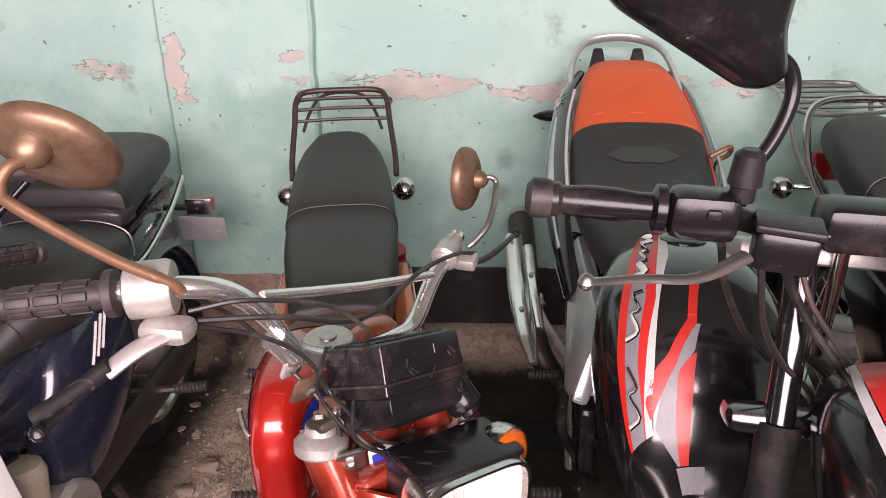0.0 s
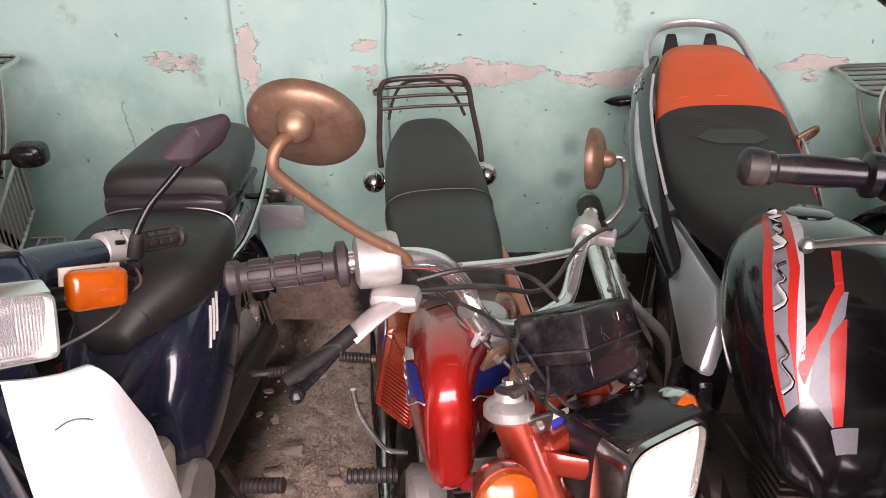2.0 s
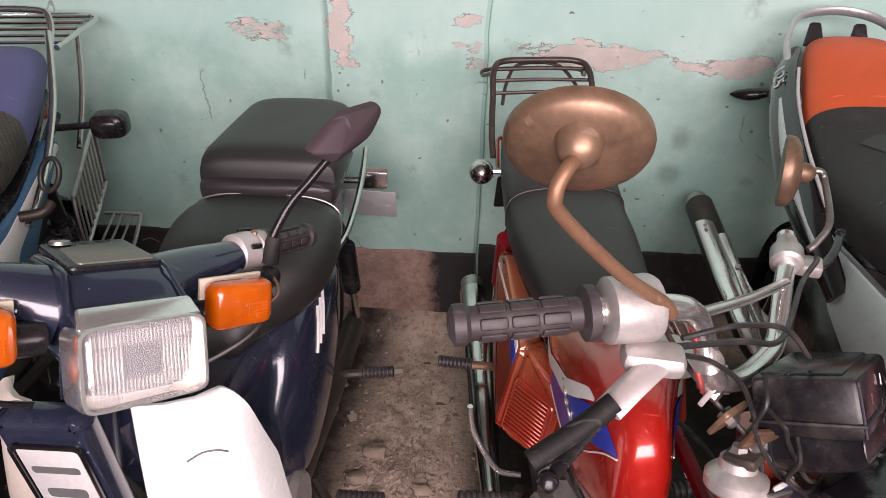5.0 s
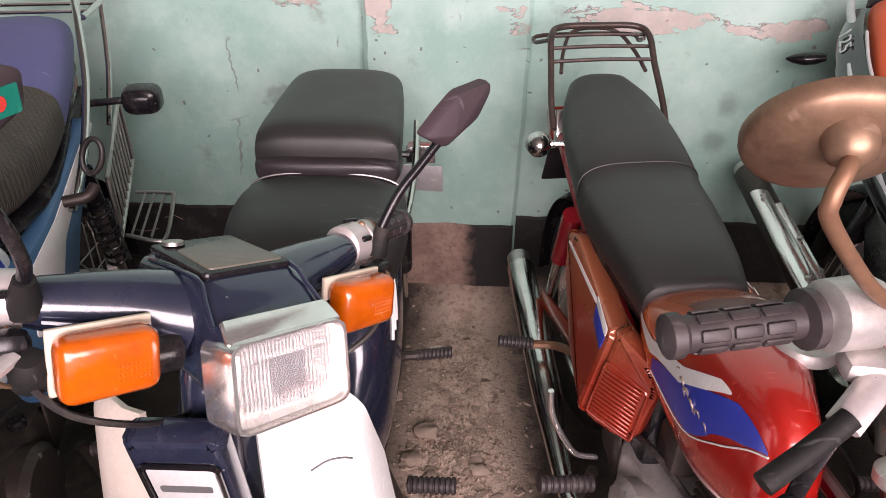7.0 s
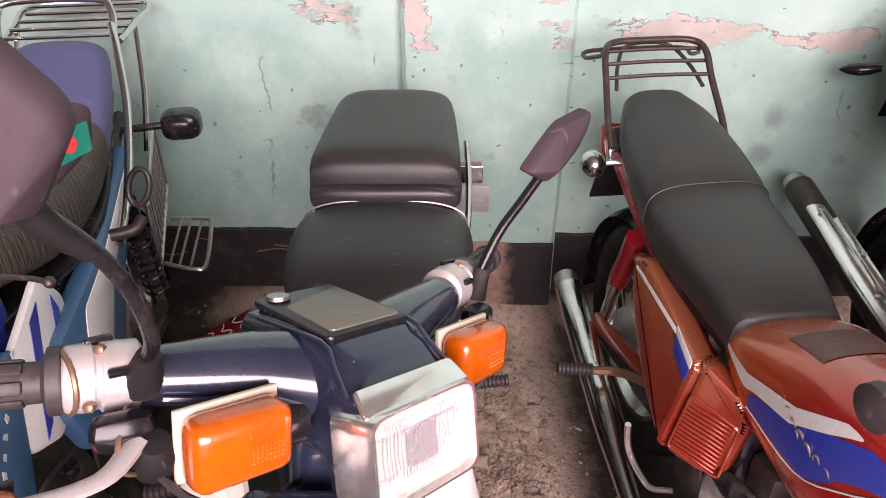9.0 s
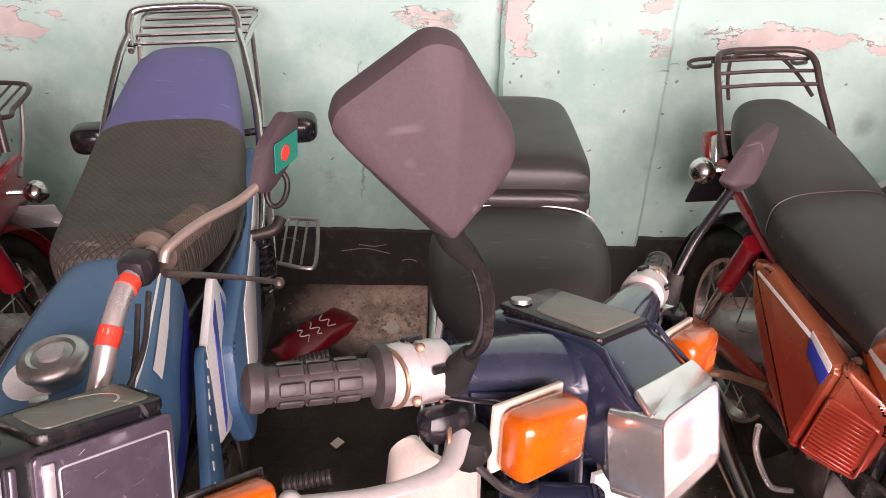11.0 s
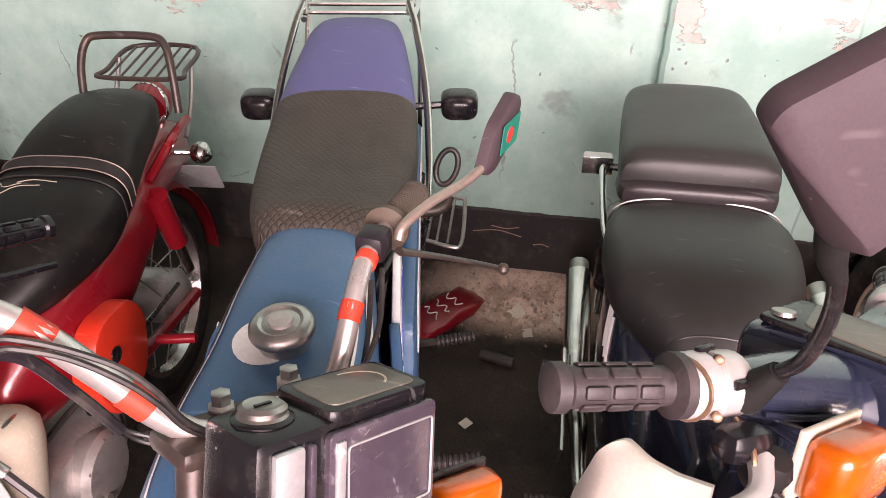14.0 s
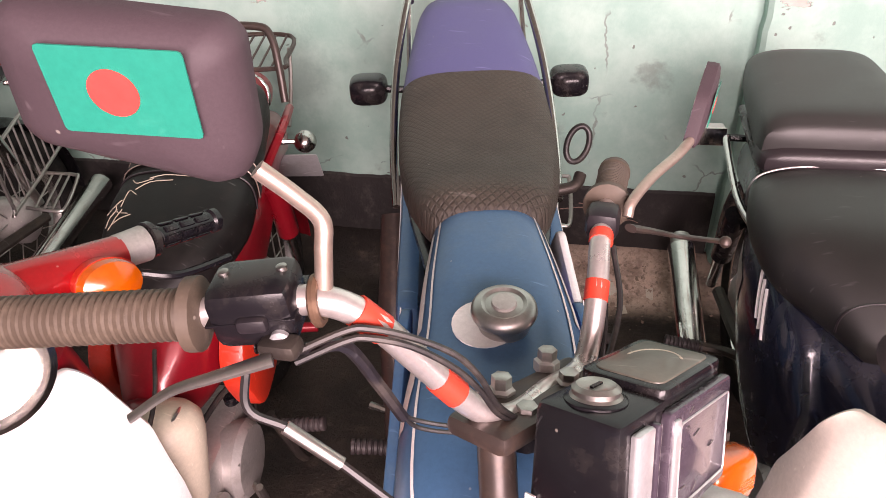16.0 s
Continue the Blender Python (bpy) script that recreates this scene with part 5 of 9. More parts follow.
    part("lower_shell", Loft(k.at(0, 0, -0.062), [(-0.046, 0, -0.004, 0.064, 0.006, 6), (-0.040, 0, -0.014, 0.062, 0.020, 6), (0.036, 0, -0.018, 0.060, 0.024, 6), (0.046, 0, -0.008, 0.062, 0.012, 6)], 36, round_ends=(0.1, 0.1)).mesh(), plastic, cl)
    part("dial_cover", box(k.at(0, 0.004, 0.0), 0.118, 0.078, 0.006, 0.003), plastic, cl)
    part("panel_joint", box(k.at(0, 0, -0.046), 0.1465, 0.1085, 0.0035, 0.001), dusty_plastic, cl)
    part("pale_edge", tube([k(-0.0690, -0.0495, -0.004), k(-0.0700, -0.0510, -0.030), k(-0.0705, -0.0515, -0.058)], 0.0012, 6, 3), lilac_plastic, cl, "pale line along the corner")
    rng = random.Random(3)
    for i in range(5):
        x, z = rng.uniform(-0.06, 0.06), rng.uniform(-0.04, -0.008)
        part("scratch", tube([k(x, -0.0524, z), k(x + rng.uniform(-0.012, 0.012), -0.0526, z - rng.uniform(0.004, 0.014))], 0.0005, 4, 1), steel, cl)
    part("cable_boss", lathe(frame_from((0.019, 0.988, 0.772), (0.64, 0.76, 0), (0.35, -0.45, -0.45)), [(0.024, -0.03), (0.024, 0.006), (0.020, 0.012), (0.014, 0.014), (0.012, 0.020), (0.004, 0.022)], 20), plastic, cl)
    h = frame_from((0.030, 0.872, 0.690), (0.79, 0.60, -0.10), (0.10, 0.15, 0.97))
    headlight(m, h, 0.076, 0.072, 0.15, dusty_plastic, chrome, 5.0, 9)
    part("lamp_visor", box(h.at(0, 0.03, 0.074), 0.145, 0.085, 0.012, 0.005), plastic, m)
    round_lamp(m, Local((-0.160, 0.785, 0.742), yaw=20, pitch=-12), 0.038, amber, orange_red, [V(-0.15, 0.89, 0.70), V(-0.148, 0.85, 0.72), V(-0.143, 0.80, 0.733)])
    round_lamp(m, frame_from((0.071, 0.940, 0.738), (0.64, 0.765, 0), (0, 0, 1)), 0.033, amber, chrome, [V(0.015, 0.975, 0.755), V(0.035, 0.972, 0.748), V(0.060, 0.955, 0.740)])
    # cables and the lock chain that hangs from the bar
    cable(m, [V(-0.255, 0.860, 0.965), V(-0.18, 0.905, 0.945), V(-0.12, 0.965, 0.905), V(-0.085, 1.02, 0.895), V(-0.045, 1.10, 0.905), V(0.0, 1.17, 0.900), V(0.03, 1.235, 0.872)], 0.0034)
    cable(m, [V(-0.255, 0.845, 0.985), V(-0.20, 0.87, 0.985), V(-0.13, 0.93, 0.945), V(-0.09, 0.95, 0.90)], 0.0028)
    cable(m, [V(-0.265, 0.85, 0.965), V(-0.20, 0.90, 0.92), V(-0.15, 0.92, 0.86), V(-0.12, 0.90, 0.74), V(-0.13, 0.95, 0.6)], 0.0028)
    cable(m, [V(-0.27, 0.87, 0.995), V(-0.235, 0.93, 0.92), V(-0.185, 0.93, 0.855), V(-0.10, 0.9, 0.78), V(-0.05, 0.92, 0.72)], 0.003)
    # loom and brackets behind the headlight
    rng = random.Random(11)
    for i in range(4):
        a = V(-0.13 + rng.uniform(-0.05, 0.04), 0.925 + rng.uniform(-0.03, 0.03), 0.865 + rng.uniform(-0.03, 0.03))
        e = V(-0.07 + rng.uniform(-0.04, 0.03), 0.92 + rng.uniform(-0.02, 0.03), 0.74 + rng.uniform(-0.03, 0.03))
        w = a.lerp(e, 0.5) + V(rng.uniform(-0.05, 0.02), rng.uniform(-0.05, 0.0), rng.uniform(-0.03, 0.05))
        cable(m, [a, a.lerp(w, 0.5) + V(0, -0.015, 0.01), w, w.lerp(e, 0.5) + V(0, -0.01, -0.01), e], rng.choice((0.0025, 0.003)), rng.choice((cable_black, cable_black, rubber, steel)))
    for p, w, h, turn, mt in (((-0.165, 0.925, 0.835), 0.05, 0.035, 40, rusty), ((-0.135, 0.915, 0.81), 0.04, 0.055, 10, rusty), ((-0.185, 0.935, 0.86), 0.035, 0.03, 55, pale_alloy), ((-0.115, 0.89, 0.755), 0.045, 0.04, 25, steel)):
        br = part("bracket", plate(Local(p, yaw=turn, pitch=20), rounded([(-w / 2, -h / 2), (w / 2, -h / 2), (w * 0.4, h / 2), (-w * 0.35, h / 2)], 0.006, 3), 0.006, 0.0015), mt, m)
        part("bracket_bolt", lathe(Local(p, yaw=turn, pitch=110), [(0.009, -0.008), (0.009, 0.008), (0.005, 0.011), (0.001, 0.011)], 6), steel, br)
    part("chrome_clamp", tube([V(-0.20, 0.925, 0.905), V(-0.185, 0.94, 0.87)], 0.0165, 14, 1), satin_chrome, bar)
    part("lever_sleeve", tube([V(-0.315, 0.79, 0.955), V(-0.345, 0.775, 0.935), V(-0.382, 0.757, 0.915)], 0.0095, 10, 4), rubber, bar)
    bm = bmesh.new()
    for i in range(9):
        t = i / 8
        p = V(-0.304, 1.189, 0.692).lerp(V(-0.288, 1.041, 0.668), t) + V(-0.012 * math.sin(3.1 * t), 0, 0)
        q = frame_from(p, (0.3, -0.45, -0.85), (-0.9, 0, -0.3) if i % 2 else (0.2, 0.5, 0.8))
        tube([q(-0.008, -0.004, 0), q(0, -0.0055, 0), q(0.008, -0.004, 0), q(0.008, 0.004, 0), q(0, 0.0055, 0), q(-0.008, 0.004, 0)], 0.0018, 6, 3, closed=True, bm=bm)
    part("lock_chain", bm, worn_stem, m)
    NUDGE[0] = V(0, 0, 0)
    return m


red_motorcycle()

# ---- the navy step-through with white leg shields ----


def leg_shield(parent, F, side, top, bottom, inner, outer, y0, material, bulge=0.05, sweep=0.04, drop=0.02):
    """A curved plastic leg shield with a rounded top and a flank that wraps backwards."""
    bm = bmesh.new()
    rows = []
    n = 44
    for i in range(n + 1):
        t = (i / n) ** 1.7
        z = top + (bottom - top) * t
        r = min(1.0, math.sqrt(max(0.0, 1 - (1 - min(1.0, t / 0.06)) ** 2)))
        xo = inner + (outer - inner) * (0.74 + 0.26 * min(1.0, t * 2.2)) * (0.78 + 0.22 * r)
        ring = []
        cols = [(inner, 0.0), (inner + (xo - inner) * 0.4, sweep * 0.3), (inner + (xo - inner) * 0.75, sweep * 0.7), (xo - 0.008, sweep), (xo, sweep + 0.012), (xo + 0.006, sweep + 0.014 + 0.06 * min(1.0, t / 0.25))]
        for x, dy in cols:
            ring.append(F(side * x, y0 + dy + bulge * t * 0.9 - 0.035 * math.sin(math.pi * t), z - drop * (x - inner) / (outer - inner) * (1 - t)))
        for x, dy in cols[::-1]:
            ring.append(F(side * (x - 0.004), y0 + dy + 0.005 + bulge * t * 0.9 - 0.035 * math.sin(math.pi * t), z - 0.001 - drop * (x - inner) / (outer - inner) * (1 - t)))
        rows.append(ring)
    skin(bm, rows)
    return part("leg_shield", bm, material, parent, "white plastic leg shield" if side > 0 else "")


def step_through():
    F = Local((-0.872, 1.0, 0), yaw=1.7)
    m = thing("step_through_motorcycle", (-0.90, 1.35, 0), "navy step-through motorcycle with white leg shields and black seats", "motorcycle", "parked motorcycles")
    front = Loft(F, [(0.285, 0, 0.645, 0.050, 0.035, 2.5), (0.33, 0, 0.668, 0.088, 0.055, 2.6), (0.41, 0, 0.692, 0.150, 0.078, 2.7), (0.50, 0, 0.706, 0.168, 0.080, 2.8), (0.57, 0, 0.714, 0.166, 0.072, 3.0), (0.62, 0, 0.718, 0.154, 0.058, 3.0)], 40, round_ends=(0.5, 0.35))
    s = part("front_seat", front.mesh(), vinyl, m, "wide black vinyl rider's seat")
    pts = [front.point(1.0, radians(q), 0.004) for q in np.linspace(-15, 195, 26)]
    part("seat_trim", tube(pts, 0.0024, 8, 1), steel, s, "chromed trim tube")
    seam(s, front, 0.12)
    rear = Loft(F.at(0.0, -0.02, 0.011), [(0.668, 0, 0.786, 0.143, 0.050, 4.0), (0.70, 0, 0.796, 0.146, 0.060, 4.0), (0.78, 0, 0.806, 0.143, 0.060, 3.6), (0.90, 0, 0.818, 0.136, 0.058, 3.4), (0.97, 0, 0.826, 0.128, 0.054, 3.3), (1.005, 0, 0.826, 0.116, 0.042, 3.2)], 40, round_ends=(0.25, 0.4))
    p = part("passenger_seat", rear.mesh(), vinyl, m, "thick black vinyl passenger cushion")
    lip = Loft(F.at(0.0, -0.02, 0.006), [(0.648, 0, 0.770, 0.138, 0.028, 3.5), (0.665, 0, 0.771, 0.146, 0.032, 3.5), (0.70, 0, 0.773, 0.149, 0.032, 3.5)], 36, round_ends=(0.4, 0.1))
    part("cushion_roll", lip.mesh(), vinyl_shiny, p, "shiny rolled front edge")
    part("cushion_base", Loft(F, [(0.66, 0, 0.735, 0.135, 0.012, 5), (0.96, 0, 0.752, 0.122, 0.012, 5)], 24).mesh(), plastic, p)
    # body under the seats
    part("body", Loft(F, [(0.20, 0, 0.50, 0.035, 0.06, 3), (0.30, 0, 0.53, 0.085, 0.10, 3), (0.42, 0, 0.555, 0.125, 0.105, 3.2), (0.62, 0, 0.58, 0.125, 0.105, 3.2), (0.85, 0, 0.62, 0.10, 0.085, 3), (1.05, 0, 0.58, 0.075, 0.07, 3)], 32).mesh(), navy, m)
    for side in (-1, 1):
        shell = Loft(F.at(side * 0.080, 0, 0), [(0.265, 0, 0.43, 0.035, 0.09, 2.6), (0.33, 0, 0.455, 0.064, 0.165, 2.6), (0.44, 0, 0.500, 0.076, 0.165, 2.7), (0.56, 0, 0.555, 0.073, 0.125, 2.8), (0.66, 0, 0.595, 0.052, 0.085, 2.8), (0.70, 0, 0.605, 0.030, 0.055, 2.6)], 40, round_ends=(0.4, 0.4))
        c = part("side_cover", shell.mesh(), navy, m, "bulging glossy navy side cover")
        out = (lambda q: q) if side > 0 else (lambda q: 180 - q)
        for i in range(3):
            part("silver_stripe", tube([shell.point(0.30 + 0.035 * i + 0.10 * f, radians(out(22 + 22 * f)), 0.001) for f in np.linspace(0, 1, 5)], 0.0034, 8, 3, flat=(1, 0.5)), white_stripe, c)
        part("badge", shell.band(0.56, 0.74, out(-8), out(8), 0.0015, 8, 4), steel, c)
        a, b = F(side * 0.135, 0.74, 0.60), F(side * 0.125, 0.86, 0.33)
        sh = part("shock_absorber", tube([a, a.lerp(b, 0.55)], 0.024, 14, 1), plastic, m)
        part("shock_rod", tube([a.lerp(b, 0.55), b], 0.012, 10, 1), chrome, sh)
        footpeg(m, F(side * 0.27, 0.345, 0.215), F(side * 0.17, 0.35, 0.21), 0.018)
        footpeg(m, F(side * 0.255, 0.645, 0.318), F(side * 0.17, 0.64, 0.31), 0.014)
        part("peg_arm", tube([F(side * 0.18, 0.64, 0.312), F(side * 0.13, 0.62, 0.32), F(side * 0.10, 0.55, 0.36)], 0.011, 8, 4), oily, m)
        part("grab_rail", tube([F(side * 0.140, 0.60, 0.655), F(side * 0.158, 0.68, 0.675), F(side * 0.164, 0.82, 0.725), F(side * 0.160, 0.93 if side > 0 else 0.84, 0.775 if side > 0 else 0.735)], 0.0075, 10, 5), chrome, m)
        lamp_box(m, F.at(side * 0.165, 1.0, 0.668, 180), 0.070, 0.055, 0.042, red_lens if side > 0 else white_stripe, chrome, "rear_indicator", 0.006)
        part("indicator_stalk", tube([F(side * 0.07, 0.98, 0.67), F(side * 0.135, 0.99, 0.667)], 0.009, 8, 1), plastic, m)
        leg_shield(m, F.at(-0.006 if side > 0 else -0.030, 0, 0), side, 0.795, 0.20, 0.052, 0.185, -0.058, white_plastic if side > 0 else shaded_white, sweep=0.062, drop=0.045)
    part("number_plate", plate(F.at(0.15, 1.03, 0.585, -6, 6), rounded([(-0.07, -0.038), (0.07, -0.038), (0.07, 0.038), (-0.07, 0.038)], 0.006), 0.003, 0.001), silver_paint, m)
    part("tail_lamp", box(F.at(0, 1.06, 0.70, 0, -15), 0.10, 0.07, 0.07, 0.014), red_lens, m)
    # front frame tunnel, badge panel
    part("frame_tunnel", tube([F(0, -0.02, 0.78), F(0, 0.03, 0.62), F(0, 0.10, 0.48), F(0, 0.24, 0.45)], [0.055, 0.05, 0.05, 0.05], 18, 6), navy, m)
    panel = part("badge_panel", plate(F.at(-0.010, -0.095, 0.66, 0, 9), rounded([(-0.052, -0.16), (0.052, -0.16), (0.050, 0.185), (-0.050, 0.185)], 0.014), 0.035, 0.01), navy, m)
    k = F.at(-0.008, -0.1145, 0.66, 0, 9).at(0, 0, 0.026)
    part("badge", plate(k, rounded([(-0.035, -0.075), (0.035, -0.075), (0.035, 0.118), (-0.035, 0.118)], 0.006, 2), 0.004, 0.001), badge_silver, panel, "silver badge with dark bars")
    part("badge_border", tube([k(x, -0.003, z) for x, z in rounded([(-0.039, -0.079), (0.039, -0.079), (0.039, 0.122), (-0.039, 0.122)], 0.008, 3)], 0.003, 6, 1, closed=True), black_paint, panel)
    for z, w, h in ((0.082, 0.054, 0.011), (0.040, 0.046, 0.016), (0.012, 0.051, 0.020), (-0.018, 0.028, 0.006)):
        part("print_bar", plate(k.at(0, -0.0025, z), rounded([(-w / 2, -h / 2), (w / 2, -h / 2), (w / 2, h / 2), (-w / 2, h / 2)], h * 0.3, 2), 0.001, 0), ink, panel)
    part("shield_mark", tube([F(0.10, -0.058, 0.712), F(0.118, -0.052, 0.722), F(0.135, -0.046, 0.722), F(0.146, -0.040, 0.715)], 0.0012, 6, 4), ink, m)
    # wheels, engine, exhaust
    wr = F.at(0, 0.87, 0.285)
    drum_brake_rear(m, wr, 0.285, 0.075, F(0, 0.45, 0.32), 0.095)
    mudguard(m, wr, 0.32, 0.06, -5, 120, navy, "rear_mudguard")
    e = engine(m, F.at(0, 0.235, 0.275), 0.95)
    part("carburettor", box(F.at(0.05, 0.10, 0.42), 0.07, 0.08, 0.08, 0.015), oily, m)
    part("air_cleaner", lathe(F.at(0.055, 0.20, 0.40, 0, -14), [(0.045, -0.08), (0.054, -0.07), (0.056, 0.03), (0.048, 0.048), (0.002, 0.052)], 22), cream, m, "cream plastic air cleaner")
    ex = part("exhaust", tube([F(-0.02, 0.05, 0.24), F(-0.12, 0.12, 0.15), F(-0.15, 0.42, 0.155), F(-0.158, 0.58, 0.18), F(-0.165, 0.70, 0.20), F(-0.17, 1.06, 0.30)], [0.015, 0.015, 0.017, 0.024, 0.034, 0.036], 16, 6), chrome, m, "long chromed silencer")
    part("exhaust_tip", tube([F(-0.17, 1.05, 0.297), F(-0.17, 1.10, 0.312)], 0.027, 14, 1), steel, ex)
    part("heat_shield", tube([F(-0.195, 0.50, 0.19), F(-0.20, 0.78, 0.245)], 0.02, 10, 1, flat=(0.4, 1.2)), chrome, ex)
    part("chain_case", tube([F(0.10, 0.33, 0.29), F(0.115, 0.6, 0.30), F(0.115, 0.87, 0.29)], 0.045, 14, 5, flat=(0.55, 1.1)), oily, m)
    part("gear_pedal", tube([F(0.13, 0.21, 0.22), F(0.17, 0.12, 0.21), F(0.175, 0.06, 0.24)], 0.007, 8, 4), steel, m)
    part("brake_pedal", tube([F(-0.13, 0.30, 0.20), F(-0.19, 0.22, 0.20), F(-0.20, 0.12, 0.24)], 0.007, 8, 4), steel, m)
    part("centre_stand", tube([F(0.11, 0.40, 0.22), F(0.15, 0.42, 0.06), F(0.16, 0.46, 0.014)], 0.012, 8, 4), oily, m)
    # steering with the handlebar cover, turned towards the right lock
    u = V(0.65, 0.719, -0.248)
    S = frame_from((-0.872, 0.997, 0.920), u, (-0.02, 0.3, 0.95))
    axle = F(0.0, -0.40, 0.285)
    wf = frame_from(axle, V(u.x, u.y, 0), (0, 0, 1))
    wheel(m, wf, 0.285, 0.07)
    mudguard(m, wf, 0.31, 0.055, 30, 205, navy, "front_mudguard")
    for side in (-1, 1):
        part("fork_leg", tube([wf(side * 0.07, 0.14, 0.42), wf(side * 0.075, 0.05, 0.15), wf(side * 0.072, -0.02, 0.0)], [0.026, 0.024, 0.02], 12, 5, flat=(0.7, 1.3)), navy, m)
    part("steering_tube", tube([F(0, -0.12, 0.62), F(0, -0.045, 0.84), S(0.0, -0.02, -0.05)], 0.032, 14, 3), navy, m)
    cowl = Loft(S, [(-0.128, 0.004, -0.046, 0.062, 0.046, 7), (-0.112, 0.004, -0.042, 0.062, 0.050, 7), (-0.088, 0.003, -0.026, 0.061, 0.056, 6), (-0.062, 0.003, -0.016, 0.060, 0.058, 6), (0.0, 0.002, -0.010, 0.060, 0.056, 5), (0.052, 0, -0.004, 0.056, 0.048, 4.5)], 44, round_ends=(0.02, 0.3))
    c = part("handlebar_cover", cowl.mesh(), navy, m, "glossy navy moulded handlebar cover")
    panel = part("dash_panel", plate(S.at(0.003, -0.016, 0.044, 0, 94), rounded([(-0.047, -0.064), (0.049, -0.064), (0.049, 0.062), (-0.049, 0.062)], 0.008), 0.008, 0.003), plastic, c)
    part("dial", plate(S.at(0.004, -0.022, 0.0475, 0, 94), rounded([(-0.036, -0.030), (0.042, -0.052), (0.042, 0.048), (-0.040, 0.048)], 0.006), 0.004, 0.001), dial, panel)
    part("ignition_lock", lathe(S.at(-0.024, 0.032, 0.052), [(0.012, 0), (0.011, 0.004), (0.002, 0.005)], 16), steel, panel)
    for side in (-1, 1):
        part("cover_crease", tube([S(side * 0.050, 0.03, 0.040), S(side * 0.051, -0.072, 0.040), S(side * 0.055, -0.096, 0.024), S(side * 0.060, -0.118, 0.004)], 0.0024, 8, 3), navy, c)
        w = part("cover_wing", tube([S(side * 0.045, -0.030, -0.006), S(side * 0.09, -0.020, 0.008), S(side * 0.15, -0.008, 0.020), S(side * 0.184, 0.000, 0.026)], [0.048, 0.038, 0.028, 0.022], 18, 6, flat=(1.0, 0.95)), navy, c)
        part("wing_crease", tube([S(side * 0.09, -0.058, 0.0), S(side * 0.14, -0.044, 0.006), S(side * 0.172, -0.030, 0.012)], 0.003, 6, 3), navy, w)
        T = S.at(0.0, 0.0, 0.010)
        h = part("switch_housing", lathe(frame_from(T(side * 0.178, 0.0, 0.018), T(side * 0.231, 0.014, 0.022) - T(side * 0.178, 0.0, 0.018), (0, 0, 1)).at(0, 0, 0, 0, 0, 90), [(0.021, -0.004), (0.027, 0.0), (0.028, 0.026), (0.0255, 0.028), (0.0255, 0.031), (0.0275, 0.033), (0.026, 0.050), (0.021, 0.056)], 22), pale_alloy, c, "pale alloy control housing")
        part("switch_knob", box(T.at(side * 0.201, 0.012, 0.046), 0.022, 0.008, 0.010, 0.003), plastic, h)
        for a, b2 in ((0.190, -0.6), (0.222, -0.5), (0.206, 1.2)):
            q = T.at(side * a, 0.006 - 0.0268 * math.cos(b2), 0.020 + 0.0268 * math.sin(b2))
            part("screw", lathe(Local(q(0, 0, 0), pitch=60), [(0.004, -0.004), (0.004, 0.0018), (0.0025, 0.0026), (0.0005, 0.0026)], 10), rusty, h)
        part("switch_slider", box(T.at(side * 0.200, -0.022, 0.030, side * 10, 30), 0.016, 0.006, 0.007, 0.002), plastic, h)
        part("throttle_ring", tube([T(side * 0.2285 + 0.0 * math.cos(q), 0.010 + 0.0245 * math.cos(q), 0.021 + 0.0245 * math.sin(q)) for q in np.linspace(0, 2 * math.pi, 20, endpoint=False)], 0.0022, 6, 1, closed=True), rusty, h)
        part("wire_loop", tube([T(side * 0.196, -0.020, 0.0), T(side * 0.212, -0.044, -0.010), T(side * 0.216, -0.050, -0.032), T(side * 0.200, -0.042, -0.044), T(side * 0.188, -0.028, -0.030)], 0.0024, 7, 5), rusty, h)
        part("lever_boot", lathe(T.at(side * 0.188, -0.046, -0.034, side * 20, 30), [(0.010, -0.02), (0.017, -0.012), (0.018, 0.008), (0.012, 0.018), (0.004, 0.02)], 14), rubber, c)
        ribbed_grip(c, T(side * 0.331, 0.056, 0.027), T(side * 0.226, 0.012, 0.022), 0.0185, grip_rubber)
        part("perch", box(T.at(side * 0.205, -0.032, -0.012, side * 14), 0.046, 0.030, 0.030, 0.012), plastic, c)
        if side < 0:
            lever(c, [T(side * 0.20, -0.045, -0.018), T(side * 0.235, -0.062, -0.03), T(side * 0.29, -0.050, -0.032), T(side * 0.345, -0.02, -0.03)], 0.0065, pale_alloy)
        lamp_box(c, S.at(side * 0.139, -0.076, -0.016, side * 5, 4), 0.082, 0.056, 0.058, amber, cream, "indicator", 0.012)
        part("indicator_stalk", tube([S(side * 0.07, -0.06, -0.03), S(side * 0.13, -0.065, -0.026)], 0.02, 10, 1), plastic, c)
        cable(c, [S(side * 0.20, -0.04, -0.02), S(side * 0.17, -0.07, -0.06), S(side * 0.10, -0.05, -0.10), S(side * 0.03, 0.0, -0.13)], 0.0035)
    hl = S.at(0.002, -0.132, -0.050, 2, -6)
    headlight(c, hl, 0.064, 0.042, 0.07, satin_chrome, satin_chrome, 9.0, 13)
    part("chrome_trim", plate(S.at(0.003, -0.130, -0.001, 0, 128), rounded([(-0.058, -0.014), (0.058, -0.014), (0.063, 0.013), (-0.063, 0.013)], 0.004), 0.006, 0.002), satin_chrome, c)
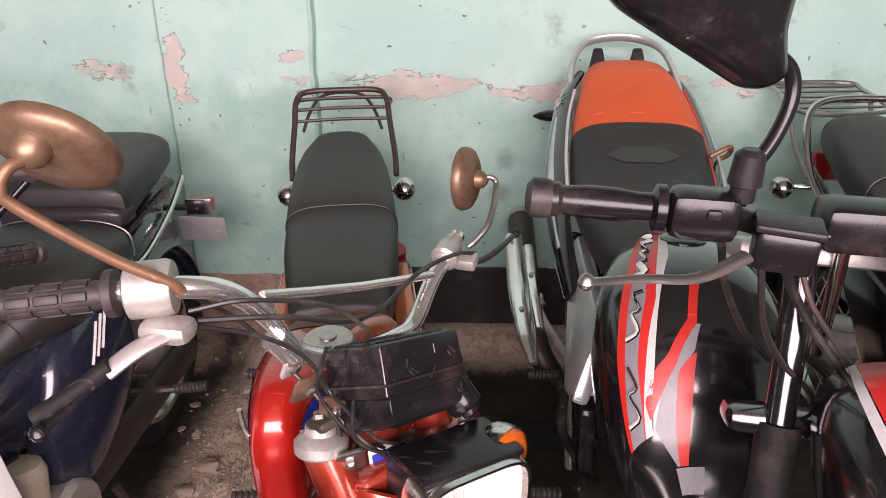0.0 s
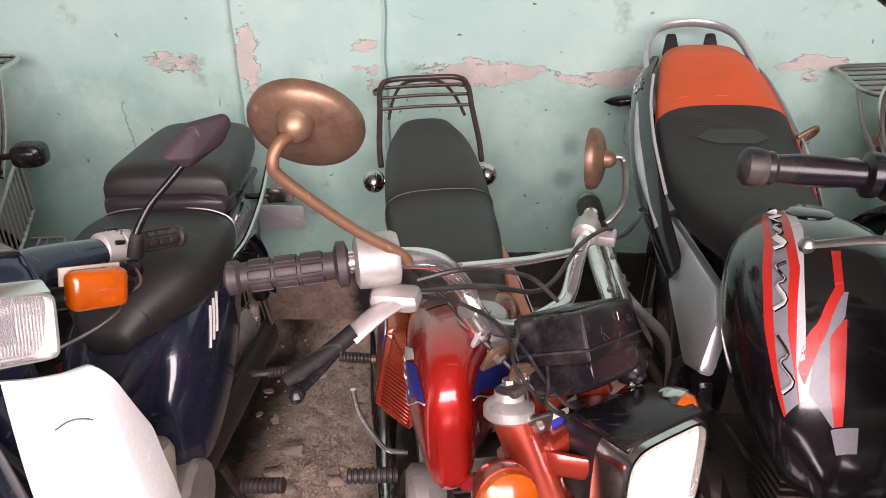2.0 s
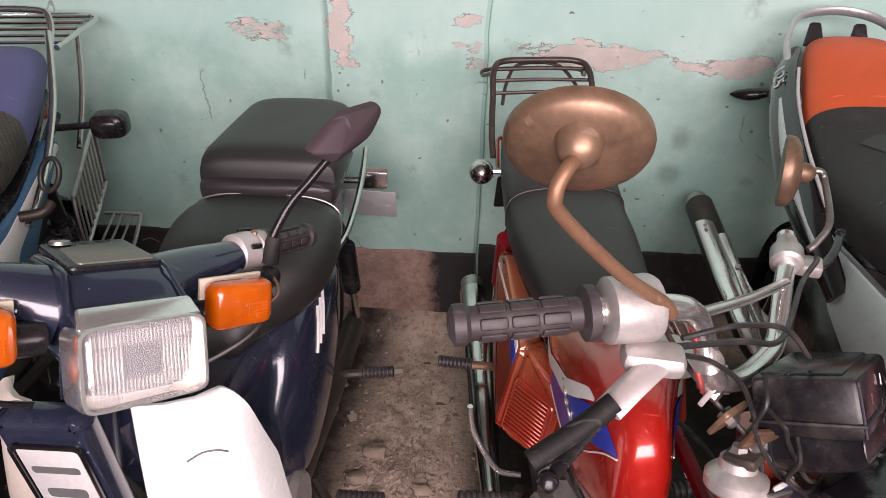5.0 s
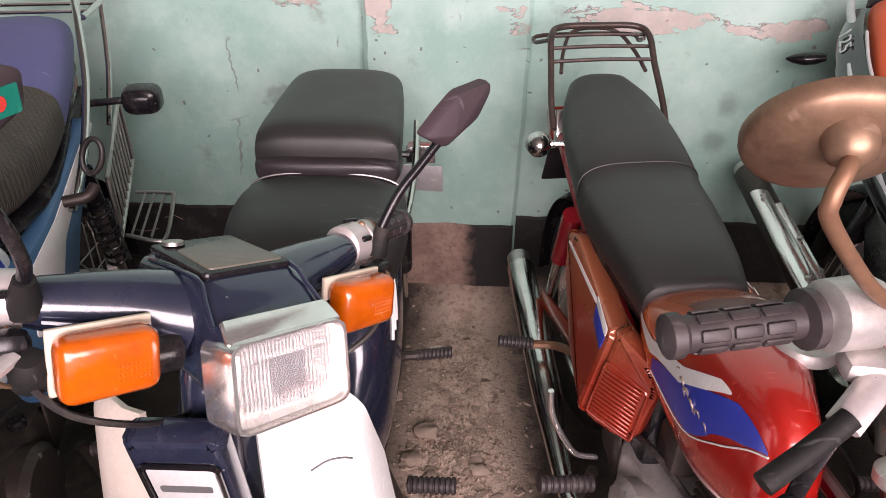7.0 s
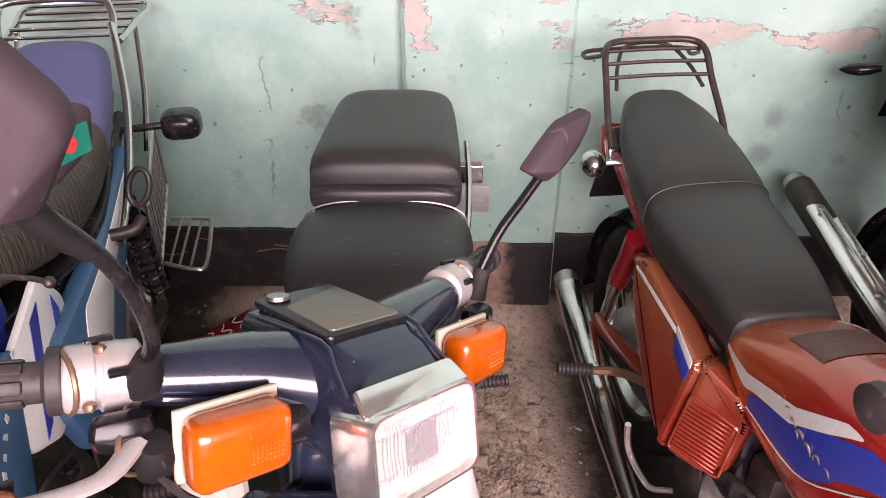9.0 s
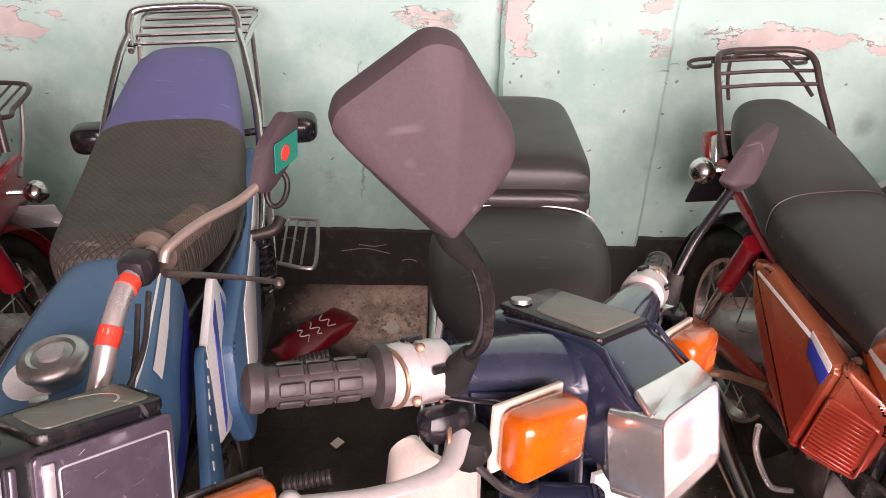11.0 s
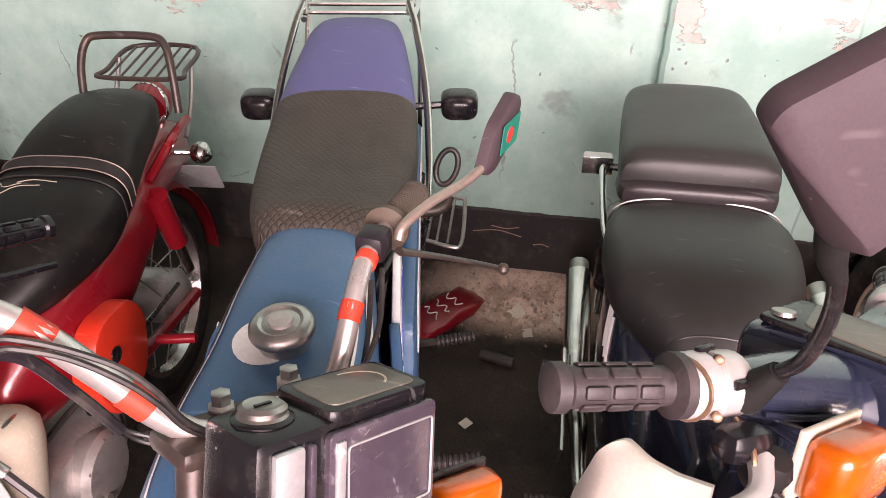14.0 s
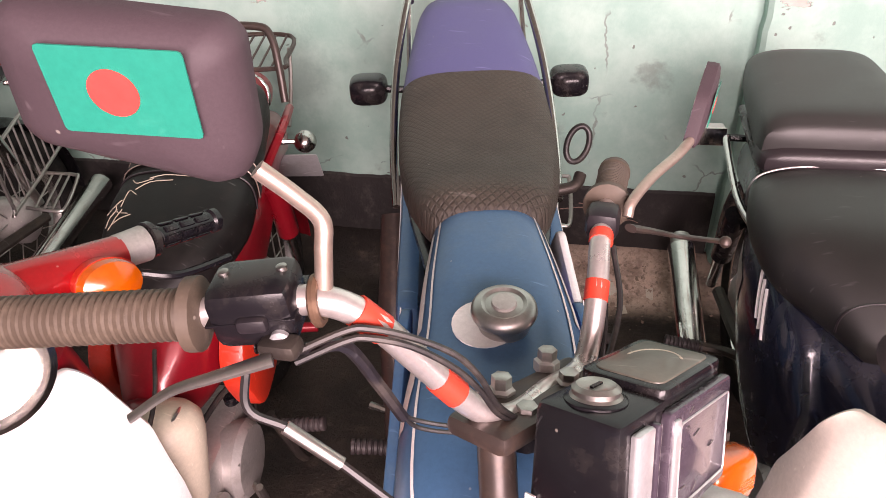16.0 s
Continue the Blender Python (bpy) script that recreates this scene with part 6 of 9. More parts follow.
    shell_mirror(c, frame_from((-0.970, 0.813, 1.160), (0.974, 0.225, 0), (0.03, -0.20, 0.98)), [(-0.078, 0.091), (-0.074, 0.104), (-0.022, 0.142), (-0.005, 0.138), (0.031, 0.079), (0.032, 0.062), (0.000, 0.012), (-0.019, 0.013)], 0.034, [(-0.976, 0.864, 0.998), (-0.964, 0.858, 1.022), (-0.951, 0.850, 1.046), (-0.949, 0.841, 1.088), (-0.958, 0.829, 1.130), (-0.978, 0.812, 1.172)], plastic, grey_plastic, corner=0.008, apex=(-0.010, 0.030), facet=True)
    part("mirror_joint", tube([(-0.980, 0.806, 1.180), (-0.973, 0.814, 1.156), (-0.960, 0.827, 1.132)], [0.0105, 0.0095, 0.0065], 14, 3), rubber, c)
    part("mirror_boot", tube([(-0.978, 0.866, 0.990), (-0.961, 0.857, 1.026)], [0.017, 0.009], 12, 1), rubber, c)
    shell_mirror(c, frame_from((-0.640, 1.225, 1.006), (0.62, 0.78, 0), (0.0, -0.2, 0.98)), [(-0.036, 0.022), (-0.006, 0.046), (0.024, 0.066), (0.086, 0.068), (0.090, 0.054), (0.072, 0.024), (0.004, -0.004)], 0.020, [(-0.717, 1.157, 0.890), (-0.712, 1.160, 0.912), (-0.690, 1.182, 0.955), (-0.664, 1.205, 0.985), (-0.640, 1.226, 1.012)], plastic, grey_plastic, corner=0.008, apex=(0.005, 0.02), facet=True)
    part("mirror_boot", tube([(-0.718, 1.156, 0.882), (-0.708, 1.164, 0.918)], [0.015, 0.009], 12, 1), rubber, c)
    return m


step_through()

# ---- the blue motorcycle with the violet and black seat ----


def flag_sticker(parent, fr, w, h, y):
    s = part("sticker", plate(fr.at(0, y, 0), rounded([(-w / 2, -h / 2), (w / 2, -h / 2), (w / 2, h / 2), (-w / 2, h / 2)], 0.003, 2), 0.0012, 0), green_sticker, parent, "green sticker with a red disc")
    part("red_disc", lathe(fr.at(-0.004, y - 0.0008, 0, 0, 90), [(h * 0.27, -0.0006), (h * 0.27, 0.0006), (0.001, 0.0008)], 28), red_sticker, s)


def blue_motorcycle():
    F = Local((-1.440, 0.994, 0), yaw=12.0)
    m = thing("motorcycle", (-1.52, 1.35, 0), "blue motorcycle with a violet and brown-black seat", "motorcycle", "parked motorcycles")
    st = [(0.245, 0, 0.836, 0.082, 0.044, 3), (0.29, 0, 0.838, 0.104, 0.056, 3.2), (0.42, 0, 0.818, 0.134, 0.066, 3.2), (0.56, 0, 0.826, 0.146, 0.068, 3.2), (0.69, 0, 0.856, 0.143, 0.068, 3.2)]
    front = Loft(F, st, 40, round_ends=(0.25, 0.02))
    s = part("seat", front.mesh(), tan_vinyl, m, "worn brown-black textured vinyl seat")
    back = Loft(F, [(0.692, 0, 0.856, 0.142, 0.067, 3.2), (0.78, 0, 0.884, 0.133, 0.066, 3.2), (0.86, 0, 0.908, 0.122, 0.064, 3.2), (0.93, 0, 0.935, 0.110, 0.056, 3.2), (0.985, 0, 0.948, 0.098, 0.046, 3)], 40, round_ends=(0.0, 0.4))
    part("violet_cover", back.mesh(), blue_vinyl, s, "violet-blue vinyl rear section")
    part("seat_pan", Loft(F, [(0.22, 0, 0.752, 0.09, 0.016, 4), (0.58, 0, 0.748, 0.140, 0.016, 4), (0.95, 0, 0.885, 0.10, 0.018, 4)], 24).mesh(), plastic, s)
    tank = Loft(F, [(-0.29, -0.022, 0.680, 0.075, 0.075, 3), (-0.21, -0.018, 0.715, 0.105, 0.112, 3.2), (-0.10, -0.010, 0.730, 0.112, 0.120, 3.4), (0.02, 0, 0.738, 0.108, 0.120, 3.4), (0.13, 0, 0.748, 0.100, 0.120, 3.4), (0.255, 0, 0.760, 0.086, 0.114, 3.2)], 40, round_ends=(0.4, 0.2))
    t = part("fuel_tank", tank.mesh(), blue_paint, m, "faded blue fuel tank with scuffed white edges")
    for q in (lambda a: a, lambda a: 180 - a):
        part("white_flash", tank.band(0.38, 0.56, lin(*map(q, (24, 22, 30))), lin(*map(q, (34, 42, 40))), 0.0012, 14, 5), white_stripe, t)
        part("white_flash", tank.band(0.62, 0.95, lin(*map(q, (26, 28, 34))), lin(*map(q, (38, 40, 40))), 0.0012, 14, 5), white_stripe, t)
        part("blue_flash", tank.band(0.55, 0.99, lin(*map(q, (-24, -20, -14))), lin(*map(q, (-4, 4, 6))), 0.0012, 12, 5), bright_blue, t)
        part("edge_stripe", tank.band(0.05, 0.99, lin(*map(q, (48, 48))), lin(*map(q, (51, 51))), 0.0012, 24, 2), white_stripe, t)
    c = F.at(0.004, 0.002, 0.870, 0, 5)
    part("paint_patch", lathe(c.at(-0.022, 0.002, -0.013), [(0.039, 0), (0.039, 0.0025), (0.001, 0.003)], 24), white_stripe, t)
    cap = part("fuel_cap", lathe(c, [(0.030, -0.016), (0.031, 0.002), (0.037, 0.006), (0.0385, 0.010), (0.0375, 0.016), (0.033, 0.0205), (0.026, 0.0225), (0.022, 0.0200), (0.017, 0.0212), (0.002, 0.0212)], 36), steel, t, "worn round steel fuel cap")
    part("key_slot", lathe(c.at(0, 0, 0.021), [(0.015, 0), (0.014, 0.004), (0.003, 0.005)], 18), alloy, cap)
    for side in (-1, 1):
        k = F.at(side * 0.128, 0, 0, 90)
        cover = part("side_cover", plate(k, rounded([(0.20, 0.60), (0.24, 0.70), (0.50, 0.725), (0.80, 0.815), (0.84, 0.79), (0.62, 0.64), (0.48, 0.50), (0.26, 0.46)], 0.025), 0.04, 0.012), blue_paint, m)
        lo = k.at(0, 0.0205 * (1 if side < 0 else -1), 0)
        part("white_panel", plate(lo, rounded([(0.30, 0.58), (0.36, 0.69), (0.50, 0.712), (0.80, 0.805), (0.82, 0.79), (0.52, 0.66), (0.40, 0.54)], 0.012, 3), 0.003, 0.001), white_stripe, cover)
        a, b = F(side * 0.14, 0.72, 0.72), F(side * 0.115, 0.86, 0.36)
        sh = part("shock_absorber", tube([a, a.lerp(b, 0.3)], 0.02, 12, 1), plastic, m)
        bm = bmesh.new()
        ax = (b - a).normalized()
        sx = ax.cross(V(0, 0, 1)).normalized()
        sy = ax.cross(sx)
        tube([a.lerp(b, 0.25 + 0.6 * i / 96) + 0.026 * (math.cos(i * 2 * math.pi / 12) * sx + math.sin(i * 2 * math.pi / 12) * sy) for i in range(97)], 0.004, 6, 1, bm=bm)
        part("spring", bm, plastic, sh)
        part("shock_rod", tube([a, b], 0.011, 10, 1), steel, sh)
        footpeg(m, F(side * 0.27, 0.30, 0.31), F(side * 0.17, 0.30, 0.30), 0.016)
        footpeg(m, F(side * 0.27, 0.62, 0.36), F(side * 0.18, 0.61, 0.35), 0.014)
        part("peg_hanger", tube([F(side * 0.19, 0.61, 0.35), F(side * 0.13, 0.58, 0.37), F(side * 0.11, 0.5, 0.44)], 0.010, 8, 4), oily, m)
        part("seat_rail", tube([F(side * 0.160, 0.56, 0.70), F(side * 0.166, 0.68, 0.775), F(side * 0.158, 0.82, 0.885), F(side * 0.135, 0.93, 0.985), F(side * 0.12, 0.985, 1.025)], 0.0085, 10, 5), chrome, m)
        part("rear_indicator", Loft(F.at(side * 0.235, 0.935, 0.805), [(-0.034, 0, 0, 0.026, 0.020, 3), (-0.022, 0, 0, 0.042, 0.031, 3.4), (0.020, 0, 0, 0.044, 0.033, 3.6), (0.032, 0, 0, 0.036, 0.026, 3.2)], 28, round_ends=(0.3, 0.3)).mesh(), plastic, m, "rounded black indicator")
        part("indicator_stalk", tube([F(side * 0.10, 0.93, 0.80), F(side * 0.20, 0.935, 0.805)], 0.009, 8, 1), plastic, m)
        part("frame_rail", tube([F(side * 0.05, -0.10, 0.60), F(side * 0.09, 0.3, 0.585), F(side * 0.105, 0.66, 0.70), F(side * 0.09, 0.98, 0.82)], 0.013, 8, 5), plastic, m)
    # carrier
    rack = part("rear_carrier", tube([F(-0.12, 0.985, 1.0), F(-0.118, 1.015, 1.05), F(-0.085, 1.03, 1.072), F(0.085, 1.03, 1.072), F(0.118, 1.015, 1.05), F(0.12, 0.985, 1.0)], 0.0085, 10, 6), chrome, m, "chromed rear carrier with cross bars")
    part("carrier_frame", tube([F(-0.125, 1.0, 0.985), F(-0.135, 1.12, 1.0), F(-0.13, 1.27, 1.02), F(0.13, 1.27, 1.02), F(0.135, 1.12, 1.0), F(0.125, 1.0, 0.985)], 0.0075, 8, 5), chrome, rack)
    for i in range(5):
        y = 1.03 + i * 0.055
        part("carrier_bar", tube([F(-0.13, y, 0.99 + 0.13 * (y - 1.0)), F(0.13, y, 0.99 + 0.13 * (y - 1.0))], 0.005, 8, 1), chrome, rack)
    for side in (-1, 1):
        part("carrier_strut", tube([F(side * 0.133, 1.13, 1.0), F(side * 0.14, 1.05, 0.86), F(side * 0.14, 0.95, 0.74)], 0.007, 8, 3), chrome, rack)
    # wire guard and folding foot tray on the right-hand side
    def G(t, z):
        return V(-1.470, 1.835, 0).lerp(V(-1.545, 2.10, 0), t) + V(0, 0, z)
    g = part("side_guard", tube([G(0.0, 0.51), G(0.02, 0.50), G(0.9, 0.575), G(1.0, 0.60), G(0.98, 0.73), G(0.9, 0.745), G(0.1, 0.66), G(0.0, 0.64)], 0.0055, 8, 5, closed=True), steel, m, "wire side guard with a foot tray")
    for i in range(8):
        t = 0.10 + 0.11 * i
        part("guard_wire", tube([G(t, 0.505 + 0.08 * t), G(t, 0.655 + 0.09 * t)], 0.0032, 6, 1), steel, g)
    part("foot_tray", tube([(-1.478, 1.865, 0.478), (-1.40, 1.855, 0.470), (-1.378, 1.875, 0.474), (-1.388, 1.97, 0.533), (-1.405, 1.985, 0.541), (-1.50, 1.995, 0.535)], 0.0055, 8, 6), steel, g)
    for x in (-1.465, -1.44, -1.412):
        part("tray_wire", tube([(x, 1.862, 0.476), (x - 0.005, 1.988, 0.538)], 0.0035, 6, 1), steel, g)
    part("cable_loop", tube([V(-1.372 + 0.021 * math.cos(q) + 0.006 * math.sin(q), 1.645 + 0.01 * math.sin(q), 0.790 + 0.034 * math.sin(q)) for q in np.linspace(0, 2 * math.pi, 14, endpoint=False)], 0.006, 10, 3, closed=True), cable_black, m)
    part("helmet_hook", tube([F(0.14, 0.56, 0.72), F(0.19, 0.57, 0.725), F(0.205, 0.59, 0.74)], 0.012, 10, 4), oily, m)
    # rear wheel, exhaust, engine
    wr = F.at(0, 0.86, 0.30)
    drum_brake_rear(m, wr, 0.30, 0.085, F(0, 0.38, 0.34), 0.10)
    mudguard(m, wr, 0.33, 0.06, -10, 120, plastic, "rear_mudguard")
    part("tail_lamp", box(F.at(0, 1.04, 0.83, 0, -15), 0.11, 0.07, 0.075, 0.015), red_lens, m)
    ex = part("exhaust", tube([F(-0.02, -0.14, 0.36), F(-0.12, -0.10, 0.22), F(-0.17, 0.2, 0.24), F(-0.18, 0.42, 0.36), F(-0.18, 0.52, 0.47), F(-0.175, 0.66, 0.62)], [0.017, 0.017, 0.02, 0.032, 0.036, 0.030], 16, 6), dark_tube, m, "dark brown upswept silencer")
    engine(m, F.at(0, 0.17, 0.32), 1.0, oily)
    part("chain_guard", tube([F(0.10, 0.40, 0.41), F(0.115, 0.62, 0.42), F(0.12, 0.86, 0.36)], 0.02, 10, 5, flat=(0.45, 1.1)), oily, m)
    part("down_tube", tube([F(0, -0.16, 0.72), F(0, -0.15, 0.5), F(0, -0.05, 0.28), F(0, 0.02, 0.23)], 0.02, 10, 5), plastic, m)
    part("centre_stand", tube([F(0.11, 0.38, 0.24), F(0.15, 0.40, 0.06), F(0.16, 0.44, 0.014)], 0.012, 8, 4), oily, m)
    part("kick_lever", tube([F(-0.13, 0.30, 0.30), F(-0.19, 0.36, 0.33), F(-0.235, 0.38, 0.34)], 0.008, 8, 4), chrome, m)
    for side in (-1, 1):
        k = F.at(side * 0.134, 0.03, 0, 90 + side * 6)
        sh = part("tank_shroud", plate(k, rounded([(-0.17, 0.48), (-0.12, 0.64), (0.09, 0.772), (0.135, 0.768), (0.06, 0.62), (-0.05, 0.45), (-0.14, 0.40)], 0.02), 0.016, 0.005), blue_paint, m, "scuffed blue shroud with white chips" if side > 0 else "")
        rng = random.Random(5)
        for i in range(15):
            t = i / 14
            p = V(-0.165 + 0.285 * t, -side * 0.0085, 0.535 + 0.225 * t + 0.03 * math.sin(3.1 * t))
            part("paint_chip", plate(k.at(p.x, p.y, p.z, 0, 0, rng.uniform(-60, 60)), [(-rng.uniform(0.003, 0.008), -0.004), (rng.uniform(0.002, 0.006), -0.006), (rng.uniform(0.004, 0.008), 0.004), (-0.002, rng.uniform(0.003, 0.009))], 0.0015, 0), white_stripe, sh)
        if side < 0:
            continue
        k = F.at(side * 0.122, 0.20, 0, 90 + side * 2)
        sp = part("side_decal_panel", plate(k, rounded([(-0.10, 0.62), (-0.06, 0.76), (0.10, 0.80), (0.16, 0.72), (0.10, 0.60), (0.0, 0.56)], 0.02), 0.014, 0.005), white_plastic, m)
        part("blue_flash", plate(k.at(0, -side * 0.0075, 0), [(-0.05, 0.60), (-0.02, 0.61), (0.06, 0.775), (0.02, 0.765)], 0.0015, 0), bright_blue, sp)
        part("blue_flash", plate(k.at(0, -side * 0.0075, 0), [(0.06, 0.60), (0.085, 0.61), (0.125, 0.72), (0.11, 0.755)], 0.0015, 0), bright_blue, sp)
    # steering, turned towards the right lock
    NUDGE[0] = V(0.013, -0.003, 0.018)
    u = V(0.515, 0.80, -0.297)
    S = frame_from((-1.41, 0.87, 0.90), u, (0, 0.35, 0.93))
    axle = F(0.03, -0.53, 0.295)
    wf = frame_from(axle, V(u.x, u.y, 0), (0, 0, 1))
    wheel(m, wf, 0.295, 0.075)
    mudguard(m, wf, 0.325, 0.055, 40, 200, blue_paint, "front_mudguard")
    fork(m, S(0, -0.03, -0.03), axle, u, 0.085, dark_tube, oily)
    part("top_clamp", box(S.at(-0.015, -0.025, -0.02), 0.19, 0.065, 0.020, 0.008), dark_tube, m)
    part("steering_head", tube([F(0, -0.20, 0.62), F(0, -0.13, 0.83)], 0.03, 16, 1), plastic, m)
    for p, h in (((-1.431, 0.828, 0.897), 0.026), ((-1.394, 0.891, 0.880), 0.024), ((-1.372, 0.865, 0.885), 0.018), ((-1.405, 0.80, 0.905), 0.016)):
        b = bolt(m, Local(p, pitch=-14), 0.013, h * 0.55, alloy, "clamp_bolt")
        part("bolt_head", lathe(Local(p, pitch=-14).at(0, 0, h * 0.5), [(0.0095, 0), (0.0095, h * 0.45), (0.007, h * 0.5), (0.001, h * 0.5)], 6), steel, b)
    path = [(-1.80, 0.695, 1.050), (-1.70, 0.715, 1.050), (-1.615, 0.733, 1.055), (-1.555, 0.742, 1.064), (-1.520, 0.752, 1.045), (-1.485, 0.768, 0.990), (-1.450, 0.780, 0.938), (-1.420, 0.800, 0.908), (-1.390, 0.860, 0.885), (-1.362, 0.905, 0.872), (-1.353, 0.930, 0.892), (-1.350, 0.965, 0.930), (-1.350, 1.010, 0.955), (-1.346, 1.06, 0.962), (-1.338, 1.16, 0.955)]
    bar = part("handlebar", tube(path, 0.0112, 14, 5), pale_bar, m, "pale chromed handlebar with red tape")
    for a, b in (((-1.526, 0.750, 1.052), (-1.510, 0.757, 1.030)), ((-1.474, 0.772, 0.972), (-1.460, 0.777, 0.951)), ((-1.351, 0.955, 0.921), (-1.350, 0.972, 0.934))):
        part("tape_band", tube([a, b], 0.0124, 14, 1), red_tape, bar)
    ribbed_grip(bar, (-1.795, 0.696, 1.050), (-1.632, 0.730, 1.052), 0.0195, brown_grip, rings=24)
    k = frame_from((-1.590, 0.738, 1.058), (0.17, 0.03, 0.015), (0, 0, 1))
    h = part("switch_housing", box(k.at(-0.002, 0.0, 0.004), 0.062, 0.05, 0.048, 0.010), plastic, bar)
    part("switch_knob", box(k.at(0.0, -0.026, 0.004), 0.022, 0.010, 0.012, 0.004), dusty_plastic, h)
    part("horn_button", lathe(k.at(0.016, -0.025, -0.010, 0, 90), [(0.007, 0), (0.007, 0.004), (0.005, 0.006), (0.001, 0.006)], 14), silver_paint, h)
    part("housing_joint", box(k.at(-0.002, 0.0, 0.004), 0.0635, 0.0515, 0.002, 0.0005), plastic, h)
    for x in (-0.022, 0.020):
        part("screw", lathe(k.at(x, 0.004, 0.028), [(0.004, -0.002), (0.004, 0.0016), (0.002, 0.0024), (0.0005, 0.0024)], 10), steel, h)
    part("clamp_band", tube([k(0.040, 0.0158 * math.cos(q), 0.0158 * math.sin(q)) for q in np.linspace(0, 2 * math.pi, 18, endpoint=False)], 0.004, 8, 1, closed=True), rusty, h)
    part("perch", box(k.at(0.016, -0.030, -0.014, -15), 0.030, 0.018, 0.014, 0.005), oily, bar)
    lever(bar, [k(0.012, -0.040, -0.016), k(-0.025, -0.052, -0.017), k(-0.055, -0.060, -0.020), k(-0.080, -0.074, -0.028)], 0.0044, steel, ball=False)
    ribbed_grip(bar, (-1.334, 1.185, 0.952), (-1.344, 1.075, 0.962), 0.019, brown_grip, rings=16)
    k2 = frame_from((-1.348, 1.045, 0.962), (0.01, 0.1, 0.0), (0, 0, 1))
    part("throttle_housing", box(k2.at(0, 0, 0), 0.038, 0.036, 0.036, 0.010), dusty_plastic, bar)
    part("tape_band", tube([(-1.3492, 1.012, 0.9555), (-1.3488, 1.024, 0.958)], 0.0128, 14, 1), red_tape, bar)
    lever(bar, [k2(0.0, -0.03, -0.005), k2(0.04, -0.055, -0.03), k2(0.085, -0.085, -0.06), k2(0.06, -0.135, -0.045)], 0.0048, dark_tube)
    # mirrors
    fr = frame_from((-1.586, 0.753, 1.163), (0.992, 0.10, 0.0), (-0.03, -0.16, 0.98))
    mir = shell_mirror(bar, fr, [(-0.134, 0.036), (-0.124, 0.102), (-0.110, 0.112), (0.010, 0.096), (0.019, 0.086), (0.012, 0.014), (0.000, -0.006), (-0.012, -0.009), (-0.126, 0.024)], 0.028, [(-1.546, 0.745, 1.062), (-1.545, 0.755, 1.098), (-1.546, 0.762, 1.118), (-1.560, 0.758, 1.138), (-1.580, 0.752, 1.160)], worn_stem, grey_plastic, 0.0065)
    flag_sticker(mir, fr.at(-0.046, 0, 0.068, 0, 0, 4), 0.082, 0.054, -0.0292)
    fr = frame_from((-1.246, 1.183, 0.994), (0.22, 0.97, 0.0), (0.1, 0, 0.98))
    mir = shell_mirror(bar, fr, [(-0.012, 0.0), (0.018, -0.012), (0.092, 0.015), (0.100, 0.066), (0.070, 0.080), (0.012, 0.054)], 0.008, [(-1.322, 1.052, 0.965), (-1.318, 1.064, 0.978), (-1.296, 1.105, 0.988), (-1.266, 1.155, 0.992), (-1.245, 1.188, 1.004)], worn_stem, grey_plastic)
    flag_sticker(mir, fr.at(0.050, 0, 0.035), 0.060, 0.040, -0.0095)
    # instrument box and lamp
    ib = frame_from((-1.319, 0.788, 0.909), (0.526, 0.789, -0.318), (-0.032, 0.392, 0.92))
    box_m = part("instrument_panel", box(ib, 0.180, 0.078, 0.105, 0.008, taper=(0.96, 0.94)), plastic, m, "boxy black instrument panel with dusty dial")
    d = part("dial_surround", plate(ib.at(0.034, 0.002, 0.053, 0, 90), rounded([(-0.055, -0.038), (0.055, -0.038), (0.055, 0.038), (-0.055, 0.038)], 0.012), 0.012, 0.003), plastic, box_m)
    part("dial", plate(ib.at(0.034, 0.002, 0.0575, 0, 90), rounded([(-0.046, -0.030), (0.046, -0.030), (0.046, 0.030), (-0.046, 0.030)], 0.010), 0.006, 0.001), dial, d, "dusty square dial glass")
    part("dust_arc", tube([ib(0.034 + 0.030 * math.cos(q), 0.002 + 0.022 * math.sin(q), 0.0606) for q in np.linspace(-0.9, 1.6, 9)], 0.0012, 6, 3, flat=(1, 0.3)), cream, d)
    kk = part("ignition_lock", lathe(ib.at(-0.056, 0.002, 0.052), [(0.020, 0), (0.020, 0.004), (0.018, 0.006), (0.0185, 0.010), (0.015, 0.013), (0.012, 0.0115), (0.002, 0.0115)], 28), steel, box_m, "worn ring of the ignition lock")
    part("lock_base", lathe(ib.at(-0.056, 0.002, 0.050), [(0.024, 0), (0.024, 0.004), (0.021, 0.006), (0.001, 0.006)], 24), plastic, kk)
    part("key_slot", box(ib.at(-0.056, 0.002, 0.0640), 0.014, 0.003, 0.002, 0), plastic, kk)
    ff = part("front_face", plate(ib.at(0.030, -0.0405, 0.002), rounded([(-0.058, -0.052), (0.060, -0.052), (0.058, 0.044), (-0.058, 0.044)], 0.006), 0.008, 0.002), lilac_plastic, box_m, "scuffed lilac front cover")
    part("cover_rim", tube([ib(0.030 + x, -0.0450, 0.002 + z) for x, z in rounded([(-0.038, -0.042), (0.054, -0.042), (0.053, 0.030), (-0.040, 0.030)], 0.004, 3)], 0.0011, 6, 1, closed=True), silver_paint, ff)
    part("front_edge", box(ib.at(-0.062, -0.0405, -0.002), 0.026, 0.008, 0.092, 0.003), silver_paint, box_m, "pale vertical edge band")
    part("front_edge", box(ib.at(-0.042, -0.0400, -0.002), 0.006, 0.009, 0.090, 0.002), lilac_plastic, box_m)
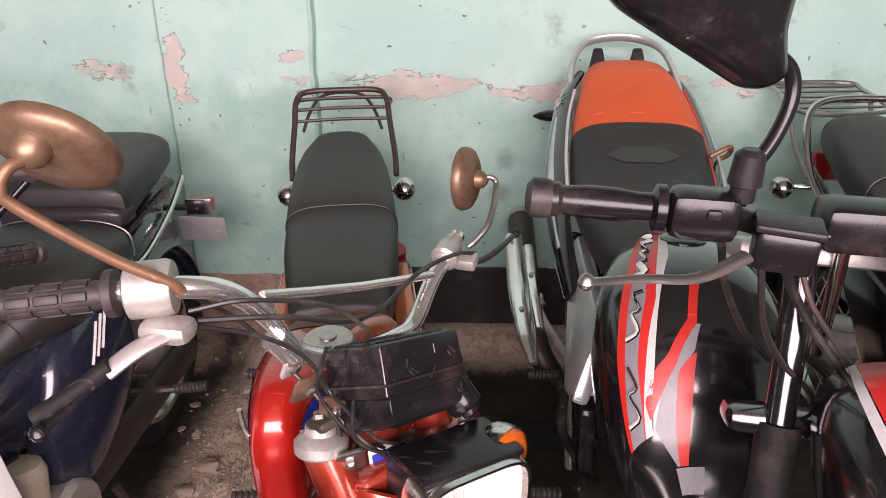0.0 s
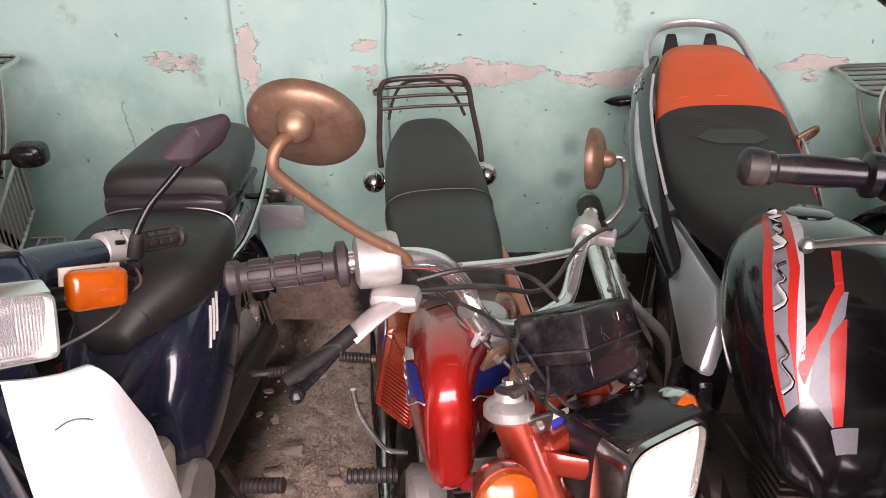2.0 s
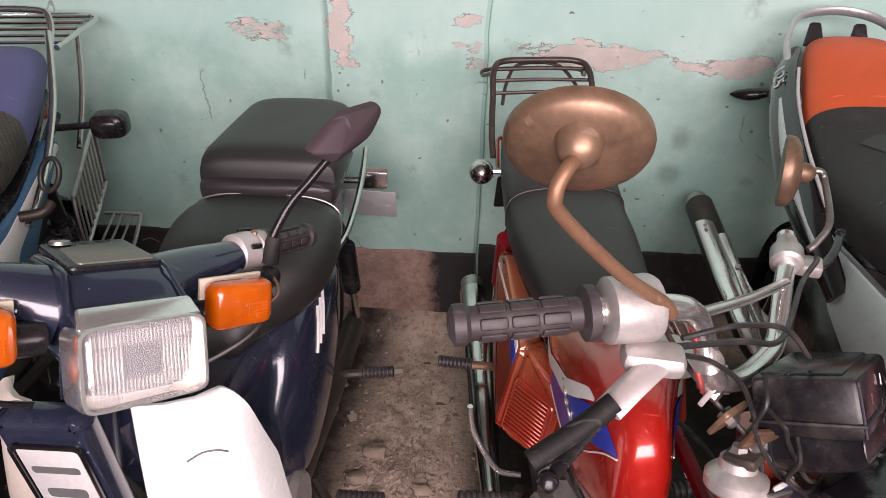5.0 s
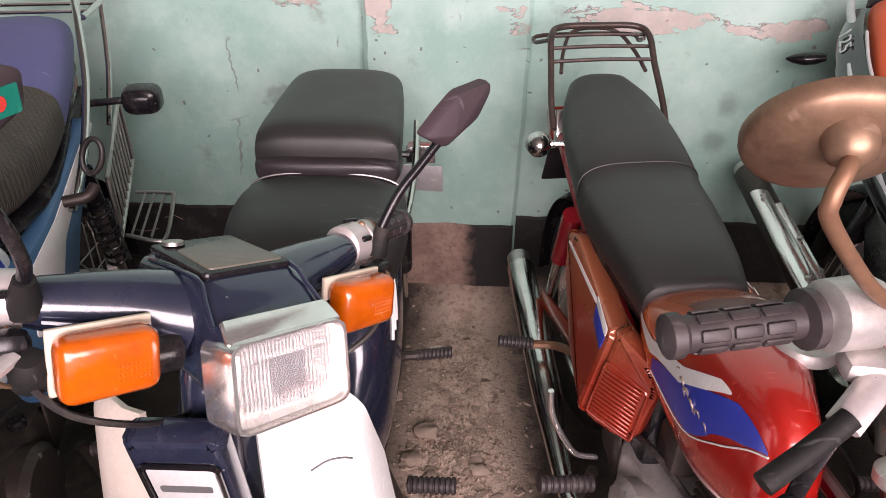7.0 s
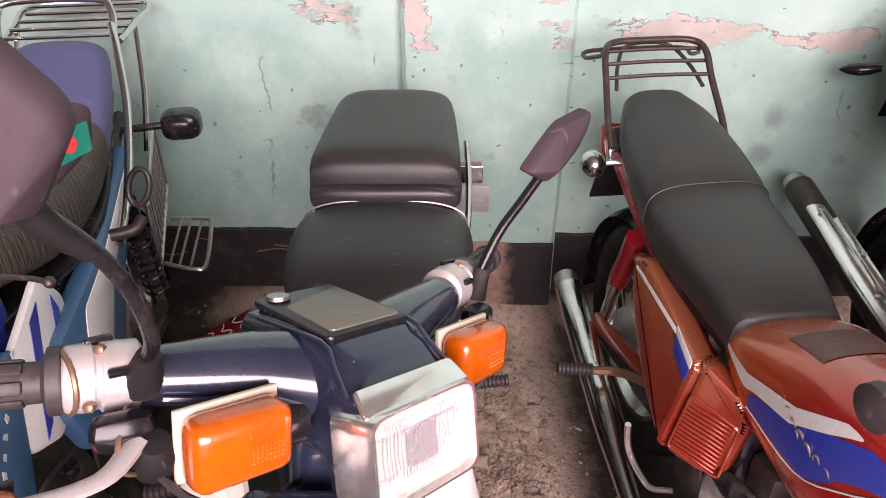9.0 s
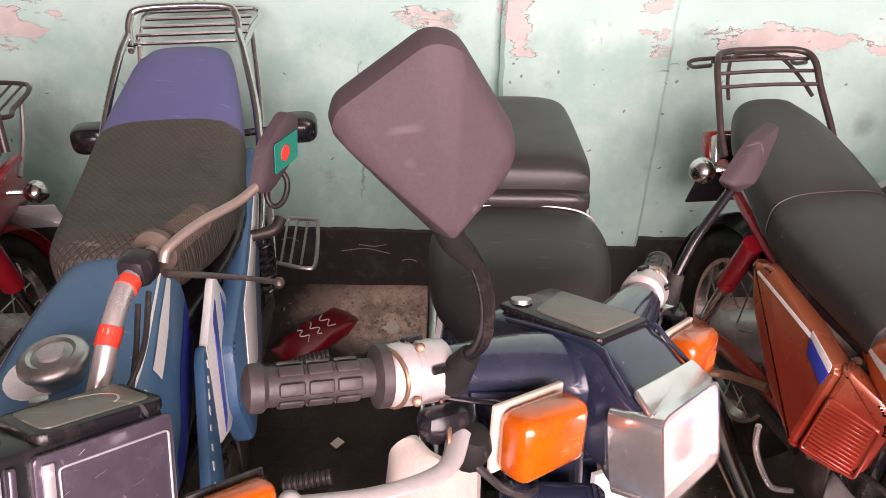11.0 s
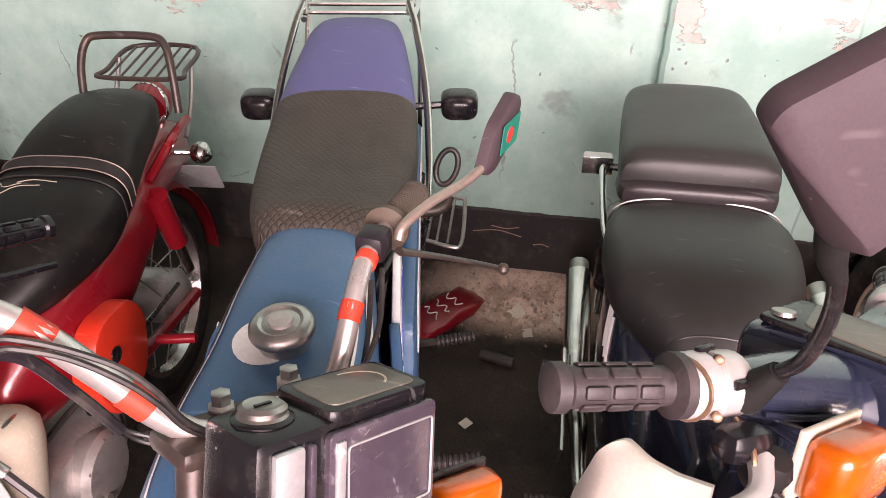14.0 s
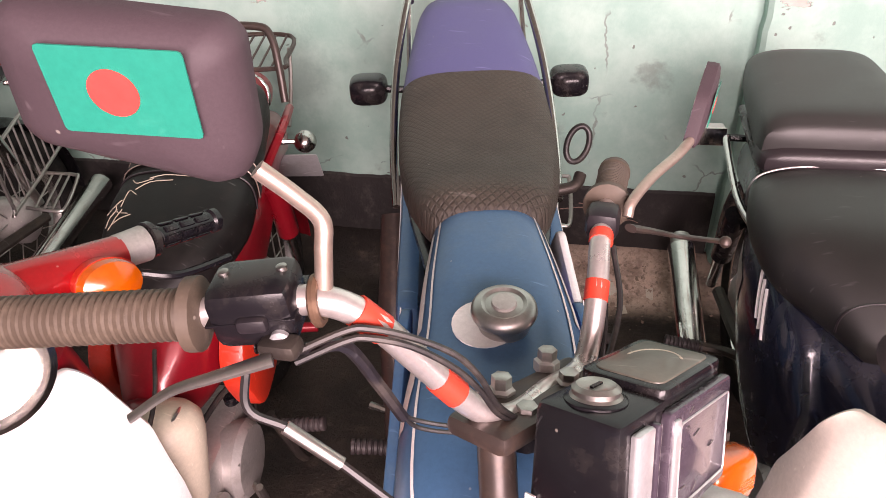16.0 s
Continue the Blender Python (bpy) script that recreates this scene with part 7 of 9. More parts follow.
    part("clear_ridge", box(ib.at(-0.018, -0.0455, -0.004), 0.009, 0.004, 0.086, 0.0015), silver_paint, ff, "scratched clear ridge")
    rng = random.Random(8)
    for i in range(8):
        x, z = rng.uniform(-0.018, 0.085), rng.uniform(-0.045, 0.040)
        part("scratch", tube([ib(x, -0.0449, z), ib(x + rng.uniform(0.004, 0.016), -0.0449, z + rng.uniform(-0.002, 0.006))], 0.0004, 4, 1), steel, ff)
    chk = bmesh.new()
    for i in range(9):
        for j in range(3):
            if (i + j) % 2 == 0:
                box(ib.at(-0.0905, -0.034 + i * 0.0085, -0.028 - j * 0.010), 0.002, 0.0088, 0.0095, 0, chk)
    part("chequered_tape", chk, white_stripe, box_m)
    headlight(m, S.at(0.0, -0.175, -0.145, 0, -6), 0.085, 0.062, 0.12, white_plastic, white_plastic, 6.0, 9)
    for side in (-1, 1):
        lamp_box(m, S.at(side * 0.15, -0.13, -0.12, side * -10), 0.085, 0.06, 0.055, amber, plastic, "indicator", 0.014)
        part("indicator_stalk", tube([S(side * 0.08, -0.10, -0.12), S(side * 0.12, -0.11, -0.12)], 0.010, 8, 1), plastic, m)
    # cables
    for lift in (0.0, -0.009):
        cable(m, [(-1.562, 0.716, 1.036 + lift), (-1.527, 0.730, 1.049 + lift), (-1.511, 0.736, 1.048 + lift), (-1.485, 0.748, 1.033 + lift), (-1.457, 0.760, 1.010 + lift * 1.6), (-1.440, 0.768, 0.982 + lift * 1.6), (-1.426, 0.776, 0.944 + lift), (-1.405, 0.80, 0.90)], 0.0027)
    cable(m, [(-1.558, 0.722, 1.034), (-1.540, 0.754, 1.012), (-1.528, 0.780, 0.950), (-1.515, 0.798, 0.892)], 0.0055, dusty_plastic, "cable_sleeve")
    for lift in (0.0, 0.009):
        cable(m, [(-1.516, 0.797, 0.897), (-1.505, 0.805, 0.873 + lift), (-1.475, 0.816, 0.859 + lift), (-1.444, 0.826, 0.857 + lift), (-1.40, 0.84, 0.86)], 0.0022)
    for a, b, c2, d2 in (((-1.345, 1.02, 0.93), (-1.338, 0.97, 0.88), (-1.345, 0.92, 0.82), (-1.37, 0.88, 0.77)), ((-1.335, 1.03, 0.94), (-1.325, 0.97, 0.90), (-1.345, 0.90, 0.85), (-1.38, 0.86, 0.80))):
        cable(m, [a, b, c2, d2], 0.0032)
    cable(m, [(-1.600, 0.712, 1.02), (-1.598, 0.700, 0.99), (-1.565, 0.705, 0.965), (-1.50, 0.70, 0.91), (-1.43, 0.70, 0.84)], 0.0035)
    part("cable_adjuster", tube([(-1.575, 0.704, 0.972), (-1.535, 0.703, 0.940)], 0.0055, 16, 1), steel, m)
    NUDGE[0] = V(0, 0, 0)
    return m


blue_motorcycle()

# ---- the red step-through with a rear carrier ----


def red_step_through():
    F = Local((-2.065, 0.95, 0), yaw=8.0)
    m = thing("step_through_motorcycle", (-2.13, 1.35, 0), "red step-through motorcycle with a scratched black seat", "motorcycle", "parked motorcycles")
    body = Loft(F, [(0.26, 0, 0.640, 0.060, 0.040, 2.6), (0.33, 0, 0.665, 0.105, 0.060, 2.8), (0.45, 0, 0.690, 0.138, 0.068, 3.0), (0.54, 0, 0.715, 0.136, 0.066, 3.0), (0.66, 0, 0.765, 0.126, 0.066, 3.0), (0.78, 0, 0.792, 0.110, 0.060, 3.0), (0.85, 0, 0.795, 0.085, 0.048, 3.0)], 36, round_ends=(0.4, 0.45))
    s = part("seat", body.mesh(), black_vinyl, m, "scratched black vinyl seat with a strap")
    strap = part("strap", body.band(0.505, 0.545, -10, 190, 0.004, 3, 26), dusty_vinyl, s)
    for a in (0.505, 0.545):
        part("strap_edge", tube([body.point(a, radians(q), 0.0045) for q in np.linspace(-5, 185, 24)], 0.0013, 6, 1), worn_stem, strap, "frayed tan edge")
    rng = random.Random(8)
    for i in range(9):
        a, q = rng.uniform(0.26, 0.44), rng.uniform(75, 130)
        part("scratch", tube([body.point(a, radians(q), 0.0008), body.point(a + rng.uniform(-0.03, 0.03), radians(q + rng.uniform(4, 14)), 0.0008), body.point(a + rng.uniform(-0.06, 0.06), radians(q + rng.uniform(12, 26)), 0.0008)], 0.0011, 4, 3), cream, s)
    seam(s, body, 0.47)
    part("body", Loft(F, [(0.18, 0, 0.47, 0.05, 0.07, 3), (0.28, 0, 0.51, 0.095, 0.11, 3), (0.42, 0, 0.54, 0.115, 0.12, 3.2), (0.62, 0, 0.60, 0.115, 0.10, 3.2), (0.85, 0, 0.66, 0.09, 0.08, 3), (1.0, 0, 0.64, 0.07, 0.07, 3)], 32).mesh(), deep_red, m)
    for side in (-1, 1):
        k = F.at(side * 0.128, 0, 0, 90)
        c = part("side_cover", plate(k, rounded([(0.24, 0.48), (0.30, 0.575), (0.43, 0.56), (0.47, 0.49), (0.43, 0.37), (0.30, 0.34)], 0.05, 4), 0.05, 0.008), signal_red, m, "bright orange-red oval side cover" if side > 0 else "")
        part("cover_hole", lathe(k.at(0.33, 0.024 * (1 if side < 0 else -1), 0.49, 0, 90 if side > 0 else -90), [(0.017, 0), (0.017, 0.004), (0.001, 0.004)], 16), plastic, c)
        a, b = F(side * 0.125, 0.67, 0.66), F(side * 0.115, 0.765, 0.40)
        sh = part("shock_absorber", tube([a, a.lerp(b, 0.6)], 0.026, 14, 1), deep_red, m)
        part("shock_rod", tube([a.lerp(b, 0.6), b], 0.013, 10, 1), chrome, sh)
        footpeg(m, F(side * 0.26, 0.33, 0.27), F(side * 0.16, 0.33, 0.26), 0.016)
        part("peg_arm", tube([F(side * 0.215, 0.53, 0.37), F(side * 0.13, 0.52, 0.37)], 0.012, 10, 1), deep_red, m)
        part("frame_rail", tube([F(side * 0.10, 0.70, 0.68), F(side * 0.125, 0.80, 0.74), F(side * 0.11, 0.93, 0.74)], 0.011, 8, 4), deep_red, m)
        round_lamp(m, F.at(side * 0.145, 0.90, 0.662, 180), 0.028, amber, chrome, [F(side * 0.07, 0.88, 0.67), F(side * 0.11, 0.895, 0.665), F(side * 0.145, 0.90, 0.662)])
        leg_shield(m, F, side, 0.785, 0.16, -0.03 if side > 0 else 0.035, 0.125 if side > 0 else 0.172, -0.10, white_plastic, sweep=0.05)
    part("number_plate", plate(F.at(0.09, 0.95, 0.57, 0, 25), rounded([(-0.07, -0.045), (0.07, -0.045), (0.07, 0.045), (-0.07, 0.045)], 0.006), 0.003, 0.001), silver_paint, m)
    part("tail_lamp", lathe(F.at(0, 0.98, 0.76, 0, -80), [(0.05, -0.03), (0.055, 0), (0.05, 0.03), (0.02, 0.045), (0.002, 0.047)], 20), deep_red, m)
    part("tail_ring", tube([F(0.05 * math.cos(q), 0.965 + 0.012 * math.sin(q), 0.76 + 0.05 * math.sin(q)) for q in np.linspace(0, 2 * math.pi, 16, endpoint=False)], 0.007, 8, 1, closed=True), chrome, m)
    part("grab_hoop", tube([F(-0.100, 0.86, 0.775), F(-0.108, 0.90, 0.87), F(-0.098, 0.93, 0.925), F(-0.065, 0.94, 0.940), F(0.060, 0.94, 0.940), F(0.095, 0.93, 0.920), F(0.110, 0.905, 0.86), F(0.118, 0.88, 0.775)], 0.0095, 10, 6), dark_tube, m, "dark tubular grab hoop")
    rack = part("rear_carrier", tube([F(-0.095, 0.95, 0.835), F(-0.10, 1.0, 0.84), F(-0.085, 1.125, 0.862), F(0.085, 1.125, 0.862), F(0.10, 1.0, 0.84), F(0.095, 0.95, 0.835)], 0.006, 8, 5, closed=True), dark_tube, m, "small flat dark wire carrier")
    for i in range(6):
        x = -0.075 + 0.03 * i
        part("carrier_wire", tube([F(x, 0.95, 0.836), F(x, 1.125, 0.863)], 0.0032, 6, 1), dark_tube, rack)
    for side in (-1, 1):
        part("carrier_strut", tube([F(side * 0.095, 1.06, 0.85), F(side * 0.10, 1.0, 0.76), F(side * 0.10, 0.93, 0.69)], 0.006, 8, 3), steel, rack)
    wr = F.at(0, 0.80, 0.285)
    drum_brake_rear(m, wr, 0.285, 0.07, F(0, 0.42, 0.32), 0.09, deep_red)
    mudguard(m, wr, 0.315, 0.055, -5, 120, deep_red, "rear_mudguard")
    chain = bmesh.new()
    for i in range(26):
        box(F.at(0.075, 0.40 + i * 0.0145, 0.375 - 0.001 * i, 0, 5), 0.009, 0.010, 0.010, 0.002, chain, 1)
    part("drive_chain", chain, oily, m)
    engine(m, F.at(0, 0.22, 0.26), 0.95)
    part("exhaust", tube([F(-0.02, 0.05, 0.24), F(-0.12, 0.12, 0.14), F(-0.15, 0.42, 0.16), F(-0.16, 0.65, 0.20), F(-0.165, 0.98, 0.29)], [0.015, 0.016, 0.02, 0.034, 0.034], 14, 6), chrome, m)
    part("frame_tunnel", tube([F(0, -0.02, 0.78), F(0, 0.03, 0.60), F(0, 0.10, 0.47), F(0, 0.24, 0.46)], [0.05, 0.05, 0.055, 0.055], 18, 6), deep_red, m)
    part("air_box", lathe(F.at(0.055, 0.10, 0.45, 0, -18), [(0.052, -0.10), (0.062, -0.09), (0.068, 0.03), (0.064, 0.062), (0.050, 0.078), (0.024, 0.084), (0.002, 0.085)], 22), cream, m, "cream plastic air cleaner")
    part("clip", tube([F(0.08, 0.07, 0.52), F(0.09, 0.10, 0.535), F(0.085, 0.13, 0.525)], 0.003, 6, 3), steel, m)
    part("centre_stand", tube([F(0.11, 0.40, 0.22), F(0.15, 0.42, 0.06), F(0.16, 0.46, 0.014)], 0.012, 8, 4), oily, m)
    part("gear_pedal", tube([F(0.13, 0.21, 0.22), F(0.19, 0.14, 0.24), F(0.20, 0.10, 0.36)], 0.007, 8, 4), steel, m)
    # steering with its red cover
    u = V(0.62, 0.75, -0.22)
    S = frame_from((-2.085, 0.905, 0.905), u, (-0.02, 0.3, 0.95))
    axle = F(-0.03, -0.40, 0.285)
    wf = frame_from(axle, V(u.x, u.y, 0), (0, 0, 1))
    wheel(m, wf, 0.285, 0.07)
    mudguard(m, wf, 0.31, 0.055, 80, 205, deep_red, "front_mudguard")
    for side in (-1, 1):
        part("fork_leg", tube([wf(side * 0.07, 0.10, 0.32), wf(side * 0.075, 0.05, 0.15), wf(side * 0.072, -0.02, 0.0)], [0.026, 0.024, 0.02], 12, 5, flat=(0.7, 1.3)), deep_red, m)
    part("steering_tube", tube([F(-0.075, -0.08, 0.52), F(-0.055, -0.03, 0.78), S(0, -0.02, -0.02)], 0.034, 14, 3), deep_red, m)
    c = part("handlebar_cover", Loft(S, [(-0.11, 0, -0.05, 0.070, 0.066, 2.2), (-0.06, 0, -0.03, 0.078, 0.066, 2.6), (0.0, 0, -0.015, 0.066, 0.05, 3), (0.045, 0, -0.01, 0.05, 0.04, 3)], 32).mesh(), red_paint, m)
    for side in (-1, 1):
        w = part("cover_wing", tube([S(side * 0.05, -0.03, -0.012), S(side * 0.11, -0.02, 0.0), S(side * 0.19, 0.0, 0.012)], [0.042, 0.033, 0.024], 16, 6), red_paint, c)
        part("switch_housing", tube([S(side * 0.185, 0.0, 0.012), S(side * 0.225, 0.01, 0.016)], [0.024, 0.026], 16, 1), alloy, c)
        ribbed_grip(c, S(side * 0.345, 0.055, 0.022), S(side * 0.225, 0.012, 0.018), 0.0185, plastic)
        part("lever", tube([S(side * 0.20, -0.04, -0.01), S(side * 0.25, -0.05, -0.02), S(side * 0.335, -0.015, -0.02)], 0.006, 8, 5), plastic, c)
        k = S.at(side * 0.155, -0.062, -0.008, side * 12)
        lampm = part("indicator", lathe(k.at(0, 0.012, 0, 0, 90), [(0.034, -0.02), (0.040, 0.0), (0.042, 0.014)], 24, squash=0.8), signal_red, c)
        part("lens", lathe(k.at(0, 0.0, 0, 0, 90), [(0.041, 0.0), (0.038, 0.016), (0.022, 0.026), (0.002, 0.029)], 24, squash=0.8), amber, lampm)
    k = S.at(0, -0.13, -0.055, 0, 84)
    hl = part("headlight", lathe(k, [(0.060, -0.03), (0.072, 0.0), (0.074, 0.014), (0.066, 0.020), (0.062, 0.012)], 36), chrome, c)
    part("lens", lathe(k, [(0.063, 0.010), (0.055, 0.024), (0.030, 0.034), (0.002, 0.037)], 32), clear_lens, hl)
    return m


red_step_through()

# ---- the black and red motorcycle with the orange seat ----


def black_motorcycle():
    F = Local((0.370, 1.15, 0), yaw=-3.2)
    m = thing("motorcycle", (0.40, 1.40, 0), "black and red motorcycle with an orange and black seat", "motorcycle", "parked motorcycles")
    front = Loft(F, [(0.175, 0, 0.790, 0.080, 0.060, 2.8), (0.25, 0, 0.790, 0.100, 0.066, 2.8), (0.40, 0, 0.782, 0.126, 0.070, 3.0), (0.56, 0.006, 0.800, 0.154, 0.070, 3.0), (0.66, 0.008, 0.830, 0.160, 0.070, 3.0), (0.735, 0.008, 0.866, 0.158, 0.068, 3.0)], 40, round_ends=(0.3, 0.02))
    s = part("seat", front.mesh(), dusty_vinyl, m, "dusty black vinyl rider's seat")
    rear = Loft(F, [(0.737, 0.008, 0.866, 0.157, 0.067, 3.0), (0.80, 0.006, 0.904, 0.147, 0.064, 3.0), (0.87, 0.004, 0.944, 0.132, 0.060, 3.0), (0.93, 0, 0.972, 0.118, 0.056, 3.0), (0.99, 0, 0.988, 0.102, 0.048, 3.0), (1.02, 0, 0.990, 0.090, 0.036, 3.0)], 40, round_ends=(0.0, 0.4))
    part("orange_cover", rear.mesh(), orange_vinyl, s, "orange vinyl passenger section")
    part("emblem", front.band(0.66, 0.78, lin(82, 70, 82), lin(98, 112, 98), 0.0012, 8, 8), vinyl, s)
    tank = Loft(F, [(-0.165, 0, 0.600, 0.060, 0.050, 2.4), (-0.135, 0, 0.640, 0.102, 0.095, 2.5), (-0.06, 0, 0.700, 0.132, 0.135, 2.6), (0.03, 0, 0.740, 0.143, 0.145, 2.6), (0.12, 0, 0.765, 0.132, 0.128, 2.6), (0.20, 0, 0.778, 0.105, 0.098, 2.6), (0.25, 0, 0.785, 0.080, 0.070, 2.6)], 44, round_ends=(0.5, 0.3))
    t = part("fuel_tank", tank.mesh(), black_paint, m, "glossy black fuel tank with red and silver flashes")
    edges = {
        "outer": [(0.16, 158), (0.2, 157), (0.25, 154), (0.34, 148), (0.42, 139), (0.56, 127), (0.8, 117)],
        "red_in": [(0.16, 155), (0.25, 148), (0.32, 141), (0.40, 133), (0.54, 121), (0.8, 113)],
        "word_in": [(0.16, 139), (0.23, 134), (0.30, 131), (0.35, 126), (0.44, 117), (0.7, 107), (0.8, 105)],
        "red2_in": [(0.16, 138), (0.23, 132), (0.29, 125), (0.35, 119), (0.43, 111), (0.65, 104), (0.8, 101)],
        "silver_in": [(0.16, 130), (0.2, 128), (0.28, 119), (0.35, 114), (0.46, 107), (0.58, 100), (0.8, 96)],
        "vee_in": [(0.20, 129), (0.23, 131), (0.28, 119), (0.30, 109), (0.37, 96.5), (0.48, 93)],
        "vee_out": [(0.20, 128), (0.23, 118), (0.28, 105), (0.36, 93), (0.48, 90)],
        "wing_in": [(0.08, 114), (0.18, 127), (0.23, 118), (0.28, 105), (0.36, 93)],
        "wing_out": [(0.08, 112), (0.18, 110), (0.27, 104), (0.30, 95), (0.36, 91.5)],
        "bar_out": [(0.08, 104), (0.23, 97), (0.30, 94)],
    }

    def flash(name, a, b, s0, s1, material, off=0.0012):
        part(name, tank.band(s0, s1, knots(s0, s1, edges[a]), knots(s0, s1, edges[b]), off, 26, 5), material, t)

    flash("red_flash", "outer", "red_in", 0.17, 0.80, red_decal)
    flash("silver_flash", "red_in", "word_in", 0.17, 0.52, grey_decal)
    flash("silver_flash", "red_in", "word_in", 0.52, 0.80, grey_decal)
    flash("red_flash", "word_in", "red2_in", 0.17, 0.80, red_decal)
    flash("silver_flash", "red2_in", "silver_in", 0.17, 0.80, white_decal)
    flash("red_vee", "vee_in", "vee_out", 0.20, 0.48, red_decal)
    flash("silver_wing", "wing_in", "wing_out", 0.08, 0.36, grey_decal)
    flash("red_bar", "wing_out", "bar_out", 0.08, 0.30, red_decal)
    part("silver_tip", tank.band(0.0, 0.075, 92, 116, 0.0016, 6, 8), grey_decal, t)
    # the lettering on the flank, as plain slanting strokes
    hi, lo = edges["red_in"], edges["word_in"]
    rng = random.Random(21)
    hi_at, lo_at = knots(0, 1, hi), knots(0, 1, lo)

    def script(a, f, off):
        return tank.point(a, radians(hi_at(a) + (lo_at(a) - hi_at(a)) * f), off)

    # slanting zigzag strokes that fill the silver band, pale over a black outline
    for start, count in ((0.19, 5), (0.34, 6), (0.50, 7), (0.68, 5)):
        nodes = []
        for i in range(count):
            f = (0.10 if i == 0 else 0.26 + 0.08 * rng.random()) if i % 2 == 0 else 0.90 - 0.06 * rng.random()
            nodes.append((start + i * 0.024 + (0.020 if i % 2 == 0 else 0.0), f))
        for name, off, r, material in (("stroke_shadow", 0.0022, 0.0074, black_paint), ("letter_stroke", 0.0038, 0.0054, white_stripe)):
            part(name, tube([script(a, f, off) for a, f in nodes], r, 8, 3, flat=(1, 0.3)), material, t)
    part("fuel_cap", lathe(F.at(0, 0.150, 0.884, 0, -4), [(0.036, 0), (0.036, 0.008), (0.03, 0.012), (0.002, 0.012)], 28), black_paint, t)
    for side in (-1, 1):
        k = F.at(side * 0.140, 0, 0, 90)
        part("side_panel", plate(F.at(side * 0.137, 0, 0.66, 90, side * -20), rounded([(0.06, -0.045), (0.10, 0.04), (0.17, 0.075), (0.56, 0.055), (0.565, 0.03), (0.36, -0.035), (0.13, -0.075)], 0.012), 0.03, 0.008), silver_paint, m, "silver wedge-shaped side panel" if side < 0 else "")
        part("inner_panel", plate(k.at(0, 0.012 * (-1 if side < 0 else 1), 0), rounded([(0.10, 0.42), (0.12, 0.56), (0.62, 0.70), (0.66, 0.66), (0.50, 0.45)], 0.02), 0.03, 0.008), plastic, m)
        def fairing(lift, half, thick, pts, side=side):
            """A curved strip that faces outwards and up."""
            bm = bmesh.new()
            pts = smooth_path([F(side * x, y, z) for x, y, z in pts], 6)
            face = (F(side * 0.80, -0.15, 0.60) - F(0, 0, 0)).normalized()
            rows = []
            for i, p in enumerate(pts):
                d = (pts[min(i + 1, len(pts) - 1)] - pts[max(i - 1, 0)]).normalized()
                n = (face - face.dot(d) * d).normalized()
                w = d.cross(n)
                k = half * (0.35 + 0.65 * math.sin(math.pi * (0.12 + 0.80 * i / (len(pts) - 1))))
                rows.append([p + n * (lift + thick * math.sin(q)) + w * k * math.cos(q) for q in np.linspace(0, 2 * math.pi, 14, endpoint=False)])
            skin(bm, rows)
            return bm

        tail = part("tail_fairing", fairing(0, 0.040, 0.012, [(0.150, 0.36, 0.665), (0.175, 0.50, 0.745), (0.186, 0.64, 0.812), (0.180, 0.78, 0.880), (0.158, 0.92, 0.950), (0.120, 1.01, 0.992)]), black_paint, m, "glossy black tail fairing")
        part("silver_flank", fairing(0.0060, 0.013, 0.008, [(0.170, 0.46, 0.722), (0.188, 0.62, 0.802), (0.184, 0.74, 0.860), (0.172, 0.84, 0.910)]), silver_paint, tail)
        part("red_edge", tube([F(side * 0.158, 0.50, 0.792), F(side * 0.162, 0.66, 0.862), F(side * 0.154, 0.80, 0.925), F(side * 0.136, 0.90, 0.975)], 0.004, 8, 4), red_decal if side > 0 else white_decal, tail)
        ri = part("rear_indicator", tube([F(side * 0.150, 1.035, 0.880), F(side * 0.172, 1.045, 0.874), F(side * 0.196, 1.052, 0.870), F(side * 0.220, 1.058, 0.868), F(side * 0.238, 1.060, 0.867)], [0.012, 0.019, 0.020, 0.014, 0.003], 14, 4, flat=(1, 0.8)), plastic, m, "black leaf-shaped indicator")
        part("lens", tube([F(side * 0.170, 1.062, 0.872), F(side * 0.196, 1.068, 0.869), F(side * 0.222, 1.066, 0.868)], [0.010, 0.014, 0.005], 12, 4, flat=(1, 0.8)), red_lens, ri)
        a, b = F(side * 0.135, 0.62, 0.68), F(side * 0.12, 0.76, 0.36)
        sh = part("shock_absorber", tube([a, a.lerp(b, 0.35)], 0.022, 12, 1), plastic, m)
        part("shock_rod", tube([a, b], 0.013, 10, 1), chrome, sh)
        footpeg(m, F(side * 0.255, 0.16, 0.315), F(side * 0.16, 0.17, 0.31), 0.014)
        arm = part("peg_bracket", tube([F(side * 0.205, 0.66, 0.492), F(side * 0.205, 0.60, 0.482), F(side * 0.182, 0.50, 0.484), F(side * 0.150, 0.38, 0.492), F(side * 0.142, 0.335, 0.45), F(side * 0.142, 0.32, 0.36), F(side * 0.14, 0.28, 0.28)], 0.013, 10, 5, flat=(0.6, 1.3)), alloy, m, "cast alloy bracket arm")
        bolt(arm, F.at(side * 0.205, 0.62, 0.496), 0.012, 0.008, steel)
        footpeg(m, F(side * 0.235, 0.44, 0.41), F(side * 0.16, 0.45, 0.405), 0.013)
    tx = bpy.data.curves.new("number", "FONT")
    tx.body, tx.size, tx.extrude, tx.align_x, tx.align_y = "125", 0.046, 0.0006, "CENTER", "CENTER"
    tob = new("model_number", tx)
    tmp = bpy.data.meshes.new_from_object(tob)
    bpy.data.objects.remove(tob)
    bm = bmesh.new()
    bm.from_mesh(tmp)
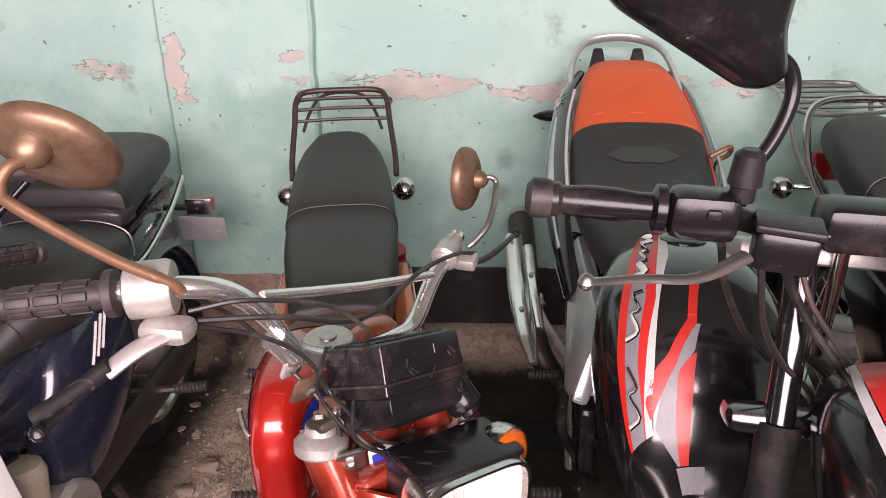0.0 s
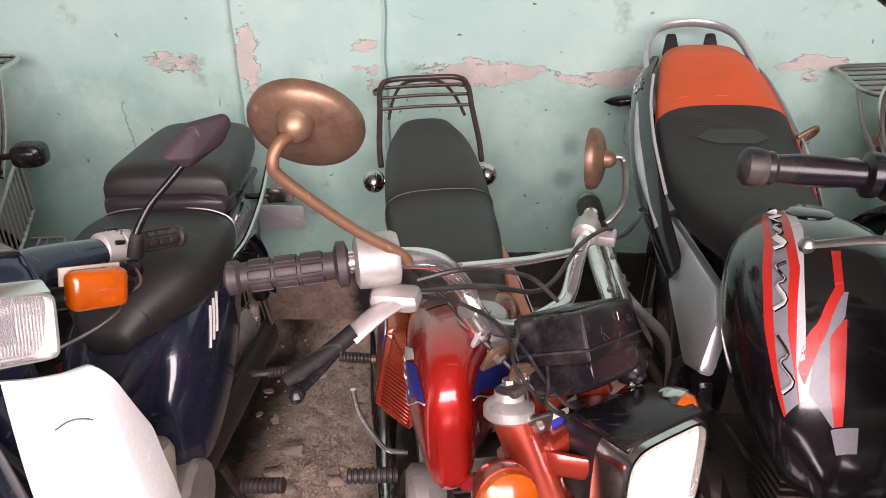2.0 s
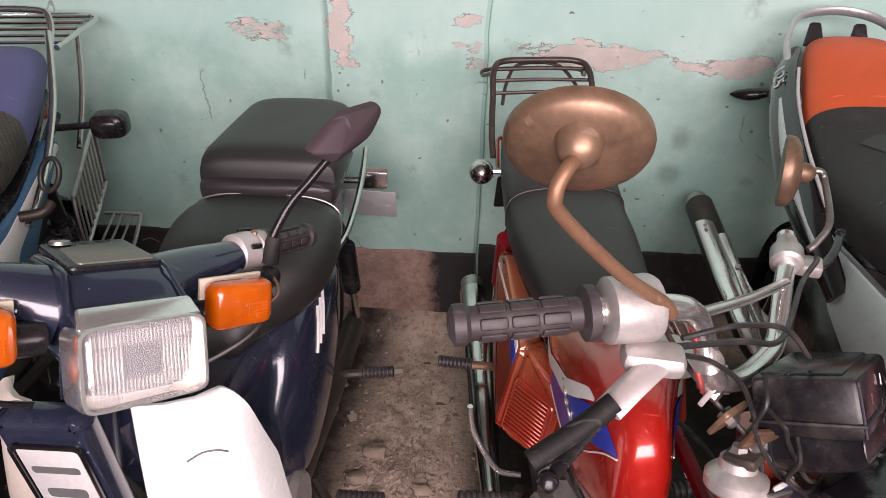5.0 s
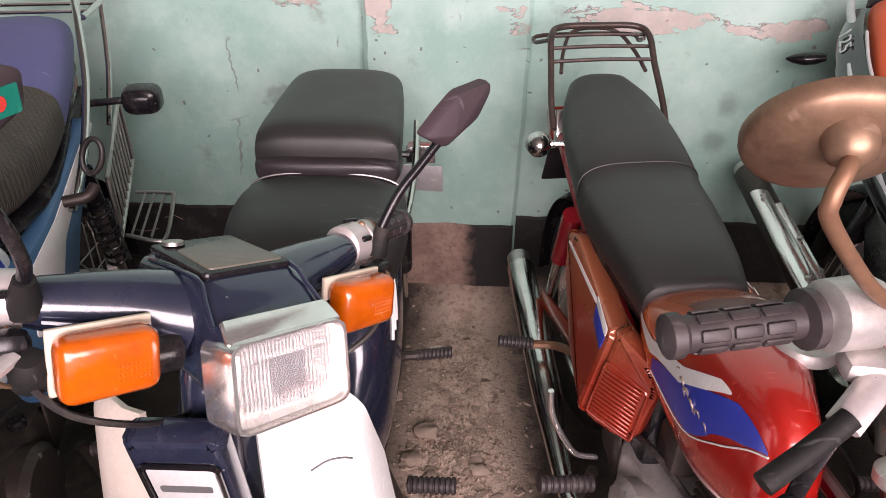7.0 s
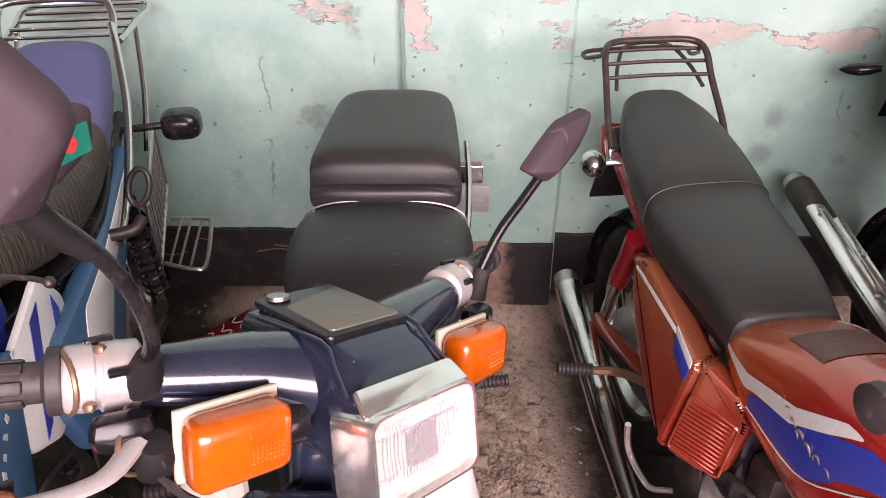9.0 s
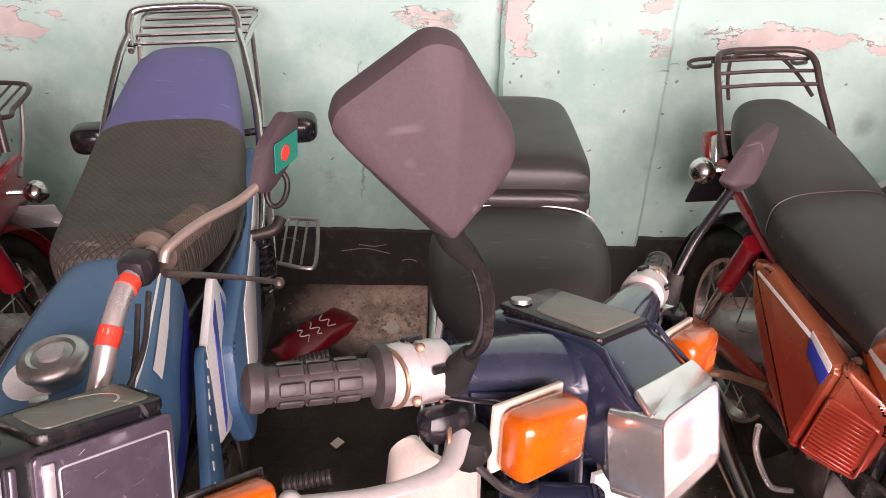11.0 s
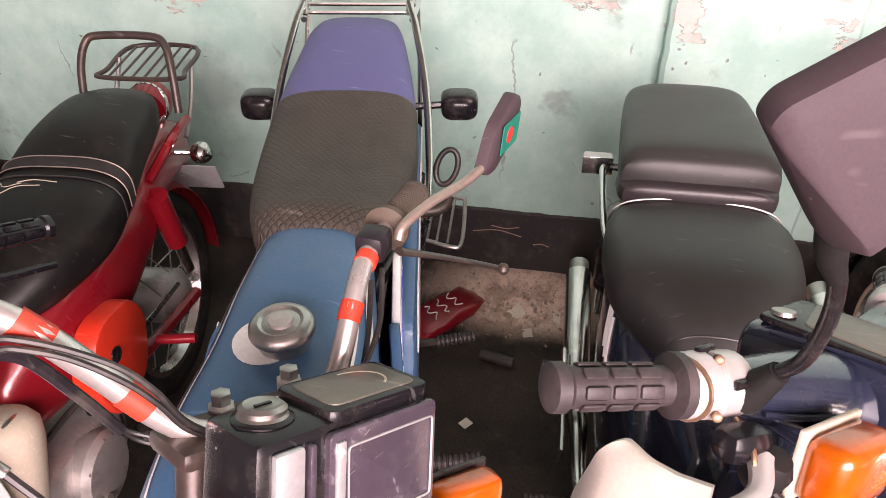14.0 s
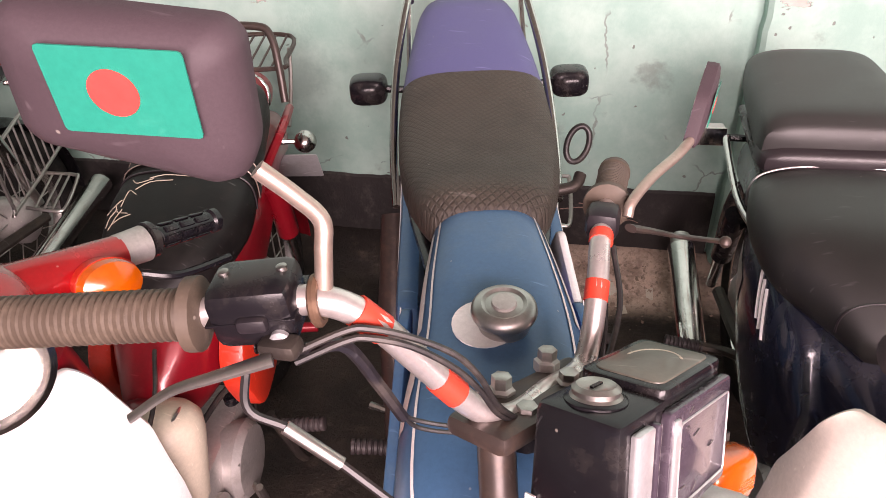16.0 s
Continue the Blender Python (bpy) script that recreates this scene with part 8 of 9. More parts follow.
    tf = frame_from(F(-0.1745, 0.905, 0.951), F(0.16, 0.83, 0.50) - F(0, 0, 0), F(0.45, -0.35, 0.75) - F(0, 0, 0)).at(0, 0.0015, 0)
    bmesh.ops.transform(bm, matrix=tf.m @ Matrix(((-1, 0, 0, 0), (0, 0, 1, 0), (0, 1, 0, 0), (0, 0, 0, 1))), verts=bm.verts)
    part("model_number", bm, silver_paint, m, smooth=False)
    rail = part("grab_rail", tube([F(-0.138, 0.82, 0.90), F(-0.142, 0.95, 0.965), F(-0.138, 1.02, 1.020), F(-0.105, 1.075, 1.066), F(-0.030, 1.095, 1.080), F(0.040, 1.09, 1.076), F(0.092, 1.05, 1.058), F(0.116, 0.98, 1.020), F(0.125, 0.90, 0.975), F(0.135, 0.80, 0.90)], 0.011, 12, 6, flat=(0.7, 1.25)), silver_paint, m, "silver loop-shaped grab rail")
    part("tail_cowl", Loft(F, [(0.94, 0, 0.93, 0.085, 0.05, 3), (1.02, 0, 0.965, 0.07, 0.04, 3), (1.08, 0, 0.985, 0.04, 0.022, 3)], 24).mesh(), black_paint, m)
    for x in (-0.07, 0.035):
        part("rail_support", plate(F.at(x, 1.045, 1.03, 0, -25), rounded([(-0.024, -0.03), (0.024, -0.03), (0.012, 0.028), (-0.012, 0.028)], 0.006, 3), 0.016, 0.004), dusty_plastic, rail)
    part("tail_lamp", box(F.at(0, 1.075, 0.93, 0, -15), 0.10, 0.03, 0.05, 0.01), red_lens, m)
    part("helmet_hook", tube([F(0.16, 0.66, 0.875), F(0.20, 0.67, 0.895), F(0.212, 0.69, 0.88), F(0.205, 0.72, 0.855), F(0.165, 0.72, 0.85)], 0.006, 8, 5), rust_tube, m)
    wr = F.at(0, 0.76, 0.30)
    drum_brake_rear(m, wr, 0.30, 0.09, F(0, 0.25, 0.34), 0.10)
    mudguard(m, wr, 0.335, 0.065, -8, 115, plastic, "rear_mudguard")
    part("number_plate", plate(F.at(-0.02, 1.03, 0.80, 0, 20), rounded([(-0.10, -0.05), (0.10, -0.05), (0.10, 0.05), (-0.10, 0.05)], 0.006), 0.003, 0.001), plastic, m)
    ex = part("exhaust", tube([F(-0.02, -0.12, 0.34), F(-0.05, -0.05, 0.22), F(-0.05, 0.20, 0.19), F(-0.08, 0.38, 0.22), F(-0.15, 0.47, 0.355), F(-0.226, 0.54, 0.460), F(-0.264, 1.04, 0.548)], [0.018, 0.018, 0.018, 0.018, 0.020, 0.036, 0.038], 18, 6), oily, m, "upswept steel silencer with a silver heat shield")
    part("heat_shield", tube([F(-0.222, 0.42, 0.452), F(-0.240, 0.50, 0.482), F(-0.262, 0.66, 0.522), F(-0.282, 0.88, 0.566)], [0.010, 0.022, 0.026, 0.022], 14, 4, flat=(1.1, 0.6)), satin_chrome, ex, "bright heat shield")
    part("shield_channel", tube([F(-0.206, 0.52, 0.486), F(-0.226, 0.66, 0.522), F(-0.240, 0.84, 0.556)], 0.011, 8, 4, flat=(1.2, 0.6)), satin_chrome, ex)
    for x, y, z in ((-0.252, 0.56, 0.514), (-0.286, 0.84, 0.578), (-0.230, 0.70, 0.538)):
        bolt(ex, F.at(x, y, z, 0, -6, -20), 0.007, 0.006)
    part("exhaust_tip", tube([F(-0.264, 1.03, 0.546), F(-0.268, 1.07, 0.553)], 0.031, 14, 1), steel, ex)
    engine(m, F.at(0, 0.06, 0.32), 1.05, oily)
    part("frame_tube", tube([F(0, -0.12, 0.60), F(0, -0.11, 0.46), F(0, -0.06, 0.27), F(0, 0.06, 0.22)], 0.02, 10, 5), black_paint, m)
    kl = part("kick_lever", tube([F(-0.13, 0.22, 0.36), F(-0.165, 0.21, 0.44), F(-0.165, 0.20, 0.54), F(-0.135, 0.19, 0.568), F(-0.115, 0.165, 0.570)], 0.010, 10, 5), dusty_plastic, m)
    part("lever_end", tube([F(-0.118, 0.168, 0.570), F(-0.112, 0.158, 0.572)], 0.0125, 12, 1), white_plastic, kl, "pale round end of the kick lever")
    part("brake_pedal", tube([F(-0.15, 0.18, 0.28), F(-0.17, 0.0, 0.27), F(-0.18, -0.06, 0.30)], 0.008, 8, 4), steel, m)
    part("side_stand", tube([F(0.12, 0.12, 0.26), F(0.18, 0.16, 0.10), F(0.22, 0.20, 0.014)], 0.012, 8, 4), oily, m)
    # steering, nearly straight
    u = V(0.993, -0.12, -0.03)
    S = frame_from((0.455, 0.985, 1.01), u, (0, 0.34, 0.94))
    axle = F(0.06, -0.50, 0.30)
    wf = frame_from(axle, V(u.x, u.y, 0), (0, 0, 1))
    wheel(m, wf, 0.30, 0.075)
    mudguard(m, wf, 0.33, 0.06, 30, 190, black_paint, "front_mudguard")
    fork(m, S(0.045, -0.03, -0.02), axle, u, 0.092, black_paint, rubber, 0.24)
    part("clutch_pipe", tube([V(0.425, 0.93, 1.075), V(0.430, 0.935, 1.045), V(0.436, 0.945, 0.985), V(0.440, 0.955, 0.90)], 0.008, 10, 4), chrome, m, "bright vertical chromed tube")
    part("top_clamp", box(S.at(0, -0.01, 0.0), 0.235, 0.07, 0.024, 0.008), alloy, m)
    part("lower_clamp", box(S.at(0, -0.02, -0.19), 0.215, 0.055, 0.028, 0.010), black_paint, m)
    part("ignition_lock", lathe(S.at(0, 0.015, 0.02), [(0.026, 0), (0.026, 0.02), (0.02, 0.026), (0.002, 0.027)], 20), plastic, m)
    bar = part("handlebar", tube([(0.116, 0.912, 1.102), (0.20, 0.902, 1.098), (0.285, 0.895, 1.092), (0.345, 0.915, 1.070), (0.39, 0.945, 1.045), (0.455, 0.965, 1.035), (0.52, 0.935, 1.04), (0.565, 0.895, 1.062), (0.63, 0.865, 1.080), (0.72, 0.85, 1.085), (0.81, 0.85, 1.085)], 0.0115, 12, 6), plastic, m)
    for a, b in ((V(0.122, 0.911, 1.102), V(0.236, 0.899, 1.096)), (V(0.80, 0.85, 1.085), V(0.68, 0.855, 1.083))):
        ribbed_grip(bar, a, b, 0.0168, plastic, rings=1)
        end = frame_from(a, a - b, (0, 0, 1)).at(0, 0, 0, 0, 0, 90)
        part("bar_end", lathe(end, [(0.018, -0.004), (0.020, 0.004), (0.020, 0.016), (0.013, 0.022), (0.002, 0.023)], 18), dusty_plastic, bar)
    k = frame_from((0.262, 0.896, 1.094), (0.12, -0.012, -0.005), (0, 0, 1))
    sw = part("switch_housing", box(k.at(0.006, 0, 0), 0.066, 0.048, 0.048, 0.012), plastic, bar)
    part("switch_knob", box(k.at(0.012, -0.024, 0.008), 0.014, 0.008, 0.010, 0.003), dusty_plastic, sw)
    res = part("brake_reservoir", box(k.at(0.082, -0.016, -0.022, -12), 0.056, 0.044, 0.040, 0.007), plastic, bar)
    part("reservoir_lid", box(k.at(0.082, -0.016, 0.001, -12), 0.060, 0.047, 0.008, 0.003), dusty_plastic, res)
    part("mirror_clamp", lathe(k.at(0.040, 0.004, 0.015), [(0.012, 0), (0.012, 0.014), (0.016, 0.016), (0.014, 0.045), (0.008, 0.05)], 14), dusty_plastic, bar)
    lever(bar, [k(0.045, -0.035, -0.026), k(0.0, -0.058, -0.042), k(-0.05, -0.062, -0.046), k(-0.098, -0.052, -0.060)], 0.0058, steel)
    fr = frame_from((0.318, 0.925, 1.235), (0.97, 0.20, 0.0), (0.0, -0.20, 0.98))
    shell_mirror(bar, fr, [(-0.170, 0.064), (-0.172, 0.09), (-0.168, 0.125), (-0.10, 0.150), (-0.02, 0.150), (-0.004, 0.10), (-0.002, 0.03), (0.014, -0.016), (-0.004, -0.028), (-0.030, -0.025), (-0.155, 0.048)], 0.042, [(0.303, 0.900, 1.10), (0.305, 0.903, 1.125), (0.330, 0.915, 1.160), (0.344, 0.925, 1.195), (0.340, 0.928, 1.222), (0.320, 0.925, 1.240)], plastic, plastic, 0.0072)
    fr = frame_from((0.62, 0.89, 1.212), (0.97, -0.20, 0.0), (0.0, -0.20, 0.98))
    shell_mirror(bar, fr, [(0.172, 0.098), (0.168, 0.125), (0.10, 0.150), (0.02, 0.150), (0.0, 0.10), (-0.010, 0.030), (-0.006, -0.006), (0.022, -0.008), (0.10, 0.040)], 0.045, [(0.645, 0.868, 1.085), (0.642, 0.87, 1.13), (0.615, 0.885, 1.18), (0.618, 0.888, 1.222)], plastic, plastic, 0.0072)
    # nose fairing with lamp
    nose = Loft(S, [(-0.235, 0.085, -0.255, 0.085, 0.070, 2.8), (-0.20, 0.085, -0.235, 0.112, 0.095, 2.8), (-0.13, 0.08, -0.200, 0.122, 0.098, 3), (-0.06, 0.075, -0.175, 0.105, 0.072, 3)], 36, round_ends=(0.15, 0.1))
    c = part("nose_fairing", nose.mesh(), black_paint, m, "black nose fairing with red and white stripes")
    part("red_stripe", nose.band(0.05, 0.98, lin(100, 96, 94), lin(142, 132, 122), 0.0014, 18, 6), red_decal, c)
    part("white_stripe", nose.band(0.05, 0.98, lin(143, 133, 123), lin(151, 140, 128), 0.0015, 18, 3), white_decal, c)
    part("windscreen", Loft(S, [(-0.17, 0.09, -0.07, 0.075, 0.012, 3), (-0.12, 0.09, -0.02, 0.080, 0.012, 3), (-0.09, 0.09, 0.02, 0.070, 0.010, 3)], 24).mesh(), navy, m)
    headlight(c, S.at(0.085, -0.235, -0.26, 0, -10), 0.080, 0.062, 0.05, black_paint, black_paint, 3.5, 7)
    part("instrument_panel", box(S.at(0.02, -0.075, 0.035, 0, 20), 0.15, 0.06, 0.05, 0.012), plastic, m)
    for side in (1,):
        lamp_box(m, S.at(side * 0.17 + 0.06, -0.14, -0.16), 0.075, 0.05, 0.04, amber, plastic, "indicator", 0.012)
        part("indicator_stalk", tube([S(side * 0.10 + 0.03, -0.12, -0.15), S(side * 0.14 + 0.03, -0.12, -0.16)], 0.010, 8, 1), plastic, m)
    cable(m, [k(0.06, -0.03, -0.03), V(0.335, 0.87, 0.99), V(0.37, 0.89, 0.93), V(0.43, 0.92, 0.86), V(0.45, 0.95, 0.78)], 0.0035)
    cable(m, [k(0.09, 0.0, -0.04), V(0.37, 0.90, 1.01), V(0.41, 0.90, 0.95), V(0.47, 0.90, 0.88)], 0.005)
    cable(m, [k(0.03, 0.0, -0.03), V(0.315, 0.93, 1.0), V(0.36, 0.97, 0.92), V(0.41, 1.0, 0.86)], 0.004)
    cable(m, [k(0.10, -0.02, -0.04), V(0.385, 0.88, 1.0), V(0.44, 0.90, 0.93), V(0.50, 0.93, 0.86)], 0.003, steel)
    return m


black_motorcycle()

# ---- the motorcycles at either end of the row ----


def plain_motorcycle(F, base, label, paint, seat_mat, guard):
    m = thing("motorcycle", base, label, "motorcycle", "parked motorcycles")
    body = Loft(F, [(0.20, 0, 0.735, 0.085, 0.050, 3), (0.30, 0, 0.742, 0.112, 0.062, 3), (0.50, 0, 0.765, 0.130, 0.068, 3), (0.68, 0, 0.810, 0.128, 0.070, 3), (0.82, 0, 0.850, 0.112, 0.064, 3), (0.90, 0, 0.858, 0.09, 0.05, 3)], 36, round_ends=(0.3, 0.5))
    s = part("seat", body.mesh(), seat_mat, m)
    seam(s, body, 0.5)
    tank = Loft(F, [(-0.20, 0, 0.68, 0.06, 0.07, 2.8), (-0.12, 0, 0.71, 0.115, 0.115, 2.8), (0.0, 0, 0.725, 0.135, 0.125, 2.8), (0.14, 0, 0.72, 0.12, 0.105, 2.8), (0.22, 0, 0.71, 0.095, 0.075, 2.8)], 36)
    t = part("fuel_tank", tank.mesh(), paint, m)
    part("fuel_cap", lathe(F.at(0, 0.02, 0.848), [(0.036, 0), (0.036, 0.008), (0.03, 0.012), (0.002, 0.012)], 24), chrome, t)
    for side in (-1, 1):
        part("side_cover", plate(F.at(side * 0.122, 0, 0, 90), rounded([(0.22, 0.45), (0.24, 0.62), (0.55, 0.68), (0.60, 0.60), (0.42, 0.44)], 0.03), 0.045, 0.014), paint, m)
        a, b = F(side * 0.135, 0.68, 0.70), F(side * 0.115, 0.80, 0.36)
        sh = part("shock_absorber", tube([a, a.lerp(b, 0.5)], 0.024, 14, 1), chrome, m)
        part("shock_rod", tube([a.lerp(b, 0.5), b], 0.013, 10, 1), steel, sh)
        round_lamp(m, F.at(side * 0.165, 0.90, 0.715, 180), 0.030, amber, chrome, [F(side * 0.09, 0.88, 0.72), F(side * 0.13, 0.90, 0.717), F(side * 0.165, 0.90, 0.715)])
        footpeg(m, F(side * 0.26, 0.30, 0.30), F(side * 0.16, 0.30, 0.29), 0.015)
        part("frame_rail", tube([F(side * 0.05, -0.06, 0.60), F(side * 0.085, 0.3, 0.58), F(side * 0.10, 0.66, 0.68), F(side * 0.09, 0.92, 0.76)], 0.013, 8, 5), plastic, m)
    part("grab_loop", tube([F(-0.135, 0.66, 0.70), F(-0.155, 0.78, 0.78), F(-0.150, 0.86, 0.88), F(-0.11, 0.91, 0.935), F(0.0, 0.93, 0.945), F(0.11, 0.91, 0.935), F(0.150, 0.86, 0.88), F(0.155, 0.78, 0.78), F(0.135, 0.66, 0.70)], 0.0095, 10, 6), chrome, m, "chromed loop behind the seat")
    rack = part("rear_carrier", tube([F(-0.11, 0.97, 0.90), F(-0.12, 1.12, 0.925), F(-0.10, 1.18, 0.935), F(0.10, 1.18, 0.935), F(0.12, 1.12, 0.925), F(0.11, 0.97, 0.90)], 0.0065, 8, 5, closed=True), steel, m, "flat wire rear carrier")
    for i in range(5):
        part("carrier_bar", tube([F(-0.115, 1.0 + 0.04 * i, 0.905 + 0.006 * i), F(0.115, 1.0 + 0.04 * i, 0.905 + 0.006 * i)], 0.004, 6, 1), steel, rack)
    for side in (-1, 1):
        part("carrier_strut", tube([F(side * 0.11, 1.06, 0.912), F(side * 0.11, 0.98, 0.80), F(side * 0.10, 0.90, 0.74)], 0.006, 8, 3), steel, rack)
    wr = F.at(0, 0.80, 0.295)
    drum_brake_rear(m, wr, 0.295, 0.085, F(0, 0.33, 0.33), 0.10)
    mudguard(m, wr, 0.325, 0.06, -8, 125, plastic, "rear_mudguard")
    part("tail_lamp", box(F.at(0, 1.0, 0.74, 0, -20), 0.10, 0.06, 0.08, 0.014), red_lens, m)
    part("exhaust", tube([F(0.02, -0.13, 0.36), F(0.12, -0.1, 0.22), F(0.17, 0.3, 0.19), F(0.17, 0.6, 0.23), F(0.165, 1.05, 0.30)], [0.017, 0.017, 0.02, 0.036, 0.036], 14, 6), chrome, m)
    engine(m, F.at(0, 0.15, 0.30))
    part("down_tube", tube([F(0, -0.13, 0.72), F(0, -0.10, 0.5), F(0, -0.02, 0.28), F(0, 0.02, 0.22)], 0.019, 10, 5), plastic, m)
    part("centre_stand", tube([F(0.11, 0.36, 0.24), F(0.15, 0.38, 0.06), F(0.16, 0.42, 0.014)], 0.012, 8, 4), oily, m)
    S = F.at(0, -0.15, 0.86, 0, -20)
    axle = F(0, -0.46, 0.29)
    wheel(m, F.at(0, -0.46, 0.29), 0.29, 0.075)
    mudguard(m, F.at(0, -0.46, 0.29), 0.32, 0.055, 40, 200, chrome, "front_mudguard")
    e1 = F(1, 0, 0) - F(0, 0, 0)
    fork(m, S(0, -0.02, 0.0), axle, e1, 0.09, chrome, alloy, 0.45)
    part("top_clamp", box(S.at(0, 0, 0.0), 0.23, 0.07, 0.024, 0.008), alloy, m)
    bar = part("handlebar", tube([S(-0.36, 0.12, 0.10), S(-0.24, 0.05, 0.12), S(-0.16, 0.0, 0.10), S(-0.08, 0, 0.03), S(0, 0, 0.02), S(0.08, 0, 0.03), S(0.16, 0.0, 0.10), S(0.24, 0.05, 0.12), S(0.36, 0.12, 0.10)], 0.0115, 12, 5), chrome, m)
    for side in (-1, 1):
        ribbed_grip(bar, S(side * 0.365, 0.123, 0.10), S(side * 0.25, 0.055, 0.119), 0.019, plastic)
    headlight(m, S.at(0, -0.13, -0.07, 0, -6), 0.085, 0.085, 0.12, paint, chrome, 2.0, 9)
    part("instrument_panel", box(S.at(0, -0.08, 0.06, 0, 12), 0.17, 0.08, 0.07, 0.02), plastic, m)
    if guard:
        def G(t, z):
            return F(0.145, 0.66, 0).lerp(F(0.155, 0.93, 0), t) + V(0, 0, z)
        g = part("side_guard", tube([G(0.0, 0.42), G(0.02, 0.41), G(0.9, 0.485), G(1.0, 0.51), G(0.98, 0.66), G(0.9, 0.675), G(0.1, 0.60), G(0.0, 0.58)], 0.0055, 8, 5, closed=True), steel, m, "wire side guard with a foot tray")
        for i in range(8):
            t = 0.10 + 0.11 * i
            part("guard_wire", tube([G(t, 0.415 + 0.08 * t), G(t, 0.59 + 0.09 * t)], 0.0032, 6, 1), steel, g)
        part("foot_tray", tube([F(0.15, 0.70, 0.40), F(0.24, 0.70, 0.39), F(0.262, 0.72, 0.395), F(0.262, 0.81, 0.44), F(0.245, 0.825, 0.447), F(0.15, 0.83, 0.45)], 0.0055, 8, 6), steel, g)
        for x in (0.175, 0.205, 0.232):
            part("tray_wire", tube([F(x, 0.70, 0.398), F(x, 0.828, 0.449)], 0.0035, 6, 1), steel, g)
    return m


plain_motorcycle(Local((1.06, 1.16, 0), yaw=3), (1.04, 1.46, 0), "dark motorcycle with a black seat and chromed grab loop", black_paint, vinyl, False)
plain_motorcycle(Local((-3.05, 1.15, 0), yaw=6), (-3.10, 1.45, 0), "dark motorcycle with a wire side guard", black_paint, vinyl, True)

# ---- litter on the floor ----


def floor_z(x, y):
    return ground_height(x, y)


def scrap(x, y, w, h, turn, lift):
    bm = bmesh.new()
    n = 5
    vs = []
    for i in range(n):
        for j in range(n):
            a, b = (i / (n - 1) - 0.5) * w, (j / (n - 1) - 0.5) * h
            px = x + a * math.cos(turn) - b * math.sin(turn)
            py = y + a * math.sin(turn) + b * math.cos(turn)
            vs.append(bm.verts.new((px, py, floor_z(px, py) + 0.003 + lift * (i / n) ** 2 + 0.002 * noise.noise(V(a * 60, b * 60, x)))))
    for i in range(n - 1):
        for j in range(n - 1):
            bm.faces.new((vs[i * n + j], vs[(i + 1) * n + j], vs[(i + 1) * n + j + 1], vs[i * n + j + 1]))
    ex = bmesh.ops.extrude_face_region(bm, geom=bm.faces[:])
    bmesh.ops.translate(bm, vec=(0, 0, 0.001), verts=[g for g in ex["geom"] if isinstance(g, bmesh.types.BMVert)])
    return solid("paper_scrap", bm, paper, "torn off-white scrap of paper on the floor", "paper", "litter")


for a in ((-1.250, 2.205, 0.050, 0.038, 0.6, 0.004), (-1.205, 2.130, 0.030, 0.042, 0.2, 0.003), (-1.118, 2.20, 0.022, 0.03, 0.1, 0.006), (-1.33, 1.72, 0.03, 0.028, 0.9, 0.003), (-0.70, 2.05, 0.04, 0.02, 0.3, 0.004)):
    scrap(*a)

pk = Local((-1.475, 2.140, 0.038), yaw=-38, pitch=4)
packet = thing("plastic_packet", (-1.475, 2.14, 0), "crumpled red plastic packet with pale strokes on the floor", "packet", "litter")
pbm = Loft(pk, [(-0.14, 0, 0, 0.055, 0.006, 3), (-0.10, 0.004, 0.004, 0.064, 0.022, 3), (0.0, -0.004, 0.0, 0.068, 0.028, 3), (0.09, 0.003, 0.003, 0.062, 0.022, 3), (0.13, 0, 0, 0.052, 0.006, 3)], 24, 4).mesh()
for v in pbm.verts:
    v.co += V(0.004 * noise.noise(v.co * 40), 0.004 * noise.noise(v.co * 45 + V(3, 0, 0)), 0.011 * noise.noise(v.co * 32))
part("wrapper", pbm, deep_red, packet)
for j in range(3):
    pts = [pk(-0.035 + 0.012 * i, -0.05 + 0.045 * j + 0.012 * math.sin(i * 1.9 + j), 0.0315) for i in range(7)]
    part("pale_stroke", tube(pts, 0.0020, 6, 4), white_stripe, packet)

pipe = tube([(-1.33, 1.985, 0.022), (-1.23, 1.965, 0.022)], 0.016, 14, 1)
solid("rubber_sleeve", pipe, grip_rubber, "short grey ribbed rubber sleeve on the floor", "sleeve", "litter")


def crumbs(count, spots, seed, lo, hi, name, label):
    """Loose earth and grit, thickest in the gaps between the wheels."""
    rng = random.Random(seed)
    bm = bmesh.new()
    for _ in range(count):
        cx, cy, rx, ry = rng.choice(spots)
        x, y = rng.gauss(cx, rx), min(2.28, rng.gauss(cy, ry))
        r = lo + (hi - lo) * rng.random() ** 3
        z = floor_z(x, y) + r * 0.25
        turn = Euler((rng.random() * 6, rng.random() * 6, rng.random() * 6)).to_matrix()
        vs = [bm.verts.new(V(x, y, z) + turn @ V(a * r * rng.uniform(0.6, 1.2), b * r * rng.uniform(0.6, 1.2), c * r * rng.uniform(0.4, 0.8))) for a, b, c in ((1, 0, 0), (-1, 0, 0), (0, 1, 0), (0, -1, 0), (0, 0, 1), (0, 0, -1))]
        for f in ((0, 2, 4), (2, 1, 4), (1, 3, 4), (3, 0, 4), (2, 0, 5), (1, 2, 5), (3, 1, 5), (0, 3, 5)):
            bm.faces.new([vs[i] for i in f])
    ob = part(name, bm, rubble_mat, None, smooth=False)
    return tagged(ob, label, "rubble", kind="stuff")


